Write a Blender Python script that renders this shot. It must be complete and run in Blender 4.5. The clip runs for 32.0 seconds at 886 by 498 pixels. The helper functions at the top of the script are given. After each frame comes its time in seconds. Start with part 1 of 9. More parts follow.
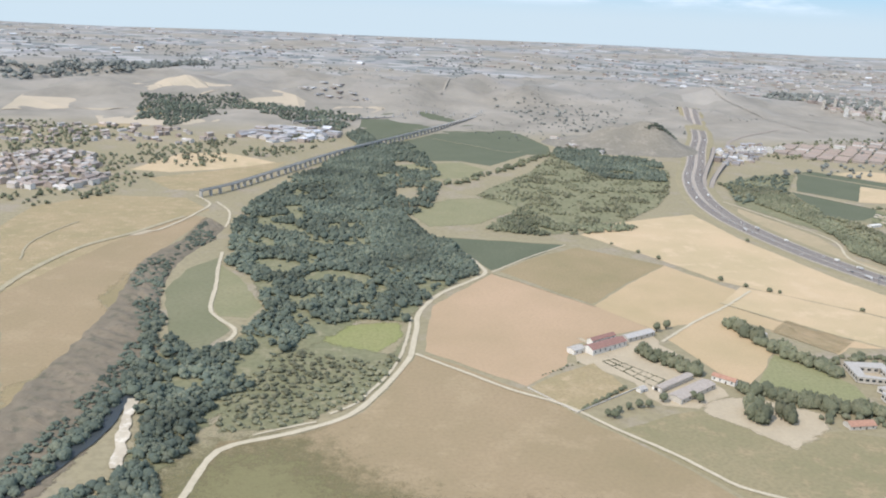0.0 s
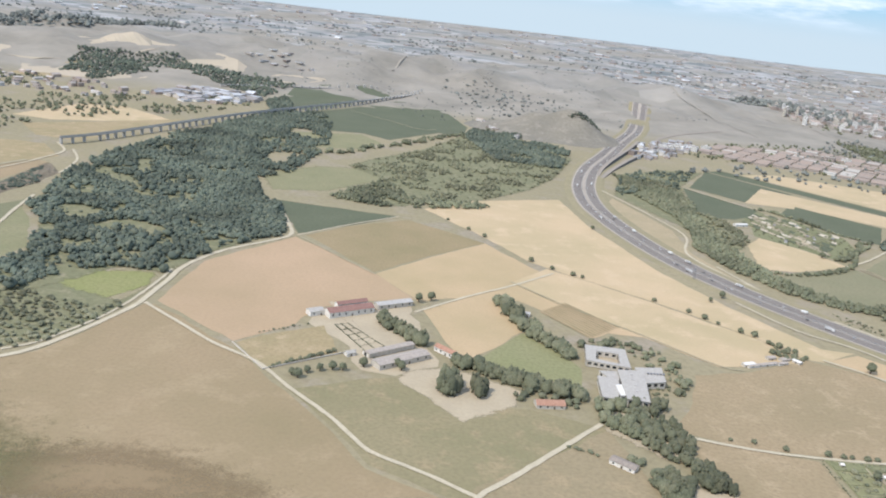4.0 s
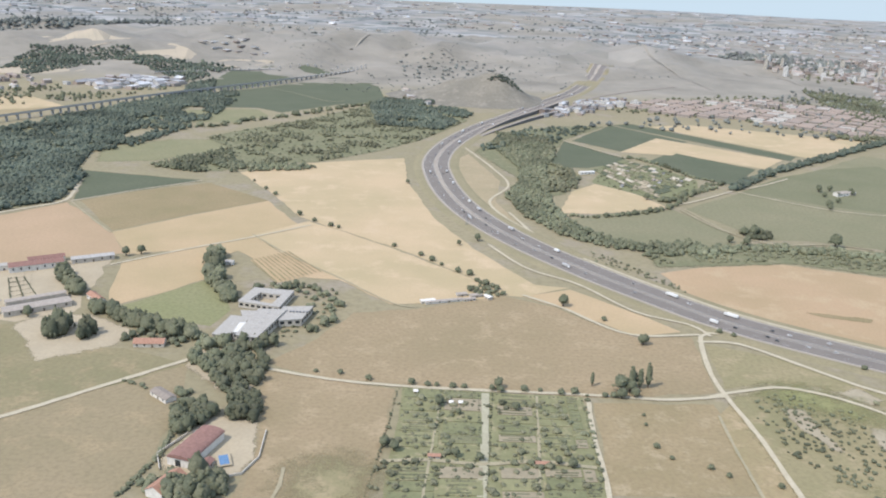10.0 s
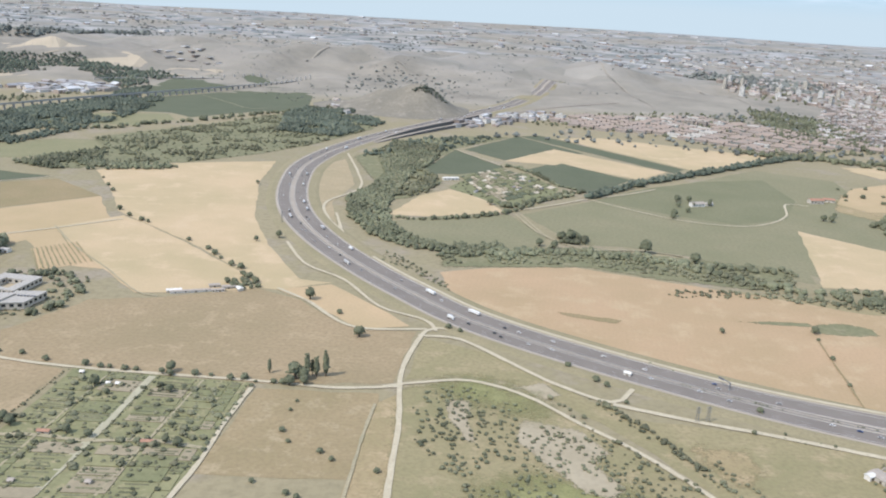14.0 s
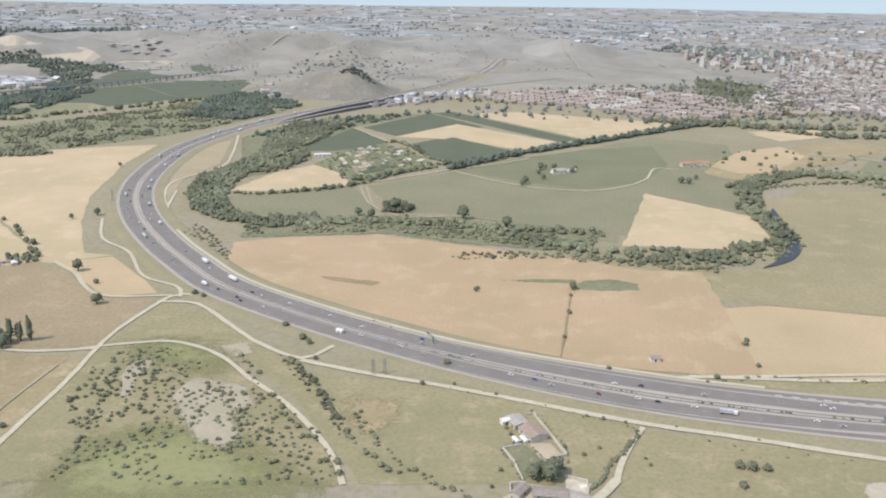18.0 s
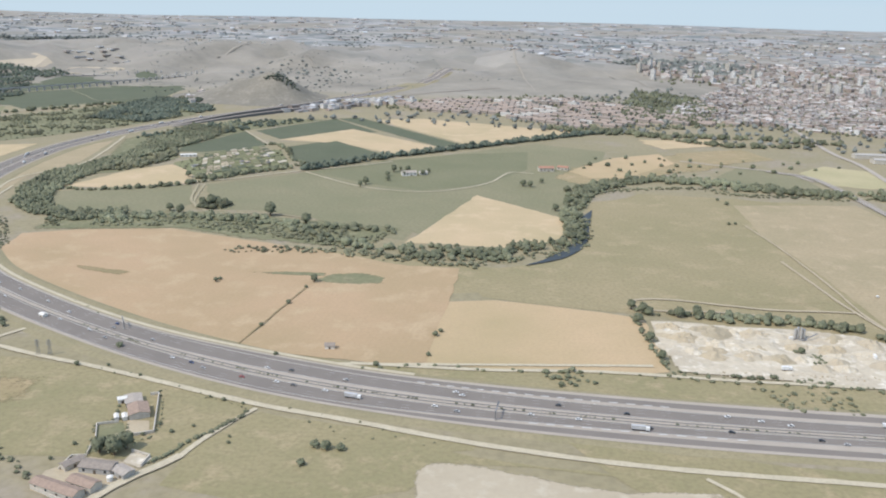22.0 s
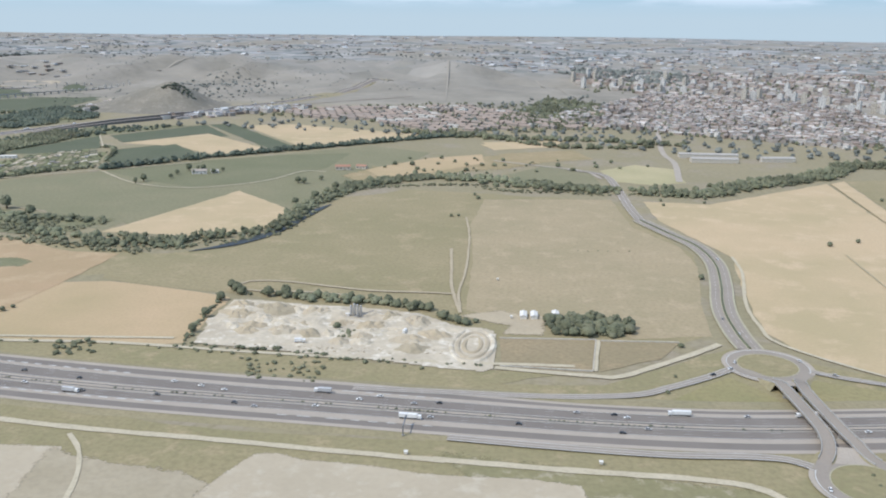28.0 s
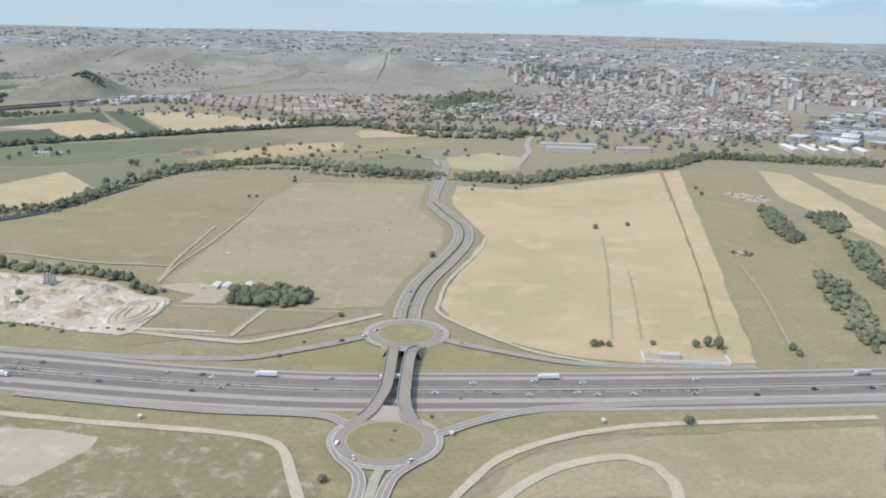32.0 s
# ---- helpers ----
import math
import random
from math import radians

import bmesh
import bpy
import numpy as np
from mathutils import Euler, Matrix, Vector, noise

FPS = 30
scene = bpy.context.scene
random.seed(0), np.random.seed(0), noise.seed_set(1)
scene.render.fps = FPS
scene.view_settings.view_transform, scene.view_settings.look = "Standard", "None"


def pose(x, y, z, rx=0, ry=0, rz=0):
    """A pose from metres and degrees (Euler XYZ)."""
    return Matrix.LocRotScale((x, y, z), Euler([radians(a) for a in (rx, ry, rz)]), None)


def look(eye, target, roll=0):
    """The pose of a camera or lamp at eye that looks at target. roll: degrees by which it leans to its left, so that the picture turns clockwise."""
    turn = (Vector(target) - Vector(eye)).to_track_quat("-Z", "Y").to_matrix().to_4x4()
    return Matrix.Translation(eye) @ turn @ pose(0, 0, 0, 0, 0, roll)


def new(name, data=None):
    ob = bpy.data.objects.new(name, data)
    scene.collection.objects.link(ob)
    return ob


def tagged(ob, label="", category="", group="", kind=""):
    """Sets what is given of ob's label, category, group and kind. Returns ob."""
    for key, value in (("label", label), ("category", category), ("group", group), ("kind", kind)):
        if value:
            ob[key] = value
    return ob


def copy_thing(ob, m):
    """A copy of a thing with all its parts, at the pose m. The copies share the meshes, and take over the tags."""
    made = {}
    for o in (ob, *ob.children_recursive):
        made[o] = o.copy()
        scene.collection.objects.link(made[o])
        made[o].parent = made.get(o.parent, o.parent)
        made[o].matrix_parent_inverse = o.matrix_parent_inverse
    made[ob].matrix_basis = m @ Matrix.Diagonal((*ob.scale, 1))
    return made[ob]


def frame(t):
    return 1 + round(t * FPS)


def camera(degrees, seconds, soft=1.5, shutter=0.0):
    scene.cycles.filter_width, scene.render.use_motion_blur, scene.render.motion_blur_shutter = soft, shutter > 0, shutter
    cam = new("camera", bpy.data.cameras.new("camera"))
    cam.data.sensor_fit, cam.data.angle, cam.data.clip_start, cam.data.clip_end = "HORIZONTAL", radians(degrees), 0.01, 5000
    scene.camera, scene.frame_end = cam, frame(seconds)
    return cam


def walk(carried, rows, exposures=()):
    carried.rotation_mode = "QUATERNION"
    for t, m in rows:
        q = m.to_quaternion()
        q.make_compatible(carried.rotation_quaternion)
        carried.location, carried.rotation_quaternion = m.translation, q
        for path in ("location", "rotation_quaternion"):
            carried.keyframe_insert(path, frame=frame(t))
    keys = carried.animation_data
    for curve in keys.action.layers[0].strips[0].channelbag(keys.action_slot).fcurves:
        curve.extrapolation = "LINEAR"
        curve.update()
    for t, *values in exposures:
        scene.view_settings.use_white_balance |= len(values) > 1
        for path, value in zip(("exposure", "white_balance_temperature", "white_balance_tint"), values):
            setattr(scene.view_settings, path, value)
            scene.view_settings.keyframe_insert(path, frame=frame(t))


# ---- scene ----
cam = camera(55.56, 32.0, soft=2.0)
ROWS = [
    (0.0, 0.0, -0.0, 185.8, 74.42, -2.53, -6.54),
    (0.5, 19.2, -1.2, 184.9, 72.96, -2.73, -6.39),
    (1.0, 38.5, -2.4, 184.1, 72.01, -3.27, -6.24),
    (1.5, 57.7, -3.5, 183.3, 72.47, -3.89, -6.19),
    (2.0, 76.9, -4.6, 182.5, 73.46, -4.54, -5.88),
    (2.5, 96.1, -5.7, 181.7, 73.98, -5.27, -5.50),
    (3.0, 115.3, -6.7, 180.8, 74.59, -5.79, -5.15),
    (3.5, 134.4, -7.7, 180.0, 74.27, -6.17, -4.80),
    (4.0, 153.6, -8.6, 179.1, 73.46, -6.56, -4.59),
    (4.5, 172.7, -9.5, 178.3, 73.08, -6.70, -4.34),
    (6.5, 249.2, -12.8, 174.9, 72.69, -3.01, -3.01),
    (7.0, 268.3, -13.5, 174.0, 72.22, -2.55, -2.55),
    (7.5, 287.3, -14.2, 173.2, 71.34, -2.62, -2.01),
    (8.0, 306.4, -14.8, 172.3, 70.90, -3.07, -1.51),
    (8.5, 325.4, -15.4, 171.4, 69.88, -3.04, -1.10),
    (9.0, 344.4, -15.9, 170.6, 70.28, -2.78, -0.80),
    (9.5, 363.5, -16.5, 169.7, 70.83, -2.43, -0.64),
    (10.0, 382.5, -16.9, 168.8, 72.30, -2.30, -0.43),
    (10.5, 401.5, -17.4, 167.9, 73.07, -2.13, -0.10),
    (11.0, 420.4, -17.8, 167.0, 73.04, -1.88, 0.14),
    (11.5, 439.4, -18.2, 166.1, 72.84, -1.80, 0.36),
    (12.0, 458.4, -18.5, 165.2, 72.29, -2.23, 0.57),
    (12.5, 477.3, -18.8, 164.3, 71.69, -2.84, 0.80),
    (13.0, 496.2, -19.0, 163.4, 71.88, -3.18, 0.97),
    (13.5, 515.1, -19.2, 162.5, 73.06, -3.30, 1.09),
    (14.0, 534.1, -19.4, 161.6, 73.57, -3.16, 1.39),
    (14.5, 552.9, -19.5, 160.7, 73.09, -2.78, 1.79),
    (16.5, 628.4, -19.7, 157.0, 72.65, -1.45, 2.36),
    (17.0, 647.2, -19.6, 156.0, 73.03, -1.07, 2.76),
    (17.5, 666.0, -19.5, 155.1, 73.12, -0.78, 2.93),
    (18.0, 684.8, -19.4, 154.2, 72.74, -0.73, 3.01),
    (18.5, 703.6, -19.2, 153.2, 73.11, -1.31, 3.11),
    (19.0, 722.4, -19.0, 152.3, 74.31, -2.41, 3.20),
    (19.5, 741.2, -18.8, 151.3, 74.91, -3.28, 3.27),
    (20.0, 759.9, -18.5, 150.4, 75.55, -3.75, 3.52),
    (20.5, 778.7, -18.2, 149.4, 76.40, -3.81, 3.80),
    (21.0, 797.4, -17.8, 148.4, 75.82, -3.17, 4.06),
    (21.5, 816.1, -17.4, 147.5, 74.61, -2.26, 4.28),
    (22.0, 834.8, -16.9, 146.5, 73.71, -1.22, 4.54),
    (22.5, 853.5, -16.5, 145.5, 73.15, -0.74, 4.78),
    (23.0, 872.2, -15.9, 144.6, 73.38, -1.35, 5.05),
    (23.5, 890.9, -15.4, 143.6, 72.69, -2.34, 5.35),
    (24.0, 909.5, -14.8, 142.6, 72.71, -3.44, 5.63),
    (24.5, 928.2, -14.1, 141.6, 73.12, -3.93, 5.89),
    (25.0, 946.8, -13.5, 140.6, 73.45, -4.00, 6.16),
    (25.5, 965.4, -12.8, 139.6, 74.23, -3.85, 6.44),
    (27.5, 1039.8, -9.5, 135.6, 74.22, -1.50, 6.89),
    (28.0, 1058.3, -8.6, 134.6, 74.86, -0.52, 6.99),
    (28.5, 1076.9, -7.7, 133.6, 74.78, 0.24, 7.08),
    (29.0, 1095.4, -6.7, 132.6, 75.48, 0.28, 7.05),
    (29.5, 1113.9, -5.7, 131.5, 75.60, 0.47, 6.94),
    (30.0, 1132.4, -4.6, 130.5, 74.89, 0.66, 7.10),
    (30.5, 1150.9, -3.5, 129.5, 74.93, 0.43, 7.13),
    (31.0, 1169.4, -2.4, 128.4, 74.72, -0.05, 7.19),
    (31.5, 1187.8, -1.2, 127.4, 74.96, -0.68, 7.11),
    (32.0, 1206.3, 0.0, 126.4, 74.77, -1.12, 7.29),
]
walk(cam, [(t, pose(x, y, z, rx, ry, rz)) for t, x, y, z, rx, ry, rz in ROWS],
     [(0.0, 0.73, 6130, 12), (8.0, 0.69, 6050, 12), (19.0, 0.65, 6130, 12), (22.0, 0.59, 6080, 11), (25.0, 0.51, 5900, 10), (32.0, 0.46, 5930, 10)])

# ---- daylight ----
SUN_FROM = Vector((-0.62, -0.42, 0.95)).normalized()


def build_sky():
    world = bpy.data.worlds.new("sky")
    scene.world = world
    world.use_nodes = True
    nt = world.node_tree
    nt.nodes.clear()
    out = nt.nodes.new("ShaderNodeOutputWorld")
    back = nt.nodes.new("ShaderNodeBackground")
    sky = nt.nodes.new("ShaderNodeTexSky")
    sky.sky_type = "NISHITA"
    sky.sun_disc = False
    sky.sun_elevation = math.asin(SUN_FROM.z)
    sky.sun_rotation = math.atan2(SUN_FROM.x, SUN_FROM.y) % (2 * math.pi)
    sky.air_density, sky.dust_density, sky.ozone_density = 1.0, 0.6, 1.5
    # broken fair-weather cloud, thinning out above the hazy horizon
    co = nt.nodes.new("ShaderNodeTexCoord")
    sep = nt.nodes.new("ShaderNodeSeparateXYZ")
    nt.links.new(co.outputs["Generated"], sep.inputs[0])

    def fade(low, high):
        r = nt.nodes.new("ShaderNodeMapRange")
        r.interpolation_type = "SMOOTHSTEP"
        r.inputs["From Min"].default_value, r.inputs["From Max"].default_value = low, high
        nt.links.new(sep.outputs["Z"], r.inputs["Value"])
        return r.outputs["Result"]

    def blend(fac, first, second):
        m = nt.nodes.new("ShaderNodeMix")
        m.data_type = "RGBA"
        nt.links.new(fac, m.inputs["Factor"])
        for sock, value in (("A", first), ("B", second)):
            if isinstance(value, tuple):
                m.inputs[sock].default_value = (*value, 1)
            else:
                nt.links.new(value, m.inputs[sock])
        return m.outputs["Result"]

    mp = nt.nodes.new("ShaderNodeMapping")
    mp.inputs["Scale"].default_value = (4.0, 4.0, 26.0)
    no = nt.nodes.new("ShaderNodeTexNoise")
    no.inputs["Scale"].default_value, no.inputs["Detail"].default_value, no.inputs["Roughness"].default_value = 2.0, 9.0, 0.62
    ramp = nt.nodes.new("ShaderNodeValToRGB")
    ramp.color_ramp.elements[0].position, ramp.color_ramp.elements[1].position = 0.42, 0.60
    nt.links.new(co.outputs["Generated"], mp.inputs["Vector"])
    nt.links.new(mp.outputs["Vector"], no.inputs["Vector"])
    nt.links.new(no.outputs["Fac"], ramp.inputs["Fac"])
    cover = nt.nodes.new("ShaderNodeMath")
    cover.operation = "MULTIPLY"
    nt.links.new(ramp.outputs["Color"], cover.inputs[0])
    nt.links.new(fade(0.012, 0.034), cover.inputs[1])
    blue = blend(fade(0.0, 0.07), (1.80, 2.14, 2.30), (1.00, 1.88, 2.45))
    clear = blend(fade(0.10, 0.45), blue, sky.outputs["Color"])
    nt.links.new(blend(cover.outputs[0], clear, (2.70, 2.95, 3.22)), back.inputs["Color"])
    back.inputs["Strength"].default_value = 0.220
    nt.links.new(back.outputs["Background"], out.inputs["Surface"])
    sun = new("sun", bpy.data.lights.new("sun", "SUN"))
    sun.data.energy, sun.data.angle, sun.data.color = 2.25, radians(0.6), (1.0, 0.925, 0.81)
    sun.matrix_world = look((0, 0, 800), Vector((0, 0, 800)) - SUN_FROM)


build_sky()

# ---- materials ----
MATS = {}


def surface(name, base, second, grain=1.2, patch=0.02, rough=0.9, rows=0.0, turn=0.0, strength=1.0, bump=0.3, third=None, metal=0.0, rand=0.0):
    """Matte procedural surface: base and second mixed by broad patches and by fine grain; rows: the spacing of drill rows in metres."""
    mat = bpy.data.materials.new(name)
    mat.use_nodes = True
    nt = mat.node_tree
    n, l = nt.nodes, nt.links
    bsdf = n["Principled BSDF"]
    bsdf.inputs["Roughness"].default_value = rough
    bsdf.inputs["Metallic"].default_value = metal
    bsdf.inputs["Specular IOR Level"].default_value = 0.15 if rough > 0.7 else 0.5
    co = n.new("ShaderNodeTexCoord")

    def noise_node(scale, detail=4.0, roughness=0.55):
        t = n.new("ShaderNodeTexNoise")
        t.inputs["Scale"].default_value, t.inputs["Detail"].default_value, t.inputs["Roughness"].default_value = scale, detail, roughness
        l.new(co.outputs["Object"], t.inputs["Vector"])
        return t

    def span(src, lo, hi):
        r = n.new("ShaderNodeMapRange")
        r.inputs["From Min"].default_value, r.inputs["From Max"].default_value = lo, hi
        l.new(src, r.inputs["Value"])
        return r.outputs["Result"]

    def mixer(fac, a, b):
        m = n.new("ShaderNodeMix")
        m.data_type = "RGBA"
        if isinstance(fac, float):
            m.inputs["Factor"].default_value = fac
        else:
            l.new(fac, m.inputs["Factor"])
        for sock, v in (("A", a), ("B", b)):
            if isinstance(v, tuple):
                m.inputs[sock].default_value = (*v, 1)
            else:
                l.new(v, m.inputs[sock])
        return m.outputs["Result"]

    big = noise_node(patch, 5.0, 0.6)
    fine = noise_node(grain, 3.0, 0.6)
    col = mixer(span(big.outputs["Fac"], 0.35, 0.68), base, second)
    if third:
        mid = noise_node(patch * 3.7, 4.0, 0.65)
        col = mixer(span(mid.outputs["Fac"], 0.52, 0.66), col, third)
    dark = tuple(c * 0.72 for c in base)
    g = n.new("ShaderNodeMath")
    g.operation = "MULTIPLY"
    g.inputs[1].default_value = 0.75 * strength
    l.new(span(fine.outputs["Fac"], 0.42, 0.72), g.inputs[0])
    col = mixer(g.outputs[0], col, dark)
    if rows:
        mp = n.new("ShaderNodeMapping")
        mp.inputs["Rotation"].default_value = (0, 0, radians(turn))
        l.new(co.outputs["Object"], mp.inputs["Vector"])
        w = n.new("ShaderNodeTexWave")
        w.inputs["Scale"].default_value = 0.314 / rows
        w.inputs["Distortion"].default_value = 2.5
        w.inputs["Detail"].default_value = 2.0
        l.new(mp.outputs["Vector"], w.inputs["Vector"])
        k = n.new("ShaderNodeMath")
        k.operation = "MULTIPLY"
        k.inputs[1].default_value = 0.03
        l.new(w.outputs["Fac"], k.inputs[0])
        col = mixer(k.outputs[0], col, tuple(c * 0.6 for c in second))
    if rand:
        info = n.new("ShaderNodeObjectInfo")
        k = n.new("ShaderNodeMapRange")
        k.inputs["To Min"].default_value, k.inputs["To Max"].default_value = 0.0, rand
        l.new(info.outputs["Random"], k.inputs["Value"])
        col = mixer(k.outputs["Result"], col, second)
    l.new(col, bsdf.inputs["Base Color"])
    if bump:
        b = n.new("ShaderNodeBump")
        b.inputs["Strength"].default_value = bump
        b.inputs["Distance"].default_value = 0.3
        l.new(fine.outputs["Fac"], b.inputs["Height"])
        l.new(b.outputs["Normal"], bsdf.inputs["Normal"])
    MATS[name] = mat
    return mat


def plain(name, base, rough=0.6, metal=0.0, vary=0.25, scale=0.8):
    return surface(name, base, tuple(c * (1 - vary) for c in base), grain=scale * 4, patch=scale, rough=rough, strength=0.4, bump=0.1, metal=metal)


def islands(name, colours, rough=0.85, grain=1.5, up=0.0):
    """A surface whose loose pieces each take one of several colours; up: how far leaves turn their faces to the sky."""
    mat = bpy.data.materials.new(name)
    mat.use_nodes = True
    n, l = mat.node_tree.nodes, mat.node_tree.links
    bsdf = n["Principled BSDF"]
    bsdf.inputs["Roughness"].default_value = rough
    bsdf.inputs["Specular IOR Level"].default_value = 0.2
    geo = n.new("ShaderNodeNewGeometry")
    ramp = n.new("ShaderNodeValToRGB")
    ramp.color_ramp.interpolation = "CONSTANT"
    els = ramp.color_ramp.elements
    while len(els) < len(colours):
        els.new(0.5)
    for i, c in enumerate(colours):
        els[i].position = i / len(colours)
        els[i].color = (*c, 1)
    l.new(geo.outputs["Random Per Island"], ramp.inputs["Fac"])
    co = n.new("ShaderNodeTexCoord")
    t = n.new("ShaderNodeTexNoise")
    t.inputs["Scale"].default_value = grain
    t.inputs["Detail"].default_value = 3.0
    l.new(co.outputs["Object"], t.inputs["Vector"])
    r = n.new("ShaderNodeMapRange")
    r.inputs["From Min"].default_value, r.inputs["From Max"].default_value = 0.3, 0.7
    r.inputs["To Min"].default_value, r.inputs["To Max"].default_value = 0.65, 1.15
    l.new(t.outputs["Fac"], r.inputs["Value"])
    m = n.new("ShaderNodeMix")
    m.data_type, m.blend_type = "RGBA", "MULTIPLY"
    m.inputs["Factor"].default_value = 1.0
    broad = n.new("ShaderNodeTexNoise")
    broad.inputs["Scale"].default_value = 0.02
    broad.inputs["Detail"].default_value = 3.0
    l.new(co.outputs["Object"], broad.inputs["Vector"])
    r2 = n.new("ShaderNodeMapRange")
    r2.inputs["From Min"].default_value, r2.inputs["From Max"].default_value = 0.3, 0.7
    r2.inputs["To Min"].default_value, r2.inputs["To Max"].default_value = 0.62, 1.38
    l.new(broad.outputs["Fac"], r2.inputs["Value"])
    k = n.new("ShaderNodeMath")
    k.operation = "MULTIPLY"
    l.new(r.outputs["Result"], k.inputs[0])
    l.new(r2.outputs["Result"], k.inputs[1])
    l.new(ramp.outputs["Color"], m.inputs["A"])
    l.new(k.outputs[0], m.inputs["B"])
    l.new(m.outputs["Result"], bsdf.inputs["Base Color"])
    if up:
        b = n.new("ShaderNodeBump")
        b.inputs["Strength"].default_value, b.inputs["Distance"].default_value = 0.5, 0.3
        l.new(t.outputs["Fac"], b.inputs["Height"])
        tilt = n.new("ShaderNodeVectorMath")
        tilt.operation = "ADD"
        tilt.inputs[1].default_value = (0, 0, up)
        l.new(b.outputs["Normal"], tilt.inputs[0])
        unit = n.new("ShaderNodeVectorMath")
        unit.operation = "NORMALIZE"
        l.new(tilt.outputs[0], unit.inputs[0])
        l.new(unit.outputs[0], bsdf.inputs["Normal"])
    MATS[name] = mat
    return mat


surface("wheat", (0.485, 0.360, 0.214), (0.388, 0.309, 0.171), grain=0.7, patch=0.012, rows=3.0, turn=62, strength=0.5, third=(0.497, 0.373, 0.228))
surface("wheat_green", (0.425, 0.358, 0.204), (0.350, 0.312, 0.168), grain=0.7, patch=0.02, rows=3.0, turn=30)
surface("tan", (0.458, 0.331, 0.192), (0.367, 0.284, 0.152), grain=0.7, patch=0.014, rows=2.5, turn=60, strength=0.6)
surface("tan_orange", (0.416, 0.288, 0.168), (0.338, 0.250, 0.136), grain=0.7, patch=0.012, rows=3.0, turn=8, strength=0.6, third=(0.428, 0.316, 0.186))
surface("tan_olive", (0.362, 0.284, 0.170), (0.300, 0.248, 0.142), grain=0.5, patch=0.02, third=(0.392, 0.306, 0.188))
surface("plough", (0.412, 0.288, 0.174), (0.340, 0.248, 0.142), grain=0.5, patch=0.012, rows=3.0, turn=35, strength=0.6)
surface("plough_dark", (0.306, 0.226, 0.130), (0.252, 0.196, 0.106), grain=0.5, patch=0.010, rows=3.5, turn=30, strength=0.6, third=(0.326, 0.246, 0.142))
surface("plough_wet", (0.262, 0.188, 0.104), (0.226, 0.166, 0.090), grain=0.5, patch=0.02, strength=0.5)
surface("fallow", (0.295, 0.224, 0.122), (0.237, 0.193, 0.097), grain=0.6, patch=0.025, rows=2.5, turn=20)
surface("fallow_red", (0.312, 0.236, 0.132), (0.258, 0.204, 0.108), grain=0.5, patch=0.03, third=(0.344, 0.270, 0.158))
surface("grass_dry", (0.334, 0.254, 0.140), (0.266, 0.219, 0.112), grain=0.5, patch=0.025, third=(0.379, 0.290, 0.167))
surface("grass_olive", (0.285, 0.236, 0.128), (0.232, 0.206, 0.104), grain=0.5, patch=0.022, third=(0.330, 0.264, 0.150))
surface("pasture", (0.262, 0.216, 0.120), (0.212, 0.188, 0.098), grain=0.5, patch=0.018, third=(0.298, 0.234, 0.132))
surface("pasture_dry", (0.300, 0.243, 0.135), (0.248, 0.213, 0.111), grain=0.5, patch=0.014, third=(0.330, 0.264, 0.150))
surface("meadow", (0.244, 0.220, 0.120), (0.200, 0.192, 0.098), grain=0.4, patch=0.03)
surface("lawn", (0.222, 0.226, 0.084), (0.252, 0.236, 0.102), grain=0.5, patch=0.03)
surface("lawn_dry", (0.290, 0.242, 0.120), (0.236, 0.212, 0.098), grain=0.5, patch=0.03, rows=5.0, turn=65)
surface("crop_dark", (0.122, 0.127, 0.076), (0.101, 0.110, 0.064), grain=0.4, patch=0.02, rows=4.0, turn=70)
surface("crop_green", (0.196, 0.184, 0.104), (0.162, 0.160, 0.086), grain=0.4, patch=0.02, rows=4.0, turn=70)
surface("crop_grey", (0.236, 0.210, 0.122), (0.192, 0.182, 0.100), grain=0.4, patch=0.015, rows=4.0, turn=10)
surface("scrub", (0.199, 0.193, 0.094), (0.159, 0.165, 0.075), grain=0.3, patch=0.05, third=(0.392, 0.328, 0.183))
surface("patchy", (0.255, 0.220, 0.116), (0.215, 0.195, 0.100), grain=0.4, patch=0.035, third=(0.380, 0.325, 0.225))
surface("garden", (0.236, 0.222, 0.114), (0.200, 0.195, 0.096), grain=0.35, patch=0.06, rows=4.5, turn=3, third=(0.320, 0.272, 0.156))
surface("scrub_green", (0.176, 0.172, 0.092), (0.206, 0.190, 0.104), grain=0.3, patch=0.03, third=(0.258, 0.226, 0.134))
surface("bluff", (0.205, 0.165, 0.112), (0.160, 0.134, 0.092), grain=0.25, patch=0.035, third=(0.110, 0.102, 0.068), bump=0.6)
surface("eroded", (0.372, 0.312, 0.212), (0.322, 0.268, 0.176), grain=0.4, patch=0.05, strength=0.6)
surface("garden_light", (0.272, 0.250, 0.132), (0.236, 0.224, 0.112), grain=0.4, patch=0.08, rows=2.0, turn=88)
surface("garden_soil", (0.330, 0.275, 0.180), (0.270, 0.225, 0.145), grain=0.4, patch=0.08, rows=1.6, turn=88)
surface("garden_deep", (0.182, 0.182, 0.092), (0.212, 0.204, 0.104), grain=0.4, patch=0.09)
surface("earth", (0.425, 0.348, 0.232), (0.370, 0.304, 0.204), grain=0.6, patch=0.06, strength=0.6)
surface("chalk", (0.530, 0.455, 0.335), (0.400, 0.334, 0.238), grain=0.4, patch=0.035, third=(0.640, 0.575, 0.455), bump=0.8)
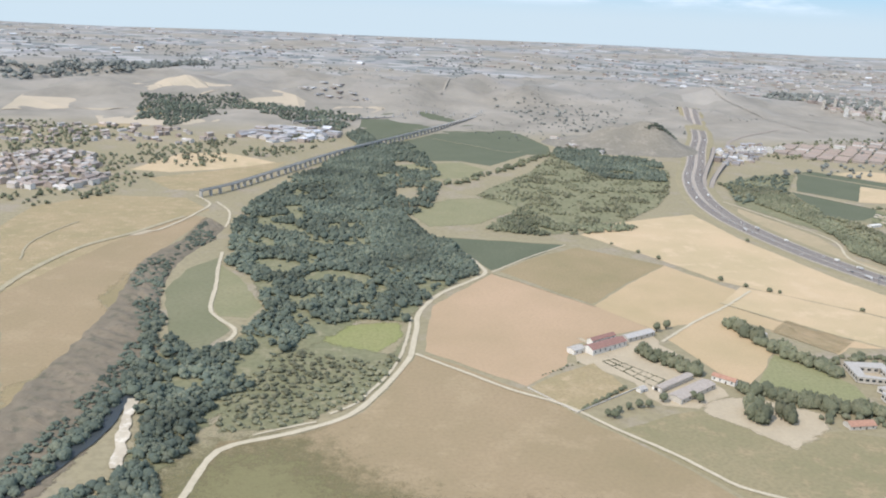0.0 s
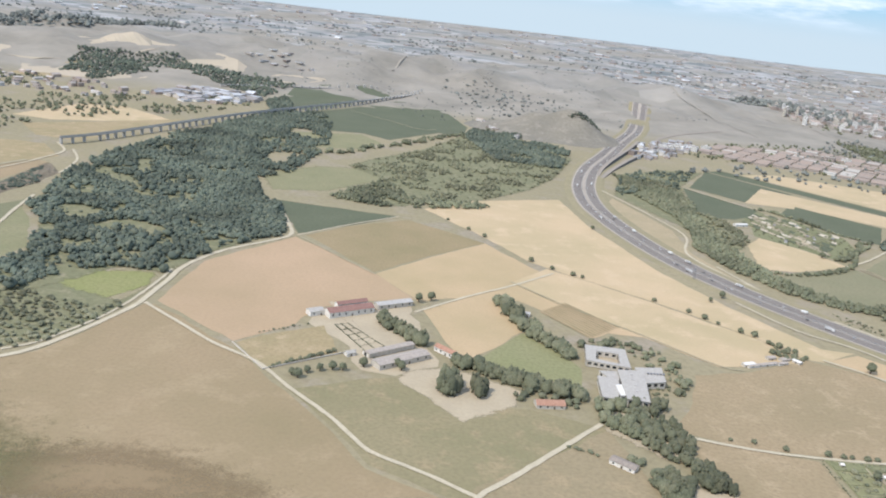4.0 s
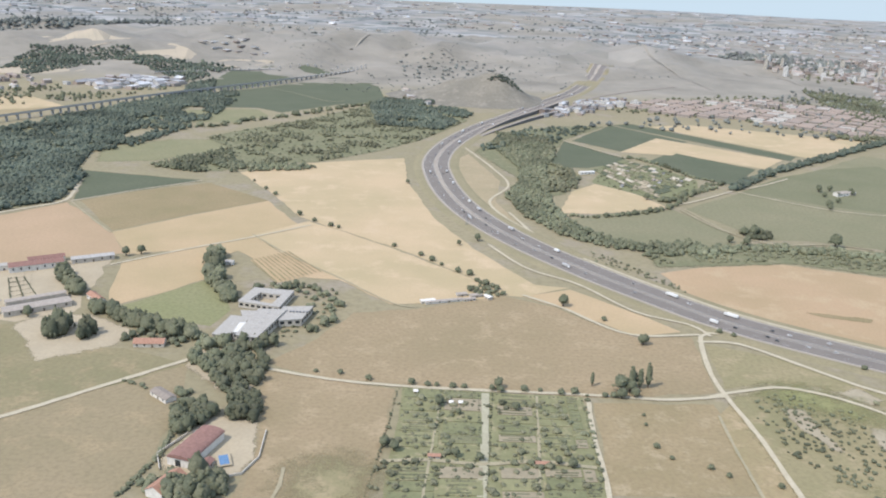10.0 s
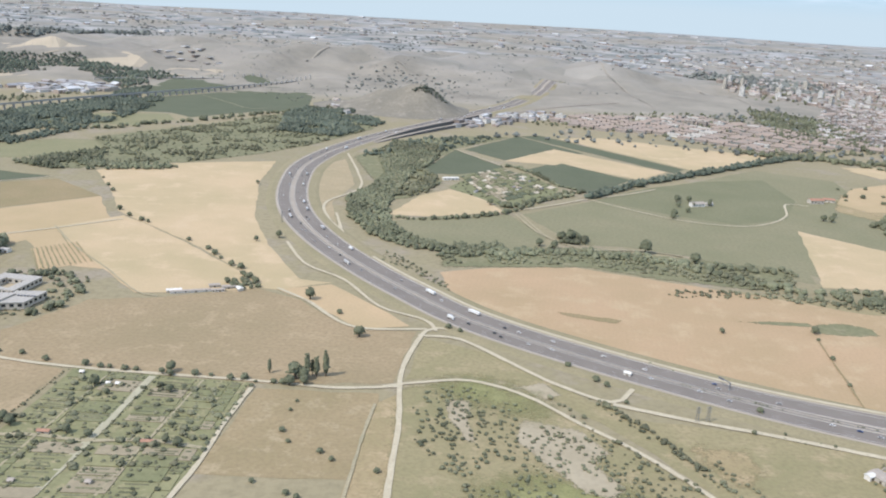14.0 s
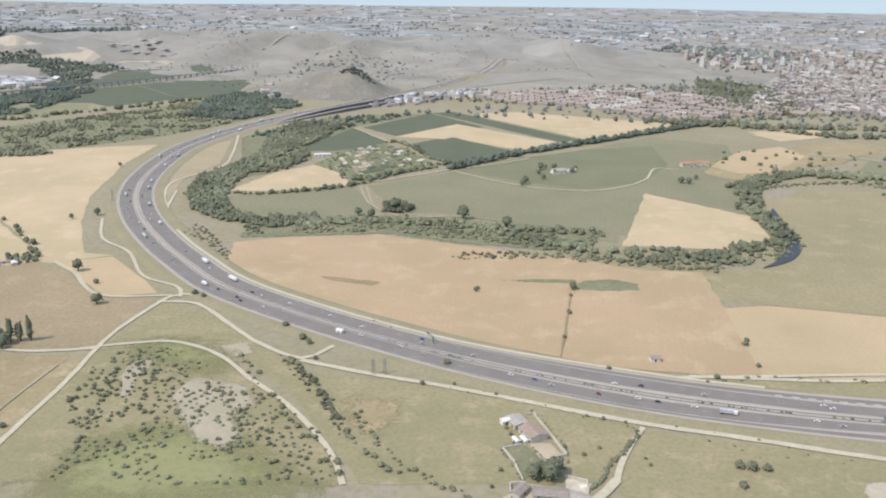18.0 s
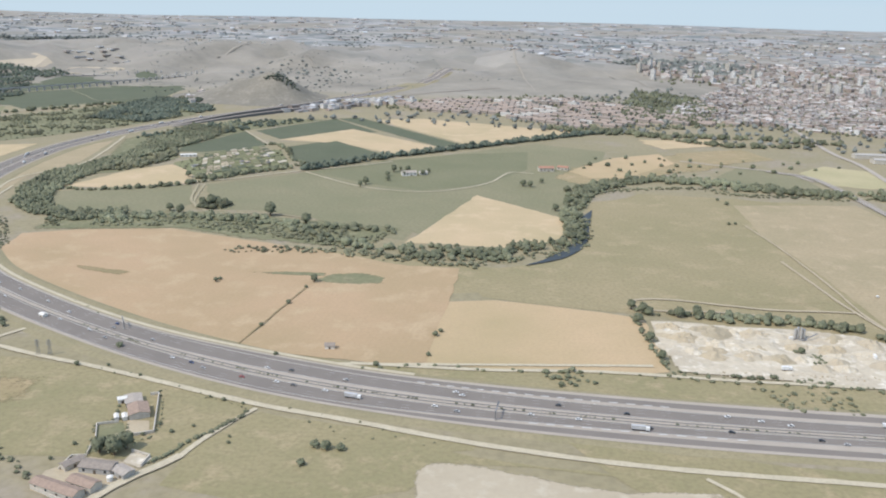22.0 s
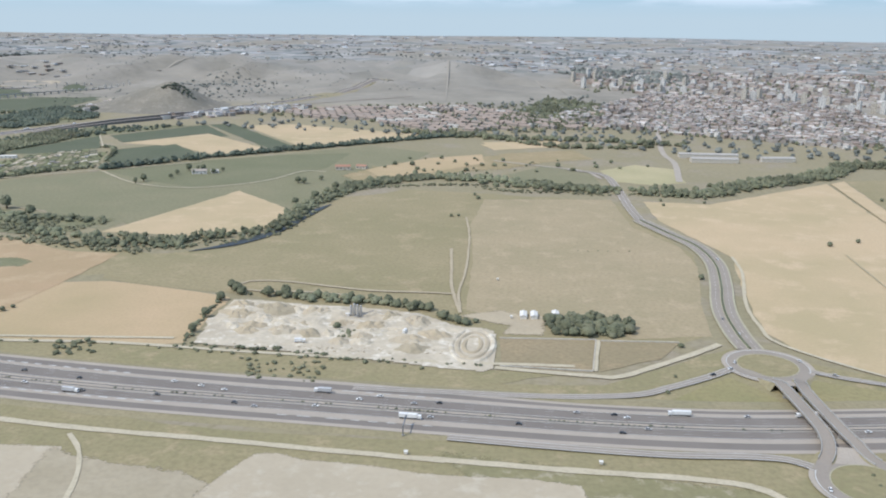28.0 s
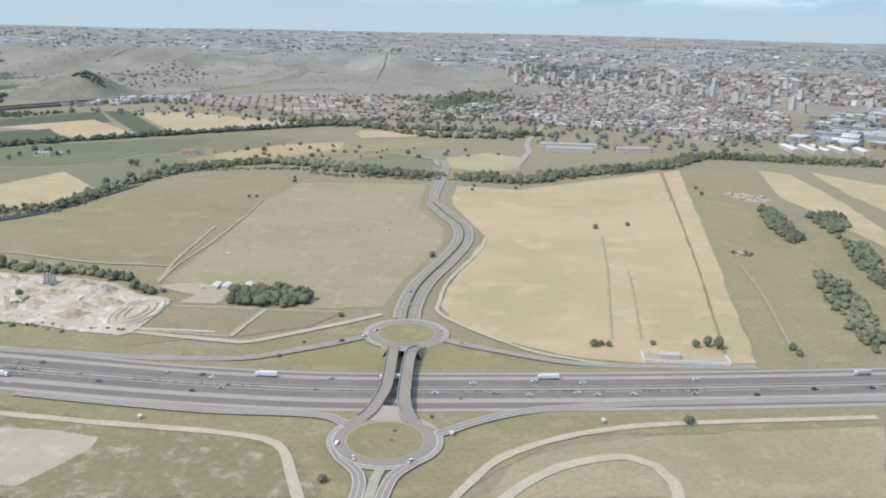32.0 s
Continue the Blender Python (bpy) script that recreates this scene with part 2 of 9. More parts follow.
surface("chalk_grey", (0.420, 0.350, 0.245), (0.375, 0.312, 0.215), grain=0.4, patch=0.03, strength=0.3, third=(0.450, 0.385, 0.280), bump=0.1)
surface("track", (0.490, 0.420, 0.292), (0.430, 0.366, 0.250), grain=1.0, patch=0.12)
surface("track_faint", (0.363, 0.307, 0.195), (0.303, 0.265, 0.164), grain=0.8, patch=0.1)
surface("concrete", (0.407, 0.371, 0.252), (0.351, 0.316, 0.212), grain=1.0, patch=0.15)
surface("asphalt_pale", (0.400, 0.342, 0.270), (0.350, 0.300, 0.238), grain=2.0, patch=0.08)
surface("asphalt", (0.212, 0.182, 0.150), (0.184, 0.158, 0.132), grain=2.0, patch=0.06, strength=0.5)
surface("asphalt_worn", (0.305, 0.258, 0.204), (0.268, 0.228, 0.182), grain=2.0, patch=0.06, strength=0.5)
# stubble of distant fields: wheat with aerial haze greyed into it
surface("wheat_hazed", (0.430, 0.352, 0.250), (0.370, 0.312, 0.218), grain=0.7, patch=0.012, strength=0.5)
surface("fallow_grey", (0.292, 0.228, 0.134), (0.244, 0.200, 0.112), grain=0.5, patch=0.016, third=(0.318, 0.244, 0.140))
surface("lawn_mown", (0.226, 0.220, 0.104), (0.248, 0.232, 0.118), grain=0.5, patch=0.03, rows=6.0, turn=35)
surface("grass_lush", (0.234, 0.230, 0.096), (0.256, 0.238, 0.110), grain=0.4, patch=0.03, strength=0.6)
surface("fallow_tan", (0.318, 0.238, 0.138), (0.266, 0.208, 0.116), grain=0.5, patch=0.018, third=(0.352, 0.268, 0.158))
surface("hill_grass", (0.232, 0.204, 0.154), (0.182, 0.163, 0.124), grain=0.25, patch=0.02, third=(0.272, 0.238, 0.182))
surface("hill_track", (0.330, 0.290, 0.228), (0.290, 0.256, 0.202), grain=0.8, patch=0.1)
surface("field_green", (0.196, 0.170, 0.082), (0.176, 0.158, 0.074), grain=0.5, patch=0.02, strength=0.6)
surface("verge_grass", (0.290, 0.242, 0.142), (0.242, 0.210, 0.118), grain=0.6, patch=0.05)
plain("road_paint", (0.58, 0.56, 0.50), rough=0.7)
plain("kerb_white", (0.560, 0.520, 0.440), rough=0.85)
plain("white_paint", (0.72, 0.67, 0.58), rough=0.6)
plain("render_cream", (0.54, 0.485, 0.395), rough=0.9)
plain("roof_grey", (0.430, 0.392, 0.335), rough=0.9)
plain("roof_tin", (0.450, 0.415, 0.365), rough=0.85)
plain("roof_dust", (0.400, 0.342, 0.280), rough=0.9)
plain("roof_red", (0.290, 0.165, 0.130), rough=0.9)
plain("roof_tile", (0.400, 0.225, 0.150), rough=0.9)
plain("roof_old", (0.300, 0.250, 0.200), rough=0.9)
plain("roof_faded", (0.340, 0.248, 0.184), rough=0.95)
plain("steel_grey", (0.28, 0.28, 0.28), rough=0.5, metal=0.6)
plain("concrete_pale", (0.40, 0.38, 0.34), rough=0.85)
# stone of the ramp sides, their shade painted in as a dark colour
plain("shaded_stone", (0.150, 0.142, 0.132), rough=0.95)
plain("tyre", (0.02, 0.02, 0.02), rough=0.9)
plain("dark_glass", (0.03, 0.035, 0.04), rough=0.15)
plain("bark", (0.14, 0.11, 0.08), rough=0.95)
plain("pool_water", (0.13, 0.23, 0.36), rough=0.2)
plain("river_water", (0.036, 0.042, 0.040), rough=0.6)
LEAF = [(0.150, 0.154, 0.090), (0.162, 0.164, 0.096), (0.174, 0.172, 0.102), (0.140, 0.146, 0.087), (0.182, 0.177, 0.106), (0.132, 0.138, 0.083)]
islands("leaves", LEAF, up=0.5)
islands("leaves_dark", [tuple(c * 0.84 for c in k) for k in LEAF], up=0.5)
islands("leaves_scrub", [(0.156, 0.155, 0.090), (0.172, 0.167, 0.098), (0.188, 0.179, 0.107), (0.140, 0.143, 0.085), (0.200, 0.188, 0.113)], up=0.5)
islands("leaves_wood", [(0.100, 0.116, 0.083), (0.110, 0.126, 0.088), (0.090, 0.106, 0.078), (0.122, 0.135, 0.093), (0.094, 0.111, 0.082), (0.140, 0.147, 0.099)], up=0.5)
# foliage of distant trees, with haze put into its pale grey colour
islands("leaves_hazed", [(0.170, 0.176, 0.150), (0.186, 0.190, 0.160), (0.156, 0.164, 0.142)], up=0.75)
islands("town_walls", [(0.385, 0.340, 0.288), (0.490, 0.452, 0.396), (0.335, 0.266, 0.212), (0.360, 0.294, 0.240), (0.560, 0.530, 0.478), (0.310, 0.250, 0.204), (0.400, 0.354, 0.300)])
islands("town_roofs", [(0.340, 0.273, 0.227), (0.377, 0.305, 0.249), (0.322, 0.268, 0.227), (0.414, 0.359, 0.307), (0.331, 0.291, 0.254), (0.478, 0.441, 0.392)])
islands("shed_roofs", [(0.36, 0.35, 0.335), (0.31, 0.30, 0.29), (0.52, 0.51, 0.49), (0.29, 0.275, 0.26), (0.34, 0.30, 0.27), (0.30, 0.27, 0.245)])


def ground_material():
    """Dry open country: grass, bare earth, far patchwork of plots, roofs and scrub greyed by painted haze."""
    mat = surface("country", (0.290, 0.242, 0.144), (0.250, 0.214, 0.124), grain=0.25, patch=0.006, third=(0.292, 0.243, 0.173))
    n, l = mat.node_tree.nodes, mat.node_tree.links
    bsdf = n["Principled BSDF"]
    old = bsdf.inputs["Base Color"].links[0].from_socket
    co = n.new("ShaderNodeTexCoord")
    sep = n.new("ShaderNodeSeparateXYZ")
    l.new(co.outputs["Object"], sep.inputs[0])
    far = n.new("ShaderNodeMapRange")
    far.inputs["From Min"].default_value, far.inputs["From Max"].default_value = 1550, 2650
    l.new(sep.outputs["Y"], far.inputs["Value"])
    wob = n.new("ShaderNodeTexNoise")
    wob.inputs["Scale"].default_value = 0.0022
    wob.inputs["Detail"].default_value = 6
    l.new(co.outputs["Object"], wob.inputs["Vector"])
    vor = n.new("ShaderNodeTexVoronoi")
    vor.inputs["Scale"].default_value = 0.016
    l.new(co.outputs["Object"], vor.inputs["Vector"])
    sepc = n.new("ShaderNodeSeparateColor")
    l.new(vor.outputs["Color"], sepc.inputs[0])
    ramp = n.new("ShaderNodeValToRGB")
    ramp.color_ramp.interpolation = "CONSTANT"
    # aerial haze is mixed into these far colours: cooler and greyer
    hazed_cols = [(0.235, 0.230, 0.205), (0.275, 0.260, 0.230), (0.165, 0.175, 0.158), (0.315, 0.290, 0.250), (0.245, 0.235, 0.215), (0.145, 0.155, 0.140), (0.360, 0.345, 0.315), (0.265, 0.250, 0.230)]
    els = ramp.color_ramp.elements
    while len(els) < len(hazed_cols):
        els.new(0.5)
    for i, c in enumerate(hazed_cols):
        els[i].position, els[i].color = i / len(hazed_cols), (*c, 1)
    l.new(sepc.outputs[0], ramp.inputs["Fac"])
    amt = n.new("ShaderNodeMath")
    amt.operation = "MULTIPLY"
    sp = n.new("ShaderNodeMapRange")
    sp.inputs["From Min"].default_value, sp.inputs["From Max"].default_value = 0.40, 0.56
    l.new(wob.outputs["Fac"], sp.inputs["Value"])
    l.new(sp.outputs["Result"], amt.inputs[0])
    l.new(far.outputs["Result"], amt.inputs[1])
    # scrubby hill slopes
    scr = n.new("ShaderNodeTexNoise")
    scr.inputs["Scale"].default_value, scr.inputs["Detail"].default_value, scr.inputs["Roughness"].default_value = 0.009, 8.0, 0.68
    l.new(co.outputs["Object"], scr.inputs["Vector"])
    slope = n.new("ShaderNodeValToRGB")
    e = slope.color_ramp.elements
    e[0].position, e[0].color = 0.34, (0.200, 0.178, 0.138, 1)
    e[1].position, e[1].color = 0.68, (0.312, 0.274, 0.214, 1)
    m = e.new(0.50)
    m.color = (0.256, 0.226, 0.176, 1)
    l.new(scr.outputs["Fac"], slope.inputs["Fac"])
    rise = n.new("ShaderNodeMapRange")
    rise.inputs["From Min"].default_value, rise.inputs["From Max"].default_value = 1270, 1420
    l.new(sep.outputs["Y"], rise.inputs["Value"])
    hills = n.new("ShaderNodeMix")
    hills.data_type = "RGBA"
    l.new(rise.outputs["Result"], hills.inputs["Factor"])
    l.new(old, hills.inputs["A"])
    l.new(slope.outputs["Color"], hills.inputs["B"])
    old = hills.outputs["Result"]
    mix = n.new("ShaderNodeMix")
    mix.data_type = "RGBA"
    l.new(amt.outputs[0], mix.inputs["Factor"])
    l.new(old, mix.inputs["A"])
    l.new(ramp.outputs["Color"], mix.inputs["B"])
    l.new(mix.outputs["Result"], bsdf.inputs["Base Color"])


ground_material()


# ---- building helpers ----
def part(name, bm, material, parent=None, label=""):
    """Links a bmesh as one mesh object under a thing or part."""
    me = bpy.data.meshes.new(name)
    bm.to_mesh(me)
    bm.free()
    me.materials.append(MATS[material])
    ob = new(name, me)
    if parent:
        ob.parent = parent
    return tagged(ob, label=label)


def mesh_of(name, verts, faces, material, parent=None, label="", smooth=False):
    me = bpy.data.meshes.new(name)
    me.from_pydata(verts, [], faces)
    me.materials.append(MATS[material])
    if smooth:
        me.polygons.foreach_set("use_smooth", [True] * len(me.polygons))
    me.update()
    ob = new(name, me)
    if parent:
        ob.parent = parent
    return tagged(ob, label=label)


def thing(name, label, category, at=(0, 0, 0), turn=0.0, group=""):
    ob = new(name)
    ob.empty_display_size = 0.5
    ob.matrix_world = pose(*at, 0, 0, turn)
    return tagged(ob, label, category, group)


def box(bm, x0, x1, y0, y1, z0, z1, bevel=0.0):
    made = bmesh.ops.create_cube(bm, size=1.0, matrix=Matrix.LocRotScale(((x0 + x1) / 2, (y0 + y1) / 2, (z0 + z1) / 2), None, (x1 - x0, y1 - y0, z1 - z0)))
    if bevel:
        edges = {e for v in made["verts"] for e in v.link_edges}
        bmesh.ops.bevel(bm, geom=list(edges), offset=bevel, segments=1, affect="EDGES")
    return bm


def cyl(bm, x, y, z, r, h, axis="z", n=10):
    turn = {"z": Euler((0, 0, 0)), "x": Euler((0, radians(90), 0)), "y": Euler((radians(90), 0, 0))}[axis]
    bmesh.ops.create_cone(bm, cap_ends=True, segments=n, radius1=r, radius2=r, depth=h, matrix=Matrix.LocRotScale((x, y, z), turn, None))
    return bm


def hill(x, y):
    """Height of the land: a flat valley, low hills behind it, a gently rolling far plain."""
    ramp = 48 * min(max((y - 1700) / 3200, 0), 1)
    y /= 1.15
    rise = min(max((y - 1150 - 0.10 * (x - 300)) / 420, 0), 1)
    rise = rise * rise * (3 - 2 * rise)
    lump = noise.noise((x * 0.0035, y * 0.0045, 0.3)) * 0.6 + noise.noise((x * 0.011, y * 0.010, 4.0)) * 0.55 + noise.noise((x * 0.028, y * 0.018, 2.0)) * 0.22
    band = math.exp(-((y - 1620) / 400) ** 2)
    east = min(max((x - 760) / 500, 0), 1)
    z = rise * (28 + 46 * lump) * band * (1 - 0.8 * east) + rise * 5 * (1 - band)
    z += rise * 9 * noise.noise((x * 0.0011, y * 0.0011, 9.0)) * min(max((y - 2200) / 900, 0), 1)
    return z + ramp


def knoll(x, y):
    """Height of the steep knoll beside the motorway where it enters the hills."""
    r2 = ((x - 476) / (44 if x > 476 else 92)) ** 2 + ((y - 1278) / 62) ** 2
    return max(0.0, 40 * math.exp(-r2) * (1 + 0.3 * noise.noise((x * 0.022, y * 0.022, 2.0))) - 1.6) if r2 < 3.6 else 0.0


def smooth_line(points, step=4.0):
    """Points along a smooth curve through the given ones."""
    p = [Vector((*q, 0)) if len(q) == 2 else Vector(q) for q in points]
    p = [p[0] * 2 - p[1]] + p + [p[-1] * 2 - p[-2]]
    out = []
    for i in range(1, len(p) - 2):
        a, b, c, d = p[i - 1], p[i], p[i + 1], p[i + 2]
        n = max(1, int((c - b).length / step))
        for k in range(n):
            t = k / n
            out.append(0.5 * (2 * b + (c - a) * t + (2 * a - 5 * b + 4 * c - d) * t * t + (3 * b - 3 * c + d - a) * t ** 3))
    out.append(p[-2])
    return out


def side_line(line, off):
    """A line parallel to the given one, off metres to its right."""
    out = []
    for i, q in enumerate(line):
        d = line[min(i + 1, len(line) - 1)] - line[max(i - 1, 0)]
        d = Vector((d.y, -d.x, 0)).normalized()
        out.append(q + d * off)
    return out


def strip(line, left, right, z, thick=0.0, wobble=0.0, rise=0.0):
    """Vertices and faces of a band along a line, from left to right of it."""
    verts, faces = [], []
    rng = random.Random(len(line) * 7 + int(line[0].x))
    for a, b in zip(side_line(line, left), side_line(line, right)):
        j, k = (rng.uniform(-wobble, wobble), rng.uniform(-wobble, wobble)) if wobble else (0, 0)
        d = (b - a).normalized()
        a, b = a - d * j, b + d * k
        verts += [(a.x, a.y, a.z + z + hill(a.x, a.y)), (b.x, b.y, b.z + z + hill(b.x, b.y))]
    for i in range(len(line) - 1):
        faces.append((2 * i, 2 * i + 1, 2 * i + 3, 2 * i + 2))
    return verts, faces


def inside(x, y, poly):
    hit = False
    for i in range(len(poly)):
        (ax, ay), (bx, by) = poly[i - 1], poly[i]
        if (ay > y) != (by > y) and x < (bx - ax) * (y - ay) / (by - ay) + ax:
            hit = not hit
    return hit


def scatter(poly, spacing, seed, jitter=0.45):
    """Uneven points inside a polygon, about so far apart."""
    rng = random.Random(seed)
    xs, ys = [p[0] for p in poly], [p[1] for p in poly]
    out = []
    y = min(ys)
    while y < max(ys):
        x = min(xs)
        while x < max(xs):
            px, py = x + rng.uniform(-jitter, jitter) * spacing, y + rng.uniform(-jitter, jitter) * spacing
            if inside(px, py, poly):
                out.append((px, py))
            x += spacing
        y += spacing
    return out


# ---- land ----
def build_ground():
    xs = [-5200, -4200, -3400, -2800] + list(range(-2400, 3900, 40)) + [4200, 4700, 5400, 6400, 7400]
    ys = [-1600, -900, -400, -150] + list(range(0, 1100, 100)) + list(range(1100, 2900, 30)) + list(range(2900, 4961, 90))
    verts = [(x, y, hill(x, y)) for y in ys for x in xs]
    nx = len(xs)
    faces = [(j * nx + i, j * nx + i + 1, (j + 1) * nx + i + 1, (j + 1) * nx + i) for j in range(len(ys) - 1) for i in range(nx - 1)]
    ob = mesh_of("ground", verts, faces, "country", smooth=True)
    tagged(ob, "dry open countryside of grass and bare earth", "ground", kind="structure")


build_ground()
LEVEL = [0]


def field(name, label, material, level, corners):
    """A flat field with slightly uneven edges."""
    LEVEL[0] += 1
    z = 0.006 * level + 0.0015 * LEVEL[0]
    rng = random.Random(LEVEL[0])
    ring = []
    for i, (bx, by) in enumerate(corners):
        ax, ay = corners[i - 1]
        n = max(1, int(math.hypot(bx - ax, by - ay) / 9))
        for k in range(1, n + 1):
            t = k / n
            j = (3.2 if material in ("chalk_grey", "crop_green", "lawn", "fallow", "earth", "scrub") and level >= 3 else 0.9) if k < n else 0.0
            ring.append((ax + (bx - ax) * t + rng.uniform(-j, j), ay + (by - ay) * t + rng.uniform(-j, j)))
    bm = bmesh.new()
    vs = [bm.verts.new((x, y, z + hill(x, y))) for x, y in ring]
    f = bm.faces.new(vs)
    if f.normal.z < 0:
        f.normal_flip()
    bmesh.ops.triangulate(bm, faces=[f])
    bm.normal_update()
    for f in bm.faces:
        if f.normal.z < 0:
            f.normal_flip()
    ob = part(name, bm, material)
    tagged(ob, label, "field", kind="structure")


def soft_material(name, wide=False):
    """The same surface with an edge that frays out over the ground beneath; wide: it thins out gradually."""
    key = name + ("_thinning" if wide else "_frayed")
    if key in MATS:
        return key
    mat = MATS[name].copy()
    mat.name = key
    n, l = mat.node_tree.nodes, mat.node_tree.links
    bsdf = n["Principled BSDF"]
    at = n.new("ShaderNodeAttribute")
    at.attribute_name = "cover"
    co = n.new("ShaderNodeTexCoord")
    no = n.new("ShaderNodeTexNoise")
    no.inputs["Scale"].default_value, no.inputs["Detail"].default_value, no.inputs["Roughness"].default_value = 0.16, 5.0, 0.65
    l.new(co.outputs["Object"], no.inputs["Vector"])
    fi = n.new("ShaderNodeTexNoise")
    fi.inputs["Scale"].default_value, fi.inputs["Detail"].default_value, fi.inputs["Roughness"].default_value = 1.1, 4.0, 0.75
    l.new(co.outputs["Object"], fi.inputs["Vector"])
    both = n.new("ShaderNodeMath")
    both.operation = "ADD"
    l.new(no.outputs["Fac"], both.inputs[0])
    l.new(fi.outputs["Fac"], both.inputs[1])
    add = n.new("ShaderNodeMath")
    add.operation = "ADD"
    l.new(at.outputs["Fac"], add.inputs[0])
    l.new(both.outputs[0], add.inputs[1])
    r = n.new("ShaderNodeMapRange")
    r.inputs["From Min"].default_value, r.inputs["From Max"].default_value = (1.15, 1.85) if wide else (1.46, 1.56)
    l.new(add.outputs[0], r.inputs["Value"])
    l.new(r.outputs["Result"], bsdf.inputs["Alpha"])
    MATS[key] = mat
    return key


def soft_field(name, label, material, corners, fray=5.0, category="ground"):
    """A patch of ground without a sharp edge: cover falls from one to nought across the border."""
    LEVEL[0] += 1
    z = 0.018 + 0.0015 * LEVEL[0]
    p = np.array(corners, float)
    lo, hi = p.min(0) - fray, p.max(0) + fray
    step = max(1.5, fray * 0.6)
    nx, ny = int((hi[0] - lo[0]) / step) + 2, int((hi[1] - lo[1]) / step) + 2
    gx, gy = np.meshgrid(lo[0] + np.arange(nx) * step, lo[1] + np.arange(ny) * step)
    q = np.stack([gx.ravel(), gy.ravel()], 1)
    dist = np.full(len(q), 1e9)
    hit = np.zeros(len(q), bool)
    for a, b in zip(p, np.roll(p, -1, 0)):
        d = b - a
        u = np.clip(((q - a) @ d) / (d @ d), 0, 1)
        dist = np.minimum(dist, np.hypot(*(q - a - u[:, None] * d).T))
        if a[1] != b[1]:
            hit ^= ((a[1] > q[:, 1]) != (b[1] > q[:, 1])) & (q[:, 0] < d[0] * (q[:, 1] - a[1]) / d[1] + a[0])
    cover = np.clip(0.5 + np.where(hit, dist, -dist) / (2 * fray), 0, 1)
    k = np.arange(nx * ny).reshape(ny, nx)
    quad = np.stack([k[:-1, :-1], k[:-1, 1:], k[1:, 1:], k[1:, :-1]], -1).reshape(-1, 4)
    quad = quad[cover[quad].max(1) > 0.02]
    used = np.unique(quad)
    back = np.zeros(nx * ny, int)
    back[used] = np.arange(len(used))
    ob = mesh_of(name, [(x, y, z + hill(x, y)) for x, y in q[used]], [tuple(f) for f in back[quad].tolist()], soft_material(material, fray >= 12))
    at = ob.data.attributes.new("cover", "FLOAT", "POINT")
    at.data.foreach_set("value", cover[used].astype(np.float32))
    return tagged(ob, label, category, kind="structure")


TRACKS = [0]


def track(name, label, material, level, width, points):
    """An unpaved way with ragged edges."""
    TRACKS[0] += 1
    line = smooth_line(points, 5.0)
    v, f = strip(line, -width / 2, width / 2, 0.29 + 0.003 * TRACKS[0], wobble=0.22)
    tagged(mesh_of(name, v, f, material), label, "road" if "road" in name else "track", kind="structure")


# ---- fields ----
field("grass_field", "dry pasture beside the river trees", "pasture_dry", 1, [(710, 476), (839, 446), (882, 478), (889, 538), (900, 629), (965, 667), (1112, 648), (1150, 492), (1134, 356), (1091, 319), (1040, 338), (904, 384), (824, 405), (769, 386)])
field("ploughed_field", "brown ploughed field on the bluff above the river", "plough_dark", 1, [(-217, 542), (-209, 579), (-181, 677), (-140, 772), (-119, 758), (-128, 703), (-137, 646), (-148, 592), (-154, 533), (-137, 502), (-144, 448), (-153, 412), (-163, 395)])
field("grass_field", "olive dry grass field on the bluff top", "grass_dry", 1, [(-282, 717), (-280, 791), (-234, 844), (-152, 839), (-121, 787), (-142, 756), (-180, 672), (-208, 576), (-217, 542)])
soft_field("grass_slope", "dry grass slope falling from the bluff to the river", "fallow", [(-164, 398), (-153, 412), (-144, 448), (-137, 502), (-154, 533), (-148, 592), (-130, 545), (-111, 433), (-118, 365), (-126, 331), (-135, 319)], 8)
field("stubble_field", "pale stubble field beyond the viaduct", "wheat", 1, [(-239, 982), (-204, 1099), (-150, 1117), (-72, 1042), (-141, 996), (-194, 971)])
field("stubble_field", "dry grass field beyond the viaduct", "grass_dry", 1, [(-210, 935), (-134, 996), (-66, 1063), (-87, 984), (-129, 868), (-175, 877)])
field("stubble_field", "pale stubble field among hedges", "wheat_hazed", 1, [(-550, 1447), (-559, 1633), (-447, 1741), (-196, 1737), (-218, 1644), (-393, 1454), (-503, 1462)])
field("stubble_field", "pale stubble field beside dark trees", "wheat_hazed", 1, [(-180, 1585), (-135, 1667), (-47, 1608), (-122, 1494)])
field("stubble_field", "pale strip of stubble beside the railway", "wheat_hazed", 1, [(-73, 1494), (-5, 1591), (92, 1624), (35, 1522), (-57, 1452)])
field("stubble_field", "pale stubble field near the village", "wheat_hazed", 1, [(-393, 1414), (-266, 1446), (-188, 1417), (-243, 1366), (-359, 1320)])
field("grass_field", "dry fallow field near the village", "grass_dry", 1, [(-382, 1314), (-326, 1519), (-277, 1406), (-300, 1314)])
field("crop_field", "dark green irrigated crop behind the viaduct", "crop_dark", 1, [(35, 1482), (100, 1581), (228, 1526), (71, 1245), (27, 1319)])
field("crop_field", "dark green irrigated crop field with faint tracks", "crop_dark", 1, [(73, 1084), (71, 1223), (239, 1488), (290, 1411), (312, 1241), (296, 1160), (261, 1161), (191, 1060), (156, 1092)])
field("meadow", "pale olive meadow beside the wood", "meadow", 1, [(73, 1054), (155, 1083), (181, 1031), (151, 974), (71, 957)])
soft_field("meadow", "yellow green meadow between woods", "meadow", [(62, 801), (115, 855), (187, 872), (180, 817), (127, 749), (80, 736)], 6)
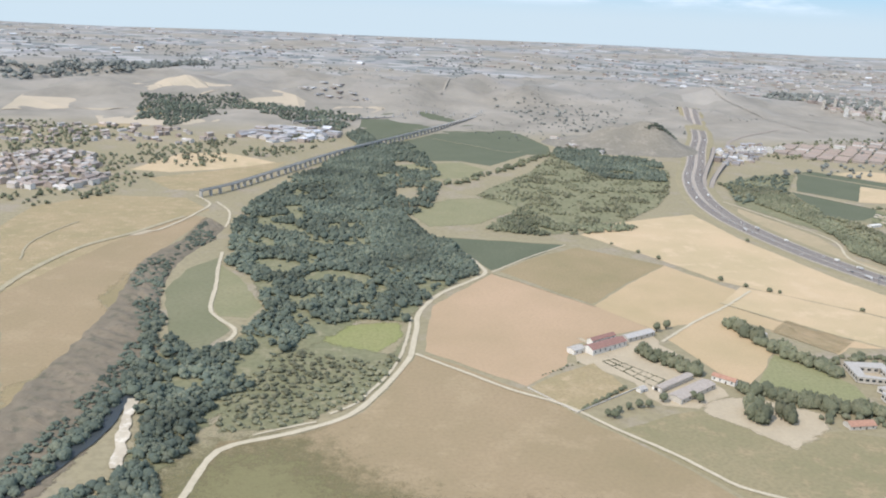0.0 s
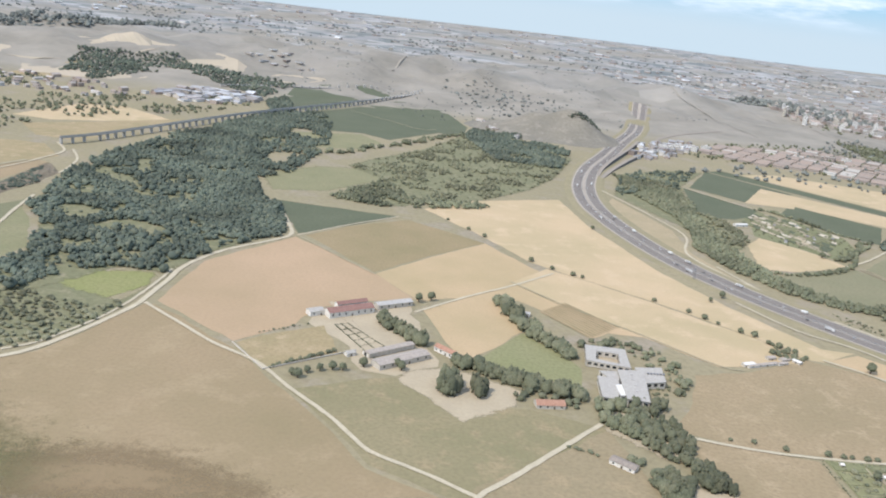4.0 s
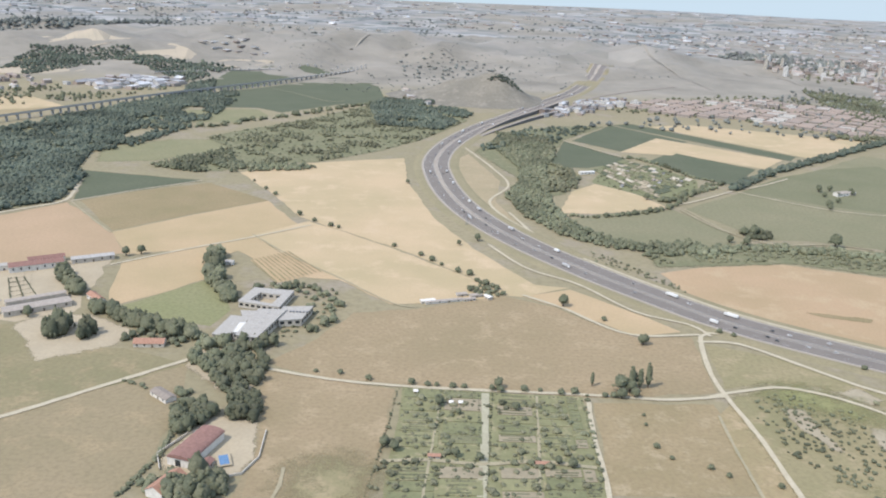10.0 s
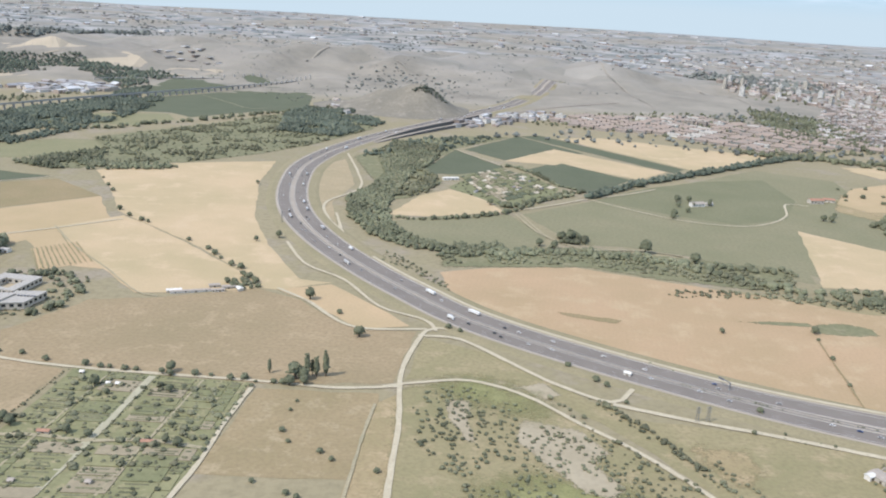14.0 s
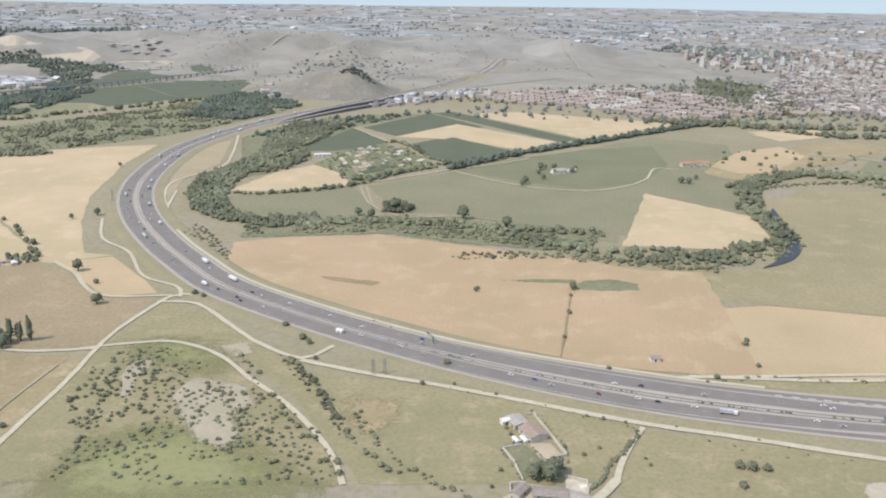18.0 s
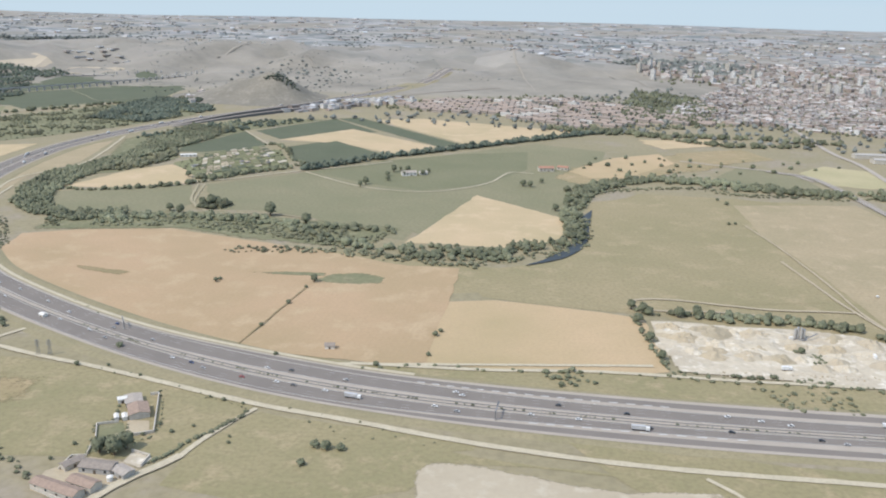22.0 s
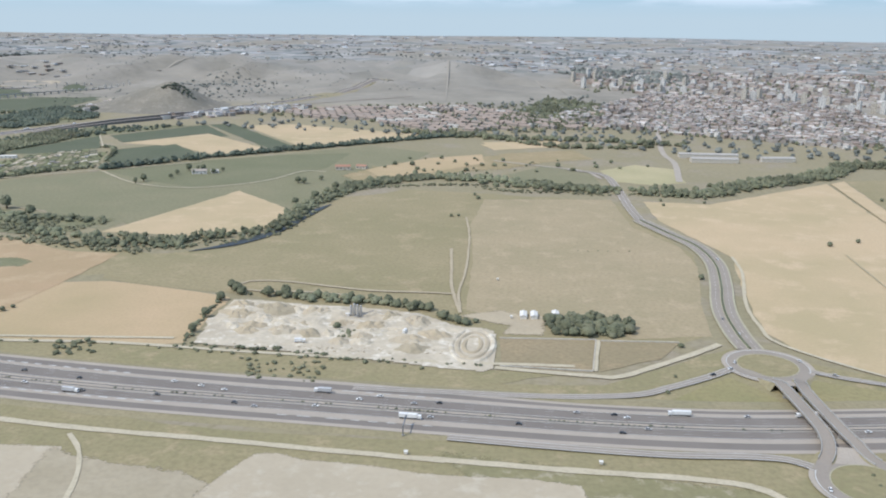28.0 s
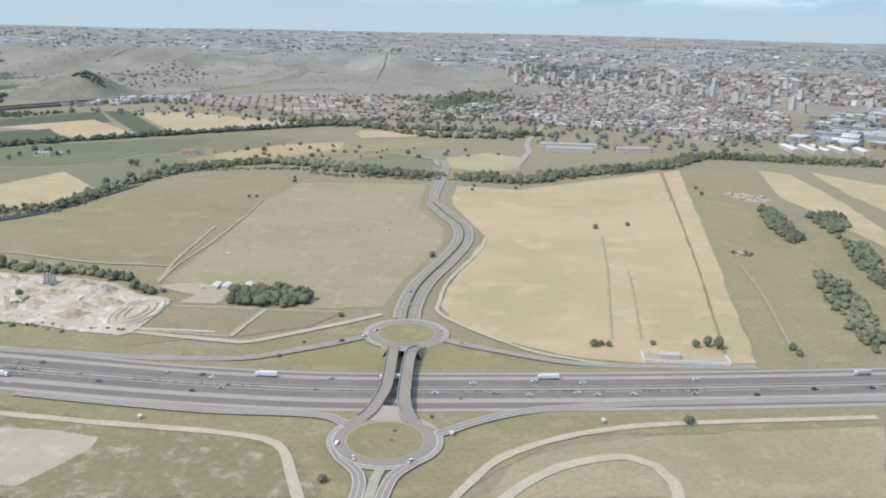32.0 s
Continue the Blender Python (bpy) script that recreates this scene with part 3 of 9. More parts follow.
field("meadow", "olive clearing beside the white track", "meadow", 1, [(-87, 612), (-70, 580), (-49, 520), (-56, 498), (-74, 502), (-80, 521), (-84, 569)])
field("crop_field", "dark green narrow field below the bluff", "crop_green", 1, [(-116, 552), (-110, 600), (-92, 630), (-84, 570), (-82, 512), (-64, 478), (-76, 444), (-92, 450), (-100, 478)])
soft_field("bare_ground", "white bare patch among riverside trees", "chalk", [(-97, 428), (-96, 435), (-90, 437), (-88, 430), (-92, 426)], 1)
soft_field("clearing", "bright green grass clearing in the wood", "lawn", [(-20, 463), (0, 486), (37, 492), (38, 468), (20, 440), (-6, 447)], 4)
soft_field("scrub_ground", "olive scrub ground beside the wood", "scrub_green", [(-18, 464), (29, 439), (42, 472), (50, 508), (39, 458), (22, 397), (-23, 354), (-54, 351), (-57, 389), (-31, 452)], 5)
field("crop_field", "dark green wedge of crop beside the wood", "crop_dark", 2, [(83, 701), (192, 679), (148, 634), (114, 603), (97, 665)])
field("fallow_field", "olive brown fallow field", "fallow", 2, [(120, 600), (151, 635), (200, 671), (258, 620), (212, 575), (171, 527)])
field("stubble_field", "orange tan stubble field", "tan", 2, [(172, 524), (213, 573), (258, 620), (298, 543), (263, 516), (198, 476)])
field("ploughed_field", "orange brown ploughed field", "plough", 2, [(61, 521), (84, 554), (113, 594), (172, 523), (196, 480), (164, 470), (138, 454), (127, 425), (98, 397), (49, 445)])
field("ploughed_field", "wide brown ploughed field", "plough_dark", 2, [(-57, 318), (-52, 343), (-19, 347), (10, 366), (25, 394), (44, 441), (66, 425), (97, 387), (117, 363), (131, 338), (153, 309), (167, 283), (175, 275), (-40, 272)])
field("ploughed_field", "brown ploughed field below the white track", "plough_dark", 2, [(1, 359), (20, 376), (36, 412), (48, 440), (72, 415), (99, 389), (116, 364), (130, 345), (147, 319), (158, 299), (166, 284), (183, 273), (200, 262), (191, 266), (156, 262), (95, 258), (39, 253)])
field("pasture", "grey green pasture with worn patches", "pasture", 2, [(131, 347), (164, 363), (181, 367), (207, 341), (243, 343), (280, 327), (241, 289), (218, 268), (204, 263), (183, 277), (168, 286), (161, 300), (148, 321)])
field("fallow_field", "wide tan grey fallow field below the track", "fallow_grey", 2, [(210, 275), (232, 291), (259, 311), (278, 328), (285, 283), (285, 247), (280, 225), (296, 220), (301, 212), (210, 214), (198, 244), (203, 260)])
field("grass_field", "dry grass beside the barn", "fallow_grey", 2, [(309, 330), (336, 320), (372, 310), (365, 214), (314, 212), (320, 231), (322, 253), (318, 281)])
field("farm_yard", "pale bare earth farm yard", "earth", 3, [(134, 429), (141, 451), (192, 474), (197, 430), (203, 383), (181, 369), (164, 373), (152, 409)])
field("paddock", "dry fenced paddock", "grass_dry", 3, [(100, 396), (122, 414), (143, 427), (153, 391), (118, 366)])
soft_field("bare_ground", "pale bare ground under the farm trees", "earth", [(182, 364), (194, 350), (210, 326), (222, 335), (237, 345), (244, 361), (233, 368), (214, 381), (197, 380), (186, 374)], 4)
field("stubble_field", "tan stubble field beside the farm", "tan", 3, [(200, 462), (229, 491), (267, 525), (264, 496), (253, 475), (257, 440), (237, 413), (219, 394), (210, 415)])
field("lawn", "mown green field", "lawn_mown", 3, [(221, 392), (237, 412), (257, 438), (270, 418), (281, 394), (276, 372), (248, 379)])
field("orchard_ground", "striped tan plantation ground", "tan", 3, [(274, 476), (294.5, 496), (321, 458), (297, 437)])
field("stubble_field", "long pale wheat stubble field", "wheat", 2, [(215, 714), (264, 761), (321, 789), (357, 803), (364, 703), (387, 588), (413, 516), (447, 449), (467, 446), (437, 428), (427, 430), (409, 459), (386, 485), (361, 512), (320, 549), (288, 579), (261, 635)])
field("stubble_field", "pale wheat stubble field", "wheat", 2, [(264, 528), (297, 567), (321, 547), (361, 509), (386, 481), (409, 458), (427, 427), (388, 415), (364, 410), (332, 446), (296, 485)])
field("fallow_field", "tan field beside the institute drive", "tan", 2, [(220, 499), (241, 519), (264, 528), (296, 485), (332, 446), (318, 447), (299, 452), (263, 493), (245, 488), (199, 487)])
field("stubble_field", "tan stubble field beside the motorway", "tan", 2, [(438, 429), (467, 443), (485, 423), (503, 403), (516, 385), (492, 378), (470, 399), (455, 415)])
field("fallow_field", "tan olive fallow field", "fallow_tan", 2, [(312, 333), (331, 362), (345, 396), (382, 406), (427, 429), (454, 414), (469, 396), (490, 376), (520, 378), (515, 337), (513, 317), (462, 309), (424, 311), (378, 315), (336, 319)])
field("fallow_field", "dry fallow field beside the gardens", "fallow_tan", 2, [(311, 324), (342, 318), (371, 311), (368, 267), (364, 230), (323, 229), (322, 260), (319, 286)])
field("fallow_field", "reddish brown fallow field with bushes", "fallow_red", 2, [(456, 304), (508, 306), (507, 277), (503, 238), (450, 236)])
field("grass_strip", "dry grass strip beside a track", "grass_dry", 2, [(506, 295), (516, 307), (518, 264), (519, 219), (503, 218)])
soft_field("scrub_ground", "dry pale scrub ground", "grass_olive", [(516, 311), (542, 323), (571, 312), (591, 290), (613, 267), (633, 238), (642, 216), (516, 209), (517, 252)], 6)
soft_field("grass_patch", "yellow green grass patch", "grass_lush", [(550, 236), (568, 246), (590, 246), (612, 228), (630, 212), (571, 200), (548, 205)], 14)
field("grass_field", "dry grass land beside the motorway", "grass_olive", 2, [(524, 370), (557, 356), (582, 328), (614, 297), (663, 290), (707, 277), (745, 264), (734, 237), (728, 222), (647, 217), (617, 269), (588, 306), (563, 326), (540, 329), (518, 321)])
field("grass_field", "dry grass land beside the dirt road", "grass_olive", 2, [(746, 257), (781, 252), (829, 246), (828, 240), (731, 224)])
field("grass_field", "dry grass land", "grass_olive", 2, [(748, 259), (790, 246), (838, 234), (895, 227), (914, 226), (838, 231), (816, 231), (809, 213), (788, 204), (772, 199), (731, 207), (732, 230)])
field("median_ground", "wedge of dry ground inside the motorway bend", "tan_olive", 2, [(422, 836), (446, 719), (437, 642), (449, 583), (460, 533), (437, 573), (417, 628), (403, 704), (402, 796)])
field("ploughed_field", "wide orange tan field", "tan_orange", 2, [(537, 435), (529, 478), (558, 492), (616, 505), (671, 485), (725, 468), (776, 447), (735, 399), (726, 352), (720, 316), (688, 327), (648, 344), (605, 372), (565, 406)])
field("stubble_field", "pale tan stubble field", "tan", 2, [(802, 310), (807, 387), (832, 393), (874, 385), (905, 376), (907, 314), (875, 305), (832, 308)])
field("grass_field", "olive green pasture along the river", "pasture_dry", 2, [(807, 439), (831, 448), (870, 468), (897, 526), (908, 623), (945, 667), (998, 664), (1018, 584), (1009, 513), (1014, 414), (946, 402), (902, 383), (859, 389), (826, 397)])
field("fallow_field", "brown olive fallow field", "tan_olive", 2, [(1010, 548), (1013, 638), (1112, 653), (1120, 561), (1144, 512), (1148, 467), (1138, 394), (1136, 355), (1101, 347), (1069, 364), (1038, 368), (1024, 374), (1019, 465)])
field("grass_field", "olive green land inside the river bend", "crop_grey", 1, [(617, 641), (644, 692), (709, 756), (868, 910), (938, 871), (908, 657), (874, 514), (830, 476), (795, 502), (733, 556), (673, 560), (638, 565)])
field("crop_field", "dark green crop field by the woods", "crop_dark", 2, [(544, 937), (613, 1061), (684, 958), (588, 883)])
field("crop_field", "dark green crop strip between wheat fields", "crop_dark", 2, [(616, 1063), (643, 1079), (784, 889), (767, 862)])
field("crop_field", "olive crop field beside the market gardens", "crop_grey", 2, [(504, 809), (531, 907), (582, 832), (540, 774)])
field("crop_field", "grey green crop field inside the river bend", "crop_grey", 2, [(591, 642), (656, 704), (698, 663), (732, 649), (804, 662), (771, 499), (744, 508), (700, 548), (662, 561), (629, 561), (612, 591)])
field("stubble_field", "pale tan wedge of stubble inside the river bend", "wheat", 2, [(813, 640), (878, 574), (874, 521), (845, 491), (802, 494), (773, 493)])
field("crop_field", "grey green field beside the wheat", "crop_grey", 2, [(817, 649), (859, 732), (889, 749), (896, 675), (887, 599), (871, 580)])
field("crop_field", "green crop field behind the farmhouse", "crop_green", 2, [(661, 710), (718, 774), (786, 826), (857, 854), (855, 758), (818, 679), (766, 649), (720, 669)])
field("meadow", "pale green meadow inside the river bend", "crop_grey", 2, [(487, 595), (518, 617), (580, 638), (605, 577), (589, 520), (552, 526), (506, 548)])
field("stubble_field", "pale stubble field beside the river wood", "wheat", 2, [(485, 615), (505, 687), (531, 720), (561, 696), (576, 645), (518, 617)])
field("crop_field", "dark green crop field", "crop_dark", 2, [(606, 831), (639, 880), (705, 817), (663, 740), (634, 758)])
field("stubble_field", "pale wheat field", "wheat", 2, [(588, 879), (651, 976), (760, 868), (721, 816), (656, 869)])
field("stubble_field", "wide pale wheat field", "wheat", 2, [(662, 1062), (724, 1088), (918, 1012), (870, 949), (795, 884), (740, 959)])
field("allotment_ground", "mottled green market garden ground", "garden_deep", 2, [(530, 727), (564, 817), (607, 814), (632, 749), (618, 700), (587, 666), (572, 671)])
field("crop_field", "dark green crop field beside the viaduct wood", "crop_dark", 2, [(504, 812), (518, 867), (534, 931), (585, 841), (574, 818), (537, 789), (511, 786)])
field("crop_field", "dark green crop beside the garden trees", "crop_dark", 2, [(650, 884), (711, 812), (663, 736), (635, 760), (614, 824)])
soft_field("scrub_ground", "grey green scrub ground below the viaduct", "scrub_green", [(429, 851), (470, 977), (544, 1037), (603, 1048), (535, 940), (517, 874), (503, 805), (525, 746), (497, 676), (482, 666)], 7)
field("grass_field", "green verge south of the motorway", "grass_olive", 1, [(861, 249), (954, 240), (1068, 243), (1136, 250), (1133, 221), (901, 192)])
field("verge", "dry verge around the interchange", "grass_olive", 1, [(1084, 295), (1143, 343), (1217, 307), (1338, 316), (1320, 266), (1216, 245), (1185, 203), (1148, 197), (1131, 224), (1029, 234), (993, 285)])
field("verge", "dry verge between the motorway and the quarry track", "grass_olive", 2, [(719, 317), (773, 306), (828, 306), (901, 310), (973, 306), (1034, 303), (1074, 306), (1037, 288), (951, 274), (885, 275), (837, 281), (784, 293)])
field("stubble_field", "wide pale wheat field", "wheat", 2, [(1136, 650), (1187, 647), (1305, 754), (1291, 466), (1279, 313), (1249, 309), (1217, 312), (1192, 323), (1169, 342), (1161, 363), (1161, 389), (1172, 493), (1154, 543), (1140, 586)])
field("stubble_field", "long pale wheat strip", "wheat", 2, [(1308, 754), (1324, 769), (1305, 493), (1291, 316), (1280, 313), (1291, 455)])
field("fallow_field", "olive fallow strip", "pasture_dry", 2, [(1326, 770), (1392, 792), (1370, 573), (1348, 406), (1339, 321), (1292, 316), (1305, 493)])
field("stubble_field", "pale wheat field behind tree belt", "wheat", 2, [(1397, 788), (1421, 770), (1428, 640), (1426, 561), (1410, 514), (1398, 604), (1385, 661)])
field("stubble_field", "pale wheat field behind a grass strip", "wheat", 2, [(1442, 790), (1488, 732), (1449, 624), (1442, 685)])
field("grass_field", "olive grass beside the road", "grass_olive", 2, [(1370, 573), (1355, 467), (1343, 329), (1405, 501), (1402, 597)])
field("stubble_field", "pale green wheat field beyond the river", "wheat_green", 2, [(1110, 787), (1147, 829), (1184, 807), (1182, 736), (1151, 722), (1122, 731)])
field("stubble_field", "pale wheat strip beyond the river", "wheat", 2, [(985, 965), (1072, 981), (1087, 942), (1003, 908)])
soft_field("grass_field", "dry fields beyond the river trees", "grass_dry", [(877, 722), (915, 798), (980, 841), (1051, 817), (1021, 780), (943, 754), (905, 691)], 6)
soft_field("grass_field", "dry fields beyond the river trees", "grass_dry", [(896, 772), (962, 823), (1028, 886), (1062, 829), (982, 757), (916, 701)], 6)
soft_field("bare_ground", "cream levelled bare earth", "chalk_grey", [(812, 205), (810, 224), (815, 230), (828, 230), (840, 227), (860, 222), (878, 219), (893, 221), (906, 222), (911, 214), (913, 200), (913, 190), (847, 190), (826, 198)], 2)
soft_field("grass_field", "patchy green grass with bare soil", "patchy", [(1029, 234), (1067, 230), (1111, 226), (1132, 224), (1144, 206), (1150, 197), (1063, 183)], 5)
field("grass_field", "dry grass beside the dirt road", "tan_olive", 2, [(1197, 212), (1201, 225), (1217, 238), (1252, 251), (1321, 269), (1305, 222), (1194, 205)])
field("grass_field", "dry green triangular verge", "lawn_dry", 2, [(1105, 281), (1121, 298), (1134, 310), (1142, 301), (1151, 288), (1125, 282)])
field("grass_field", "dry green verge by the roundabout", "lawn_dry", 2, [(1165, 286), (1160, 295), (1166, 312), (1187, 306), (1207, 296)])
soft_field("scrub_ground", "green scrub ground under the riverside wood", "scrub_green", [(-30, 1009), (29, 1220), (71, 1105), (54, 806), (71, 722), (93, 680), (105, 602), (75, 562), (54, 527), (43, 492), (14, 497), (-30, 431), (-63, 350), (-67, 323), (-89, 304), (-88, 358), (-102, 397), (-104, 443), (-78, 438), (-58, 464), (-47, 514), (-93, 728)], 6)
soft_field("scrub_ground", "green open ground in the scrub wood", "scrub_green", [(168, 918), (236, 1022), (296, 1160), (344, 1249), (388, 1164), (429, 1056), (375, 912), (332, 836), (277, 771), (233, 752), (194, 714), (137, 722), (182, 820), (144, 874)], 6)
# a darker brown patch across the near ploughed field
soft_field("ploughed_field", "darker brown patch of ploughed ground", "plough_wet", [(31, 277), (48, 282), (79, 284), (102, 276), (126, 262), (130, 257), (40, 251)], 14)
soft_field("field_edge", "dark olive green edge of the ploughed field", "field_green", [(-69, 307), (-56, 334), (-20, 338), (6, 302), (35, 276), (42, 261), (-59, 264)], 26)
field("allotment_ground", "green allotment garden ground", "garden", 3, [(374, 313), (411, 311), (452, 309), (448, 214), (370, 209)])
soft_field("barn_yard", "pale dusty yard round the barn", "earth", [(290, 247), (295, 242), (298, 240), (310, 240), (319, 242), (322, 254), (318, 280), (306, 281), (301, 284), (296, 274), (290, 252)], 3)
soft_field("bluff_slope", "dark brown scrubby slope of the river bluff", "bluff", [(-121, 760), (-101, 681), (-123, 636), (-120, 566), (-111, 509), (-112, 448), (-108, 398), (-106, 373), (-110, 349), (-116, 318), (-129, 301), (-139, 329), (-130, 361), (-124, 393), (-119, 433), (-120, 484), (-144, 566), (-146, 611), (-128, 677)], 6)
soft_field("eroded_ground", "pale eroded patch in the scrub", "eroded", [(546, 269), (538, 288), (536, 304), (547, 305), (546, 284), (549, 269)], 3)
soft_field("eroded_ground", "pale eroded patch in the scrub", "eroded", [(564, 273), (568, 291), (591, 283), (599, 268), (592, 259), (601, 244), (596, 236), (586, 239), (575, 256)], 4)
soft_field("eroded_ground", "pale bare patch by the dirt road", "eroded", [(568, 321), (580, 326), (586, 315), (579, 309)], 3)
soft_field("eroded_ground", "faint pale worn grass", "grass_dry", [(634, 278), (652, 274), (654, 258), (645, 245), (637, 261)], 11)
soft_field("grass_patch", "green grass hollow", "grass_lush", [(534, 319), (551, 326), (573, 309), (574, 293), (554, 303), (541, 308)], 12)
soft_field("slope_scrub", "dark olive scrub at the foot of the bluff", "bluff", [(-142, 337), (-134, 356), (-127, 397), (-121, 448), (-111, 502), (-99, 432), (-100, 391), (-102, 356), (-110, 322), (-115, 300), (-127, 298)], 5)
field("ploughed_field", "orange tan field", "tan_orange", 2, [(720, 316), (735, 403), (698, 430), (734, 458), (781, 445), (811, 445), (809, 384), (806, 344), (805, 311), (792, 307), (760, 310)])
soft_field("weed_patch", "dark green weedy patch in the orange field", "scrub_green", [(733, 411), (742, 424), (758, 428), (771, 421), (770, 411), (750, 408)], 3)
soft_field("weed_patch", "olive weedy streak in the orange field", "scrub_green", [(696, 421), (715, 424), (737, 425), (738, 419), (717, 419)], 3)
soft_field("weed_patch", "dry weedy streak in the orange field", "fallow", [(594, 420), (631, 412), (626, 406), (602, 413)], 2)
soft_field("weed_ground", "green weedy grass beside the gardens", "grass_olive", [(337, 247), (352, 255), (366, 248), (362, 218), (340, 217)], 12)
track("dirt_track", "faint path beside the weedy grass", "track_faint", 4, 1.3, [(334, 247), (334.5, 236), (333, 226), (333, 214)])
soft_field("bare_ground", "pale sandy levelled earth", "chalk_grey", [(962, 205), (966, 216), (970, 226), (977, 227), (988, 224), (1007, 223.5), (1026, 221), (1044, 221.5), (1061, 222), (1073.5, 220.5), (1075, 213), (1071, 202), (1066, 190), (980, 186), (958, 194)], 1.6)
soft_field("bare_ground", "greyish bare ground between the levelled plots", "eroded", [(903, 222), (913, 217), (930, 214), (950, 212), (962, 207), (960, 188), (908, 188)], 3)
soft_field("farm_path", "pale paved farm path", "earth", [(143, 465), (147, 465), (169, 411), (166, 408)], 1)
field("stubble_field", "tan strip beyond the river trees", "tan", 2, [(893, 756), (940, 833), (993, 869), (1000, 816), (944, 735), (910, 726)])
field("stubble_field", "pale wheat strip before the town", "wheat", 2, [(986, 942), (1073, 990), (1083, 943), (1004, 901)])
field("crop_field", "olive crop plots by the river", "crop_grey", 2, [(1026, 753), (1058, 805), (1101, 782), (1109, 705), (1075, 689), (1041, 709)])
field("grass_field", "pale dry strip before the town", "grass_dry", 2, [(1010, 875), (1089, 917), (1109, 855), (1034, 815)])
soft_field("scrub_ground", "green scrub beside the river below the track", "scrub_green", [(-96, 312), (-84, 314), (-70, 302), (-58, 265), (-79, 264)], 6)
soft_field("river_bank", "green scrubby river bank", "scrub_green", [(530, 531), (576, 537), (628, 554), (685, 542), (741, 532), (766, 528), (753, 490), (725, 480), (673, 489), (623, 507), (574, 497), (530, 490)], 6)
field("fallow_field", "brown small fallow field", "fallow_grey", 3, [(1042, 339), (1084, 343), (1081, 308), (1044, 308)])
field("fallow_field", "brown small fallow field", "fallow_grey", 3, [(1086, 342), (1120, 345), (1110, 325), (1084, 308)])


def river_bluff():
    """The gullied slope between the fields above and the river below: ribs of bare earth with hollows between them."""
    rim = smooth_line([(-118, 756), (-125, 690), (-141, 646), (-147, 602), (-145, 566), (-144, 515), (-148, 451), (-154, 410), (-157, 365), (-163, 318)], 2.0)
    foot = smooth_line([(-98, 722), (-104, 680), (-117, 622), (-118, 562), (-110, 502), (-106, 442), (-110, 402), (-117, 368), (-128, 330), (-140, 300)], 2.0)
    n, m = 220, 16
    v, f = [], []
    for i in range(n + 1):
        a, b = rim[int(i / n * (len(rim) - 1))], foot[int(i / n * (len(foot) - 1))]
        for j in range(m + 1):
            u = j / m
            wob = noise.noise((i * 0.09 + u * 0.8, u * 1.6, 7.0)) * 0.9 + noise.noise((i * 0.31, u * 3.5, 3.0)) * 0.5
            rib = max(0.0, 0.42 + wob)
            z = 0.15 + 3.0 * math.sin(math.pi * min(1, u * 1.05)) ** 0.8 * (1 - 0.35 * u) * rib
            q = a.lerp(b, u + 0.05 * noise.noise((i * 0.2, u, 1.0)))
            v.append((q.x, q.y, z - (0.4 if j in (0, m) else 0)))
    for i in range(n):
        for j in range(m):
            k = i * (m + 1) + j
            f.append((k, k + 1, k + m + 2, k + m + 1))
    tagged(mesh_of("river_bluff", v, f, "bluff"), "gullied dark earth bluff above the river", "bluff", kind="structure")


river_bluff()


def build_knoll():
    n = 48
    v = [(290 + 275 * i / n, 1160 + 240 * j / n) for j in range(n + 1) for i in range(n + 1)]
    f = [(j * (n + 1) + i, j * (n + 1) + i + 1, (j + 1) * (n + 1) + i + 1, (j + 1) * (n + 1) + i) for j in range(n) for i in range(n)]
    f = [q for q in f if max(knoll(*v[k]) for k in q) > 0]
    ob = mesh_of("knoll", [(x, y, hill(x, y) + knoll(x, y) - (0.3 if knoll(x, y) == 0 else 0)) for x, y in v], f, "hill_grass", smooth=True)
    tagged(ob, "steep dry grass knoll beside the motorway", "hill", kind="structure")


build_knoll()

# ---- tracks ----
track("dirt_track", "white dirt track between wood and ploughed fields", "track", 4, 3.2, [(-59, 302), (-54, 328), (-46, 339), (-20, 350), (5, 366), (21, 392), (38, 431), (42, 449), (47, 480), (51, 508), (68, 545), (96, 578), (109, 598), (104, 630), (93, 668), (80, 702)])
track("dirt_track", "thin overgrown track along the edge of the wood", "track", 4, 1.5, [(-38, 348), (-25, 354), (-10, 360)])
track("dirt_track", "thin overgrown track along the edge of the wood", "track", 4, 1.8, [(-4, 368), (8, 378), (16, 392), (24, 408), (31, 426), (36, 445), (41, 470), (45, 500)])
track("dirt_track", "thin pale track between the fields", "track", 4, 2.2, [(43, 441), (68, 415), (88, 394), (113, 374), (131, 349), (150, 325), (162, 306), (168, 297), (178, 290), (192, 281), (209, 268)])
track("dirt_track", "pale dirt track", "track", 4, 2.6, [(201, 228), (204, 240), (209, 266), (223, 280), (238, 295), (252, 309), (276, 333)])
track("dirt_track", "pale dirt track to the farm", "track", 4, 2.0, [(195, 458), (199, 462), (229, 491.5), (267.5, 525), (300, 557)])
track("dirt_track", "grassy field boundary track", "track", 4, 1.5, [(192, 679), (148, 636), (114, 598)])
track("dirt_track", "grassy field boundary track", "track_faint", 4, 1.2, [(114, 598), (149, 551), (172, 521)])
track("dirt_track", "pale field boundary path", "track_faint", 4, 1.2, [(264, 530), (296, 488), (332, 449), (364, 412), (378, 406)])
track("dirt_track", "pale dirt track by the gardens", "track", 4, 2.2, [(310, 327), (342, 318), (370, 314), (409, 312), (454, 311), (489, 309), (517, 314)])
track("dirt_track", "wide white dirt track", "track", 5, 2.3, [(518, 219), (518, 248), (518, 282), (516, 314), (517, 342), (525, 380), (536, 384)])
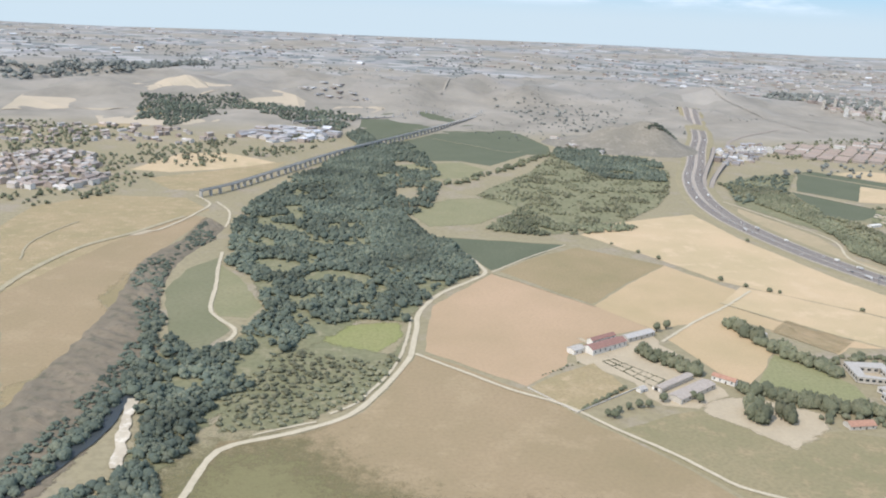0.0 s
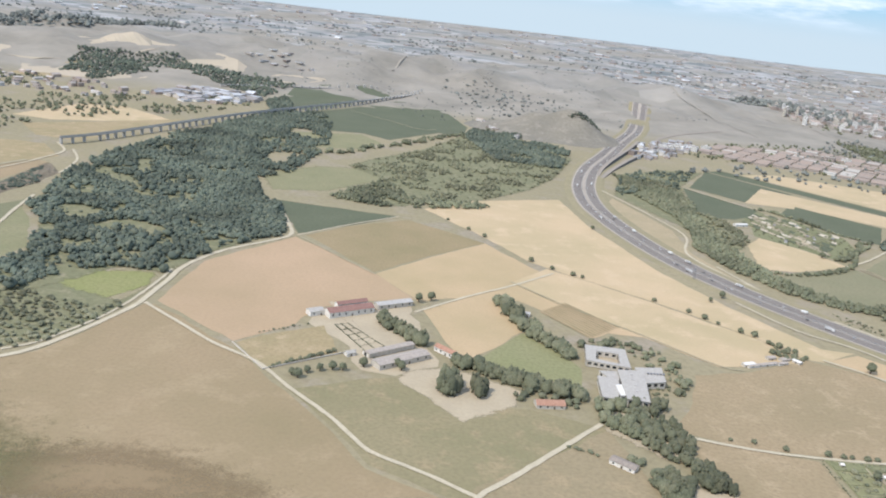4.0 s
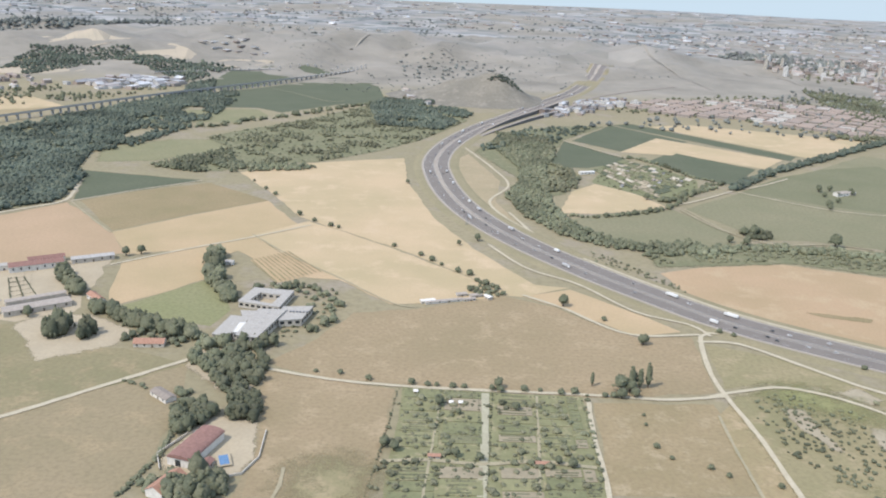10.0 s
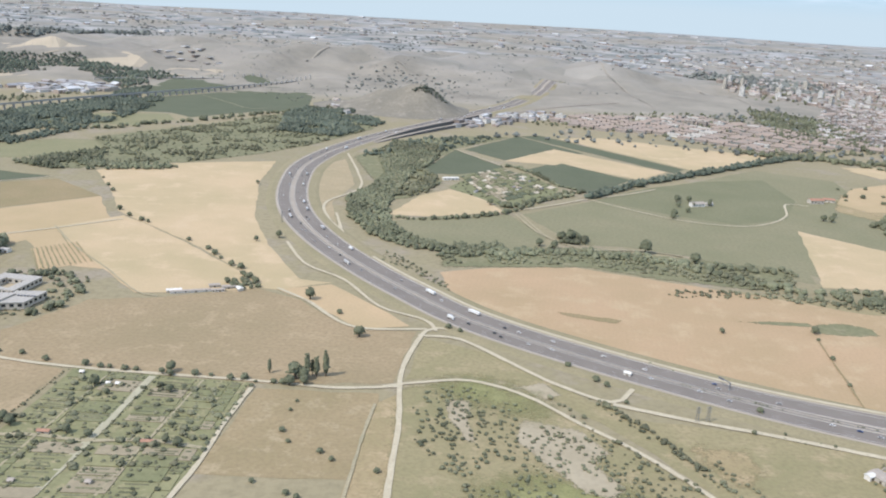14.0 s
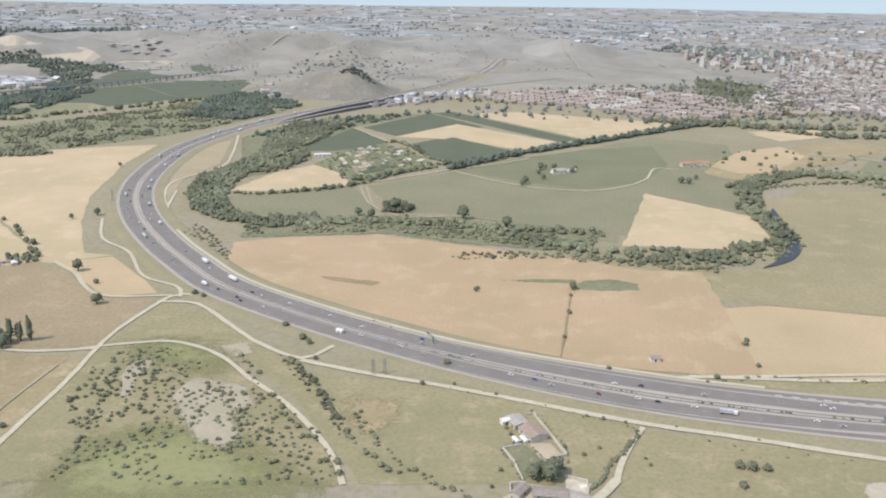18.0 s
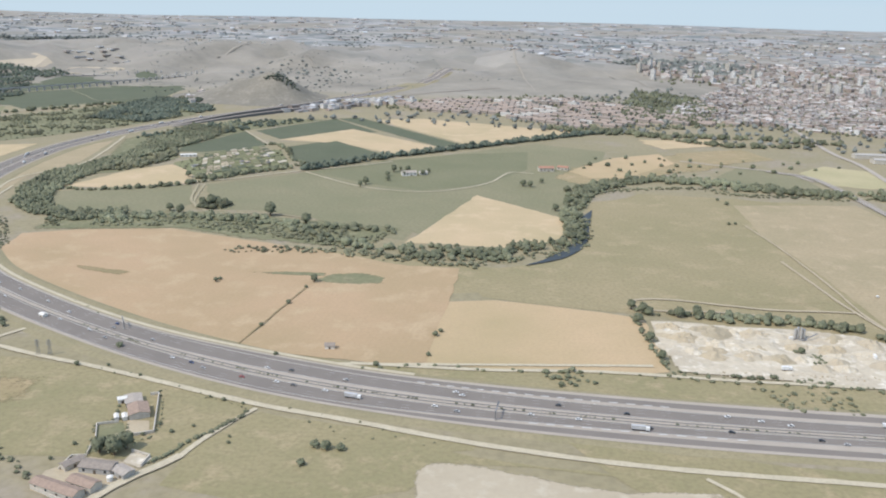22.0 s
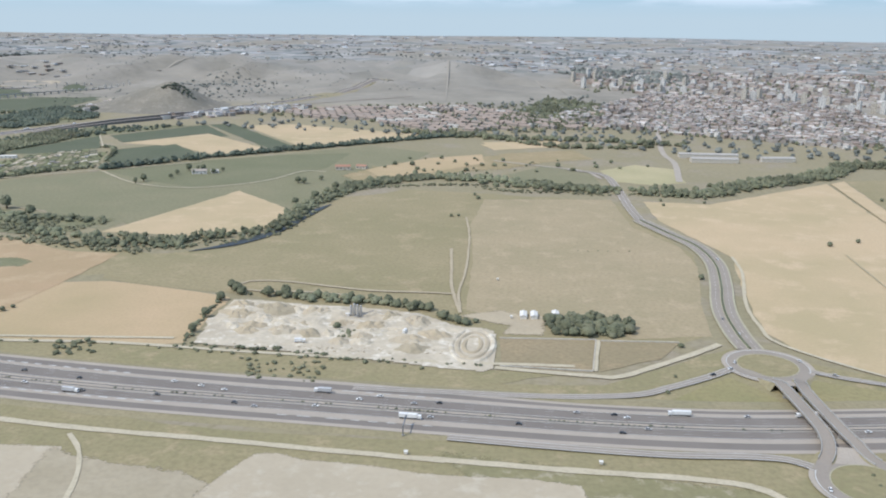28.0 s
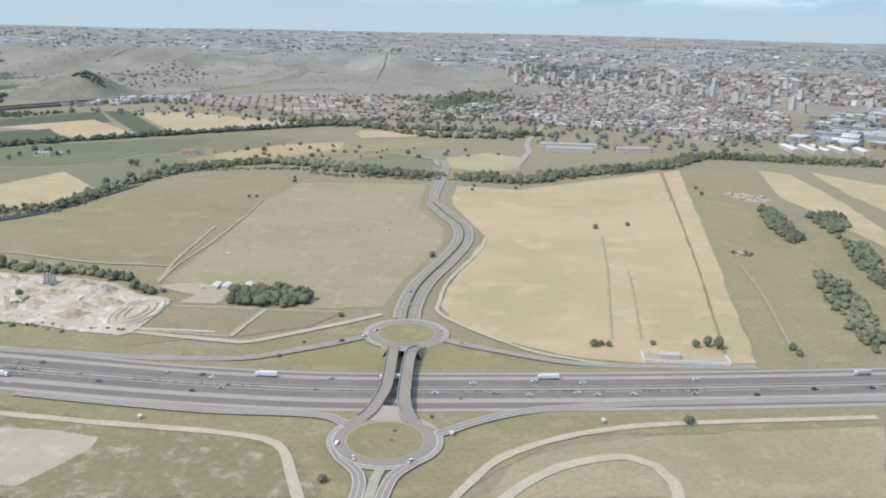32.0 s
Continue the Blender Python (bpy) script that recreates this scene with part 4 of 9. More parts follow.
track("dirt_track", "white dirt track", "track", 4, 2.2, [(438, 431), (459, 412), (479, 386), (495, 378), (525, 382)])
track("dirt_track", "pale dirt track crossing the scrub", "track", 4, 2.2, [(509, 313), (524, 319), (547, 324), (571, 312), (591, 290), (613, 267), (633, 238), (642, 216)])
track("dirt_track", "pale dirt track beside the motorway", "track", 4, 2.4, [(521, 373), (542, 371), (566, 346), (585, 326), (608, 311), (620, 326)])
track("dirt_track", "long pale dirt road beside the motorway", "track", 4, 2.8, [(608, 309), (639, 298), (674, 288), (710, 276), (746, 264)])
track("dirt_track", "long pale dirt road beside the motorway", "track", 4, 3.0, [(710, 276), (746, 264), (785, 255), (830, 244), (874, 237), (914, 234), (951, 233), (992, 231), (1031, 229.5)])
track("dirt_track", "long pale dirt road bending at the roundabout", "track", 4, 3.2, [(1027, 230), (1065, 229), (1105, 229), (1124, 227), (1132, 221), (1138, 209), (1146, 192)])
track("dirt_track", "pale dirt road beside the motorway", "track", 4, 3.0, [(1181, 190), (1189, 211), (1197, 227), (1211, 240), (1228, 250), (1253, 259), (1321, 275)])
track("dirt_track", "pale looping dirt road", "track", 4, 3.6, [(1199, 204), (1205, 214), (1214, 224), (1225, 231), (1235, 234), (1243, 230), (1247, 221), (1247, 210)])
track("dirt_track", "pale dirt track to the ruin", "track", 4, 2.0, [(746, 261), (739, 247), (734, 235), (731, 224)])
track("service_road", "new service road with white kerbs", "kerb_white", 4, 6.0, [(776, 172), (783, 184), (787, 195), (789, 199), (794, 203), (800, 204), (811, 200), (826, 195), (837, 192), (849, 188)])
track("service_road", "grey asphalt of the new service road", "asphalt_pale", 5, 3.4, [(776, 172), (783, 184), (787, 195), (789, 199), (794, 203), (800, 204), (811, 200), (826, 195), (837, 192), (849, 188)])
track("dirt_track", "pale worn track across the bare ground", "track", 4, 1.6, [(904, 230), (911, 223), (917, 214), (922, 203), (926, 188)])
track("dirt_track", "pale track to the service road", "track", 4, 2.0, [(740, 188), (747, 188), (761, 188), (771, 185), (780, 183)])
soft_field("bare_ground", "pale paved space beside the service road", "chalk", [(788, 187), (790, 197), (796, 197), (799, 190), (793, 184)], 1)
track("dirt_track", "pale dirt track along the motorway bend", "track", 4, 2.0, [(424, 525), (445, 479), (473, 452), (498, 411), (523, 395), (530, 380)])
track("dirt_track", "pale dirt track along the inside of the bend", "track", 4, 2.2, [(418, 876), (443, 769), (452, 702), (432, 642), (443, 590), (456, 560), (461, 527), (502, 467), (534, 439)])
track("dirt_track", "pale kerb track beside the motorway", "track", 4, 2.2, [(445, 611), (466, 526), (498, 468), (544, 415), (595, 374), (648, 344), (688, 324), (740, 305), (773, 305), (820, 310), (901, 319)])
track("dirt_track", "pale dirt road beside the quarry", "track", 4, 2.6, [(773, 306), (828, 306), (878, 310), (950, 308), (1019, 309), (1074, 312)])
track("dirt_track", "white farm track inside the river bend", "track", 4, 1.8, [(657, 708), (716, 656), (766, 644), (799, 662), (823, 693), (839, 738), (860, 737)])
track("dirt_track", "pale track inside the river bend", "track_faint", 4, 1.5, [(590, 641), (605, 577), (625, 551), (660, 539), (692, 535)])
track("dirt_track", "faint double track across the pasture", "earth", 4, 1.3, [(1021.5, 370), (1020, 382), (1017.5, 400), (1017, 445), (1012, 520), (1005, 572)])
track("dirt_track", "faint track across the pasture", "earth", 4, 1.6, [(1021, 371), (1015.5, 396), (1012, 415), (1008, 452), (1004, 486)])
soft_field("bare_ground", "bare dusty ground round the sheds", "earth", [(1021, 366), (1040, 376), (1050, 372), (1062, 371), (1061, 346), (1043, 345), (1046, 356), (1030, 362)], 3)
track("dirt_track", "white track in the garden plots", "concrete", 5, 3.2, [(410, 309), (408, 277), (406, 249), (403, 217)])
track("dirt_track", "white track beside the garden plots", "track", 5, 1.8, [(454, 306), (451, 274), (450, 245), (447, 220)])
track("dirt_track", "pale track beside a grass strip", "track_faint", 4, 1.2, [(507, 296), (505, 267), (504, 239), (503, 218)])
track("dirt_track", "white dirt track along the meadow", "track", 4, 2.6, [(-91, 645), (-88, 600), (-84, 560), (-81, 515), (-72, 495), (-62, 480), (-62, 465), (-74, 437)])
track("dirt_track", "pale dirt track on the bluff", "track", 4, 2.4, [(-144, 850), (-125, 812), (-131, 775), (-140, 742), (-153, 709), (-160, 704)])
track("dirt_track", "worn grey road on the bluff", "track_faint", 4, 4.5, [(-221, 540), (-218, 580), (-209, 625), (-196, 662), (-172, 697), (-160, 720), (-140, 760)])
soft_field("bare_ground", "pale bare turning place on the bluff", "earth", [(-178, 690), (-172, 703), (-158, 712), (-156, 704), (-166, 692)], 2)
track("dirt_track", "thin pale path on the bluff top", "track_faint", 4, 1.6, [(-232, 620), (-240, 660), (-235, 700), (-224, 735)])
track("dirt_track", "white track dropping from the bluff", "track", 4, 2.2, [(-120, 822), (-104, 785), (-99, 750), (-99, 722)])
track("country_road", "pale country road to the town", "asphalt_pale", 4, 4.0, [(1110, 744), (1095, 783), (1052, 806), (1008, 829)])
track("dirt_track", "white dirt track beside the wheat", "track", 4, 1.8, [(1172, 493), (1171, 461), (1161, 404), (1160, 371), (1164, 349), (1195, 320), (1217, 309), (1249, 306), (1339, 319)])
track("dirt_track", "pale dirt track to the roundabout", "track", 4, 3.2, [(1042, 306), (1081, 303), (1092, 304.5), (1110, 319.5), (1128, 336), (1137, 345.5)])
track("dirt_track", "pale track between small fields", "track", 4, 1.8, [(1085, 343), (1082, 308)])
track("dirt_track", "narrow path between allotment plots", "track_faint", 5, 0.9, [(391, 307), (386, 252), (383, 217)])
track("dirt_track", "narrow path between allotment plots", "track_faint", 5, 0.9, [(432, 308), (427, 254), (423, 219)])
track("dirt_track", "narrow cross path between allotment plots", "track_faint", 5, 2.2, [(368, 253), (387, 255), (405, 253), (427, 256), (448, 253)])
track("dirt_track", "worn tractor line in the wheat", "track_faint", 5, 0.8, [(1242, 508), (1241, 434), (1238, 362), (1237, 334)])
track("dirt_track", "worn tractor line in the wheat", "track_faint", 5, 0.7, [(1252, 436), (1251, 388), (1249, 336)])
track("dirt_track", "worn field boundary line", "fallow", 5, 0.9, [(1308, 754), (1291, 466), (1284, 371), (1280, 313)])
track("dirt_track", "worn boundary line in the orange fields", "fallow", 5, 0.8, [(732, 399), (726, 358), (720, 316)])
track("dirt_track", "worn track in the fallow strip", "track_faint", 5, 1.4, [(1314, 459), (1314, 409), (1309, 334)])
track("dirt_track", "pale track over the hillside", "hill_track", 5, 4.0, [(207, 1783), (270, 2005), (326, 2146), (361, 2139)])
track("dirt_track", "pale track over the hillside", "hill_track", 5, 3.0, [(146, 1925), (172, 2136), (237, 2332), (354, 2475)])
track("dirt_track", "pale track over the hillside", "hill_track", 5, 3.0, [(359, 1828), (419, 1774), (480, 1707), (526, 1748)])
track("dirt_track", "thin pale field track in the green crop", "track_faint", 5, 1.6, [(136, 1297), (189, 1236), (236, 1178), (260, 1189)])
track("town_road", "pale town street through the houses", "asphalt_pale", 5, 6.0, [(1177, 740), (1187, 843), (1187, 951), (1229, 1327), (1273, 1585)])
track("dirt_track", "faint track above the quarry", "earth", 4, 2.0, [(905, 391), (902, 397), (905, 403), (922, 406), (950, 401), (973, 397), (1000, 398), (1015, 398)])
track("dirt_track", "faint track above the quarry", "earth", 4, 1.6, [(905, 391), (915, 388), (940, 390), (962, 388)])
for k in range(11):
    t = k / 10
    track("tree_row_strip", "olive grass strip under a row of young trees", "grass_olive", 5, 0.9, [(275 + 19 * t, 476 + 19 * t), (297 + 23 * t, 438 + 20 * t)])
track("dirt_track", "white dirt track between wood and ploughed fields", "track", 4, 3.0, [(-62, 262), (-63, 280), (-59, 302)])
track("dirt_track", "pale cutting on the hill beside the town", "hill_track", 5, 5.0, [(1031, 1848), (1107, 1592), (1179, 1310)])
track("dirt_track", "pale track on the hill", "hill_track", 5, 3.0, [(794, 2327), (843, 1856), (881, 1486)])
track("dirt_track", "pale track on the hill", "hill_track", 5, 3.0, [(503, 1500), (564, 1491), (614, 1582), (696, 1514)])
track("dirt_track", "pale lane beside the garden trees", "track", 4, 2.2, [(577, 646), (608, 669), (649, 707), (660, 719), (672, 724), (699, 746), (727, 772)])
track("dirt_track", "faint farm lane in the green fields", "track_faint", 4, 2.0, [(585, 640), (599, 587), (612, 567), (631, 549), (668, 553), (697, 545)])
track("dirt_track", "pale path between wood and tan field", "track", 4, 1.6, [(533, 935), (561, 887), (587, 843)])


# ---- motorway ----
MW = [(735, 1750), (655, 1500), (610, 1380), (553, 1255), (492, 1115), (440, 1000), (404, 890), (389, 800), (391, 730), (402, 655), (420, 592), (448, 532), (482, 478), (513, 437), (549, 396), (603, 357), (664, 322), (714, 300), (760, 285), (804, 276), (848, 270.5), (900, 266.5), (946, 265), (976, 264.5), (1030, 263), (1080, 262.3), (1121, 264), (1150, 267.5), (1199, 276), (1257, 287), (1335, 304), (1420, 325), (1555, 360)]
MW_LINE = smooth_line(MW, 6.0)


def widths(x):
    """Offsets of the road's bands: shoulder, collector, separator, carriageway, median, carriageway, separator, collector, shoulder; the road widens eastwards."""
    knots = ((640, (-13.4, -12.2, -12.1, -12.0, -1.9, 1.9, 11.6, 11.7, 11.8, 13.4)), (760, (-18.4, -17.0, -14.0, -13.6, -4.2, 3.2, 12.0, 12.2, 13.6, 15.2)),
             (880, (-19.6, -17.4, -13.2, -10.8, -3.0, 2.5, 8.2, 10.6, 14.8, 16.8)), (980, (-19.0, -16.4, -11.8, -9.0, -2.2, 2.2, 7.5, 11.2, 15.0, 17.2)),
             (1080, (-14.6, -13.0, -10.8, -8.4, -2.0, 1.9, 7.6, 10.6, 15.0, 17.2)), (9999, (-14.6, -13.0, -10.8, -8.4, -2.0, 1.9, 7.6, 10.6, 15.0, 17.2)))
    if x <= knots[0][0]:
        return knots[0][1]
    for (x0, a), (x1, b) in zip(knots, knots[1:]):
        if x <= x1:
            t = (x - x0) / (x1 - x0)
            t = t * t * (3 - 2 * t)
            return [p + (q - p) * t for p, q in zip(a, b)]


def lane_band(line, i, j, z, shift=0.0, width=0.0):
    """A band between two of the offsets; with a width, a stripe of that width at offset i plus shift."""
    v = []
    left = [side_line(line, 0.0), side_line(line, 1.0)]
    for k, q in enumerate(line):
        d = left[1][k] - q
        w = widths(q.x)
        a, b = (w[i] + shift - width / 2, w[i] + shift + width / 2) if width else (w[i], w[j])
        for o in (a, b):
            p = q + d * o
            v.append((p.x, p.y, z + hill(p.x, p.y)))
    return v, [(2 * k, 2 * k + 1, 2 * k + 3, 2 * k + 2) for k in range(len(line) - 1)]


def build_motorway():
    base = tagged(new("motorway"), "grey dual carriageway motorway with verges and median", "motorway", kind="structure")
    v, f = [], []
    n = len(MW_LINE)
    for o, z in ((-23.5, -0.05), (-19.8, 0.46), (17.6, 0.46), (21.5, -0.05)):
        v += [(q.x, q.y, z + hill(q.x, q.y)) for q in side_line(MW_LINE, o)]
    for j in range(3):
        f += [(n * j + i, n * j + n + i, n * j + n + i + 1, n * j + i + 1) for i in range(n - 1)]
    mesh_of("verge", v, f, "verge_grass", base)
    for name, mat, i, j, z in (("shoulder", "asphalt_pale", 0, 1, 0.54), ("collector_lane", "asphalt", 1, 2, 0.52), ("separator", "asphalt_pale", 2, 3, 0.54), ("carriageway", "asphalt", 3, 4, 0.52), ("median", "asphalt_pale", 4, 5, 0.54),
                               ("carriageway", "asphalt", 5, 6, 0.52), ("separator", "asphalt_pale", 6, 7, 0.54), ("collector_lane", "asphalt", 7, 8, 0.52), ("shoulder", "asphalt_pale", 8, 9, 0.54)):
        v, f = lane_band(MW_LINE, i, j, z)
        mesh_of(name, v, f, mat, base)
    v, f = lane_band([q for q in MW_LINE if 470 < q.x < 800 and q.y < 550], 0, 0, 0.53, -2.0, 2.2)
    mesh_of("kerb_track", v, f, "track", base, "pale dirt track along the road edge")
    # edge and lane lines
    for i, o in ((3, 0.3), (4, -0.3), (5, 0.3), (6, -0.3)):
        v, f = lane_band(MW_LINE, i, i, 0.56, o, 0.16)
        mesh_of("edge_line", v, f, "road_paint", base)
    for i, o, w, step, x0, x1 in ((3, 2.3, 0.08, 3, 0, 9999), (3, 4.6, 0.08, 3, 0, 9999), (6, -2.1, 0.08, 3, 0, 9999), (6, -4.3, 0.08, 3, 0, 9999), (2, -0.4, 0.5, 2, 800, 905), (6, 0.5, 0.5, 2, 845, 925), (2, 0.4, 0.35, 2, 985, 1030), (7, 0.4, 0.35, 2, 965, 1030)):
        line = [q for q in smooth_line([(p.x, p.y) for p in MW_LINE], 3.0) if x0 < q.x < x1]
        v, f = lane_band(line, i, i, 0.57, o, w)
        tagged(mesh_of("lane_line", v, f[::step], "road_paint", base), kind="stuff")
    # steel guard rail in the middle
    for off in (-0.6, 1.7):
        line = side_line(MW_LINE, off)
        v, f = [], []
        for q in line:
            z = hill(q.x, q.y)
            v += [(q.x, q.y, z + 0.75), (q.x, q.y, z + 1.05)]
        f = [(2 * i, 2 * i + 2, 2 * i + 3, 2 * i + 1) for i in range(len(line) - 1)]
        mesh_of("guard_rail", v, f, "steel_grey", base)


build_motorway()


def ring(bm, x, y, z, r0, r1, n=56):
    a = [bm.verts.new((x + r0 * math.cos(i * math.tau / n), y + r0 * math.sin(i * math.tau / n), z)) for i in range(n)]
    b = [bm.verts.new((x + r1 * math.cos(i * math.tau / n), y + r1 * math.sin(i * math.tau / n), z)) for i in range(n)]
    for i in range(n):
        j = (i + 1) % n
        bm.faces.new((a[i], b[i], b[j], a[j]))
    return bm


def disc(bm, x, y, z, r, n=56):
    bm.faces.new([bm.verts.new((x + r * math.cos(i * math.tau / n), y + r * math.sin(i * math.tau / n), z)) for i in range(n)])
    return bm


def build_roundabout(x, y, r, turn_label):
    root = tagged(new("roundabout"), turn_label, "roundabout", kind="structure")
    part("carriageway", ring(bmesh.new(), x, y, 0.66, r - 4.3, r), "asphalt_worn", root)
    part("kerb", ring(bmesh.new(), x, y, 0.72, r - 4.65, r - 4.3), "concrete", root, "pale concrete kerb")
    part("island", disc(bmesh.new(), x, y, 0.69, r - 4.6), "grass_olive", root, "round island of dry grass")
    part("edge_line", ring(bmesh.new(), x, y, 0.68, r - 0.5, r - 0.2), "road_paint", root)
    part("shoulder", ring(bmesh.new(), x, y, 0.58, r - 0.1, r + 1.6), "asphalt_pale", root, "pale gravel shoulder")


build_roundabout(1152.0, 323.5, 16.4, "north roundabout with a dry grass island and pale kerb")
build_roundabout(1161.0, 232.0, 16.6, "south roundabout with a dry grass island and pale kerb")


def paved(name, label, points, width, z=0.62, mat="asphalt_worn", lines=True):
    root = tagged(new(name), label, "road", kind="structure")
    line = smooth_line(points, 3.0)
    v, f = strip(line, -width / 2, width / 2, z)
    mesh_of("carriageway", v, f, mat, root)
    if lines:
        for s in (-1, 1):
            e = s * (width / 2 - 0.3)
            v, f = strip(line, e - 0.12, e + 0.12, z + 0.02)
            mesh_of("edge_line", v, f, "road_paint", root)
        v, f = strip(line, -0.1, 0.1, z + 0.02)
        mesh_of("centre_line", v, f, "road_paint", root)
    return root


def dual_road(label, line, half, gap):
    """Two grey carriageways with pale kerbs and a dark clipped strip between them."""
    root = tagged(new("link_road"), label, "road", kind="structure")
    line = smooth_line(line, 3.0)
    v, f = strip(line, -half - 0.9, half + 0.9, 0.60)
    mesh_of("kerb", v, f, "concrete", root, "pale concrete kerbs")
    for s in (-1, 1):
        a, b = sorted((s * gap, s * half))
        v, f = strip(line, a, b, 0.63)
        mesh_of("carriageway", v, f, "asphalt_worn", root)
        v, f = strip(line, (a + b) / 2 - 0.08, (a + b) / 2 + 0.08, 0.65)
        tagged(mesh_of("lane_line", v, f[::2], "road_paint", root), kind="stuff")
    v, f = [], []
    for o, z in ((-0.45, 0.62), (-0.25, 1.25), (0.25, 1.25), (0.45, 0.62)):
        v += [(q.x, q.y, z) for q in side_line(line, o)]
    n = len(line)
    for j in range(3):
        f += [(n * j + i, n * j + i + 1, n * j + n + i + 1, n * j + n + i) for i in range(n - 1)]
    mesh_of("median_hedge", v, f, "leaves_dark", root, "low dark hedge in the median")


dual_road("winding grey link road with two carriageways", [(1149, 341), (1147.5, 358), (1147.5, 384), (1150, 407), (1154.5, 434), (1159, 476), (1155, 514), (1142, 545), (1127, 582)], 5.2, 0.9)
paved("link_road", "grey link road to the town", [(1127, 582), (1123, 630), (1120, 703), (1112, 763), (1081, 788)], 7.0)
paved("slip_road", "grey slip road curving to the roundabout", [(1138, 319), (1125, 307.5), (1110, 296.2), (1095, 287), (1065, 281.5), (1030, 280), (990, 279)], 4.0)
paved("slip_road", "grey slip road curving from the roundabout", [(1167, 320), (1178, 315), (1196, 309.5), (1212, 305), (1230, 303.5), (1260, 307), (1290, 312)], 3.6)
paved("slip_road", "grey slip road curving to the roundabout", [(1147, 240), (1140, 244.5), (1127, 245), (1100, 242.6), (1064, 243), (1030, 244.5)], 4.0)
paved("slip_road", "grey slip road curving from the roundabout", [(1175, 237), (1180, 241.5), (1189, 250), (1203, 259), (1221, 265.4), (1248, 273.5), (1292, 283), (1349, 295)], 4.2)
paved("access_road", "grey access road leaving the roundabout", [(1147, 225), (1150, 219), (1155, 214), (1158.5, 207), (1160, 190), (1164, 142), (1168, 76)], 4.0)
paved("access_road", "grey access road joining the roundabout", [(1175, 227), (1171.5, 219), (1168, 213), (1166.5, 205), (1167, 190), (1171, 142), (1175, 76)], 4.0)
paved("splitter_island", "pale splitter island between the access roads", [(1163, 214.5), (1162.6, 209), (1163, 196)], 3.0, 0.60, "concrete", False)


def raised_road(label, points, width, height):
    """A ramp road on a steep embankment, its sides coloured dark for shade, that falls to the ground at its near end.
    """
    root = tagged(new("ramp_road"), label, "road", kind="structure")
    line = smooth_line(points, 8.0)
    n = len(line)
    top = [0.6 + height * min(1.0, 3.0 * i / n) for i in range(n)]
    edges = [(side_line(line, o), o) for o in (-width / 2, width / 2)]
    v = [(q.x, q.y, hill(q.x, q.y) + top[i]) for i in range(n) for q in (edges[0][0][i], edges[1][0][i])]
    mesh_of("carriageway", v, [(2 * i, 2 * i + 1, 2 * i + 3, 2 * i + 2) for i in range(n - 1)], "asphalt_worn", root)
    for name, off in (("bank", -width / 2 - 2.0), ("retaining_wall", width / 2 + 0.4)):
        e, foot = side_line(line, math.copysign(width / 2, off)), side_line(line, off)
        v = [p for i in range(n) for p in ((e[i].x, e[i].y, hill(e[i].x, e[i].y) + top[i]), (foot[i].x, foot[i].y, hill(foot[i].x, foot[i].y) - 0.2))]
        mesh_of(name, v, [(2 * i, 2 * i + 1, 2 * i + 3, 2 * i + 2) for i in range(n - 1)], "shaded_stone", root)


raised_road("ramp road on a shade-dark retaining wall beside the motorway", [(437, 955), (455, 1000), (497, 1085), (540, 1170), (580, 1255)], 5.0, 4.0)
raised_road("lower ramp road on a shade-dark retaining wall", [(440, 945), (468, 1000), (514, 1080), (556, 1150), (596, 1225), (620, 1290)], 5.0, 3.0)
paved("hill_road", "grey road climbing over the hill", [(620, 1290), (650, 1350), (720, 1430), (820, 1510)], 6.0, 0.6, "asphalt_worn", False)


def bridge_height(y):
    """Deck height along the overpass: level over the motorway, falling to both roundabouts."""
    t = min(max(min((y - 243) / 14, (312 - y) / 14), 0.0), 1.0)
    return 0.7 + 2.5 * t * t * (3 - 2 * t)


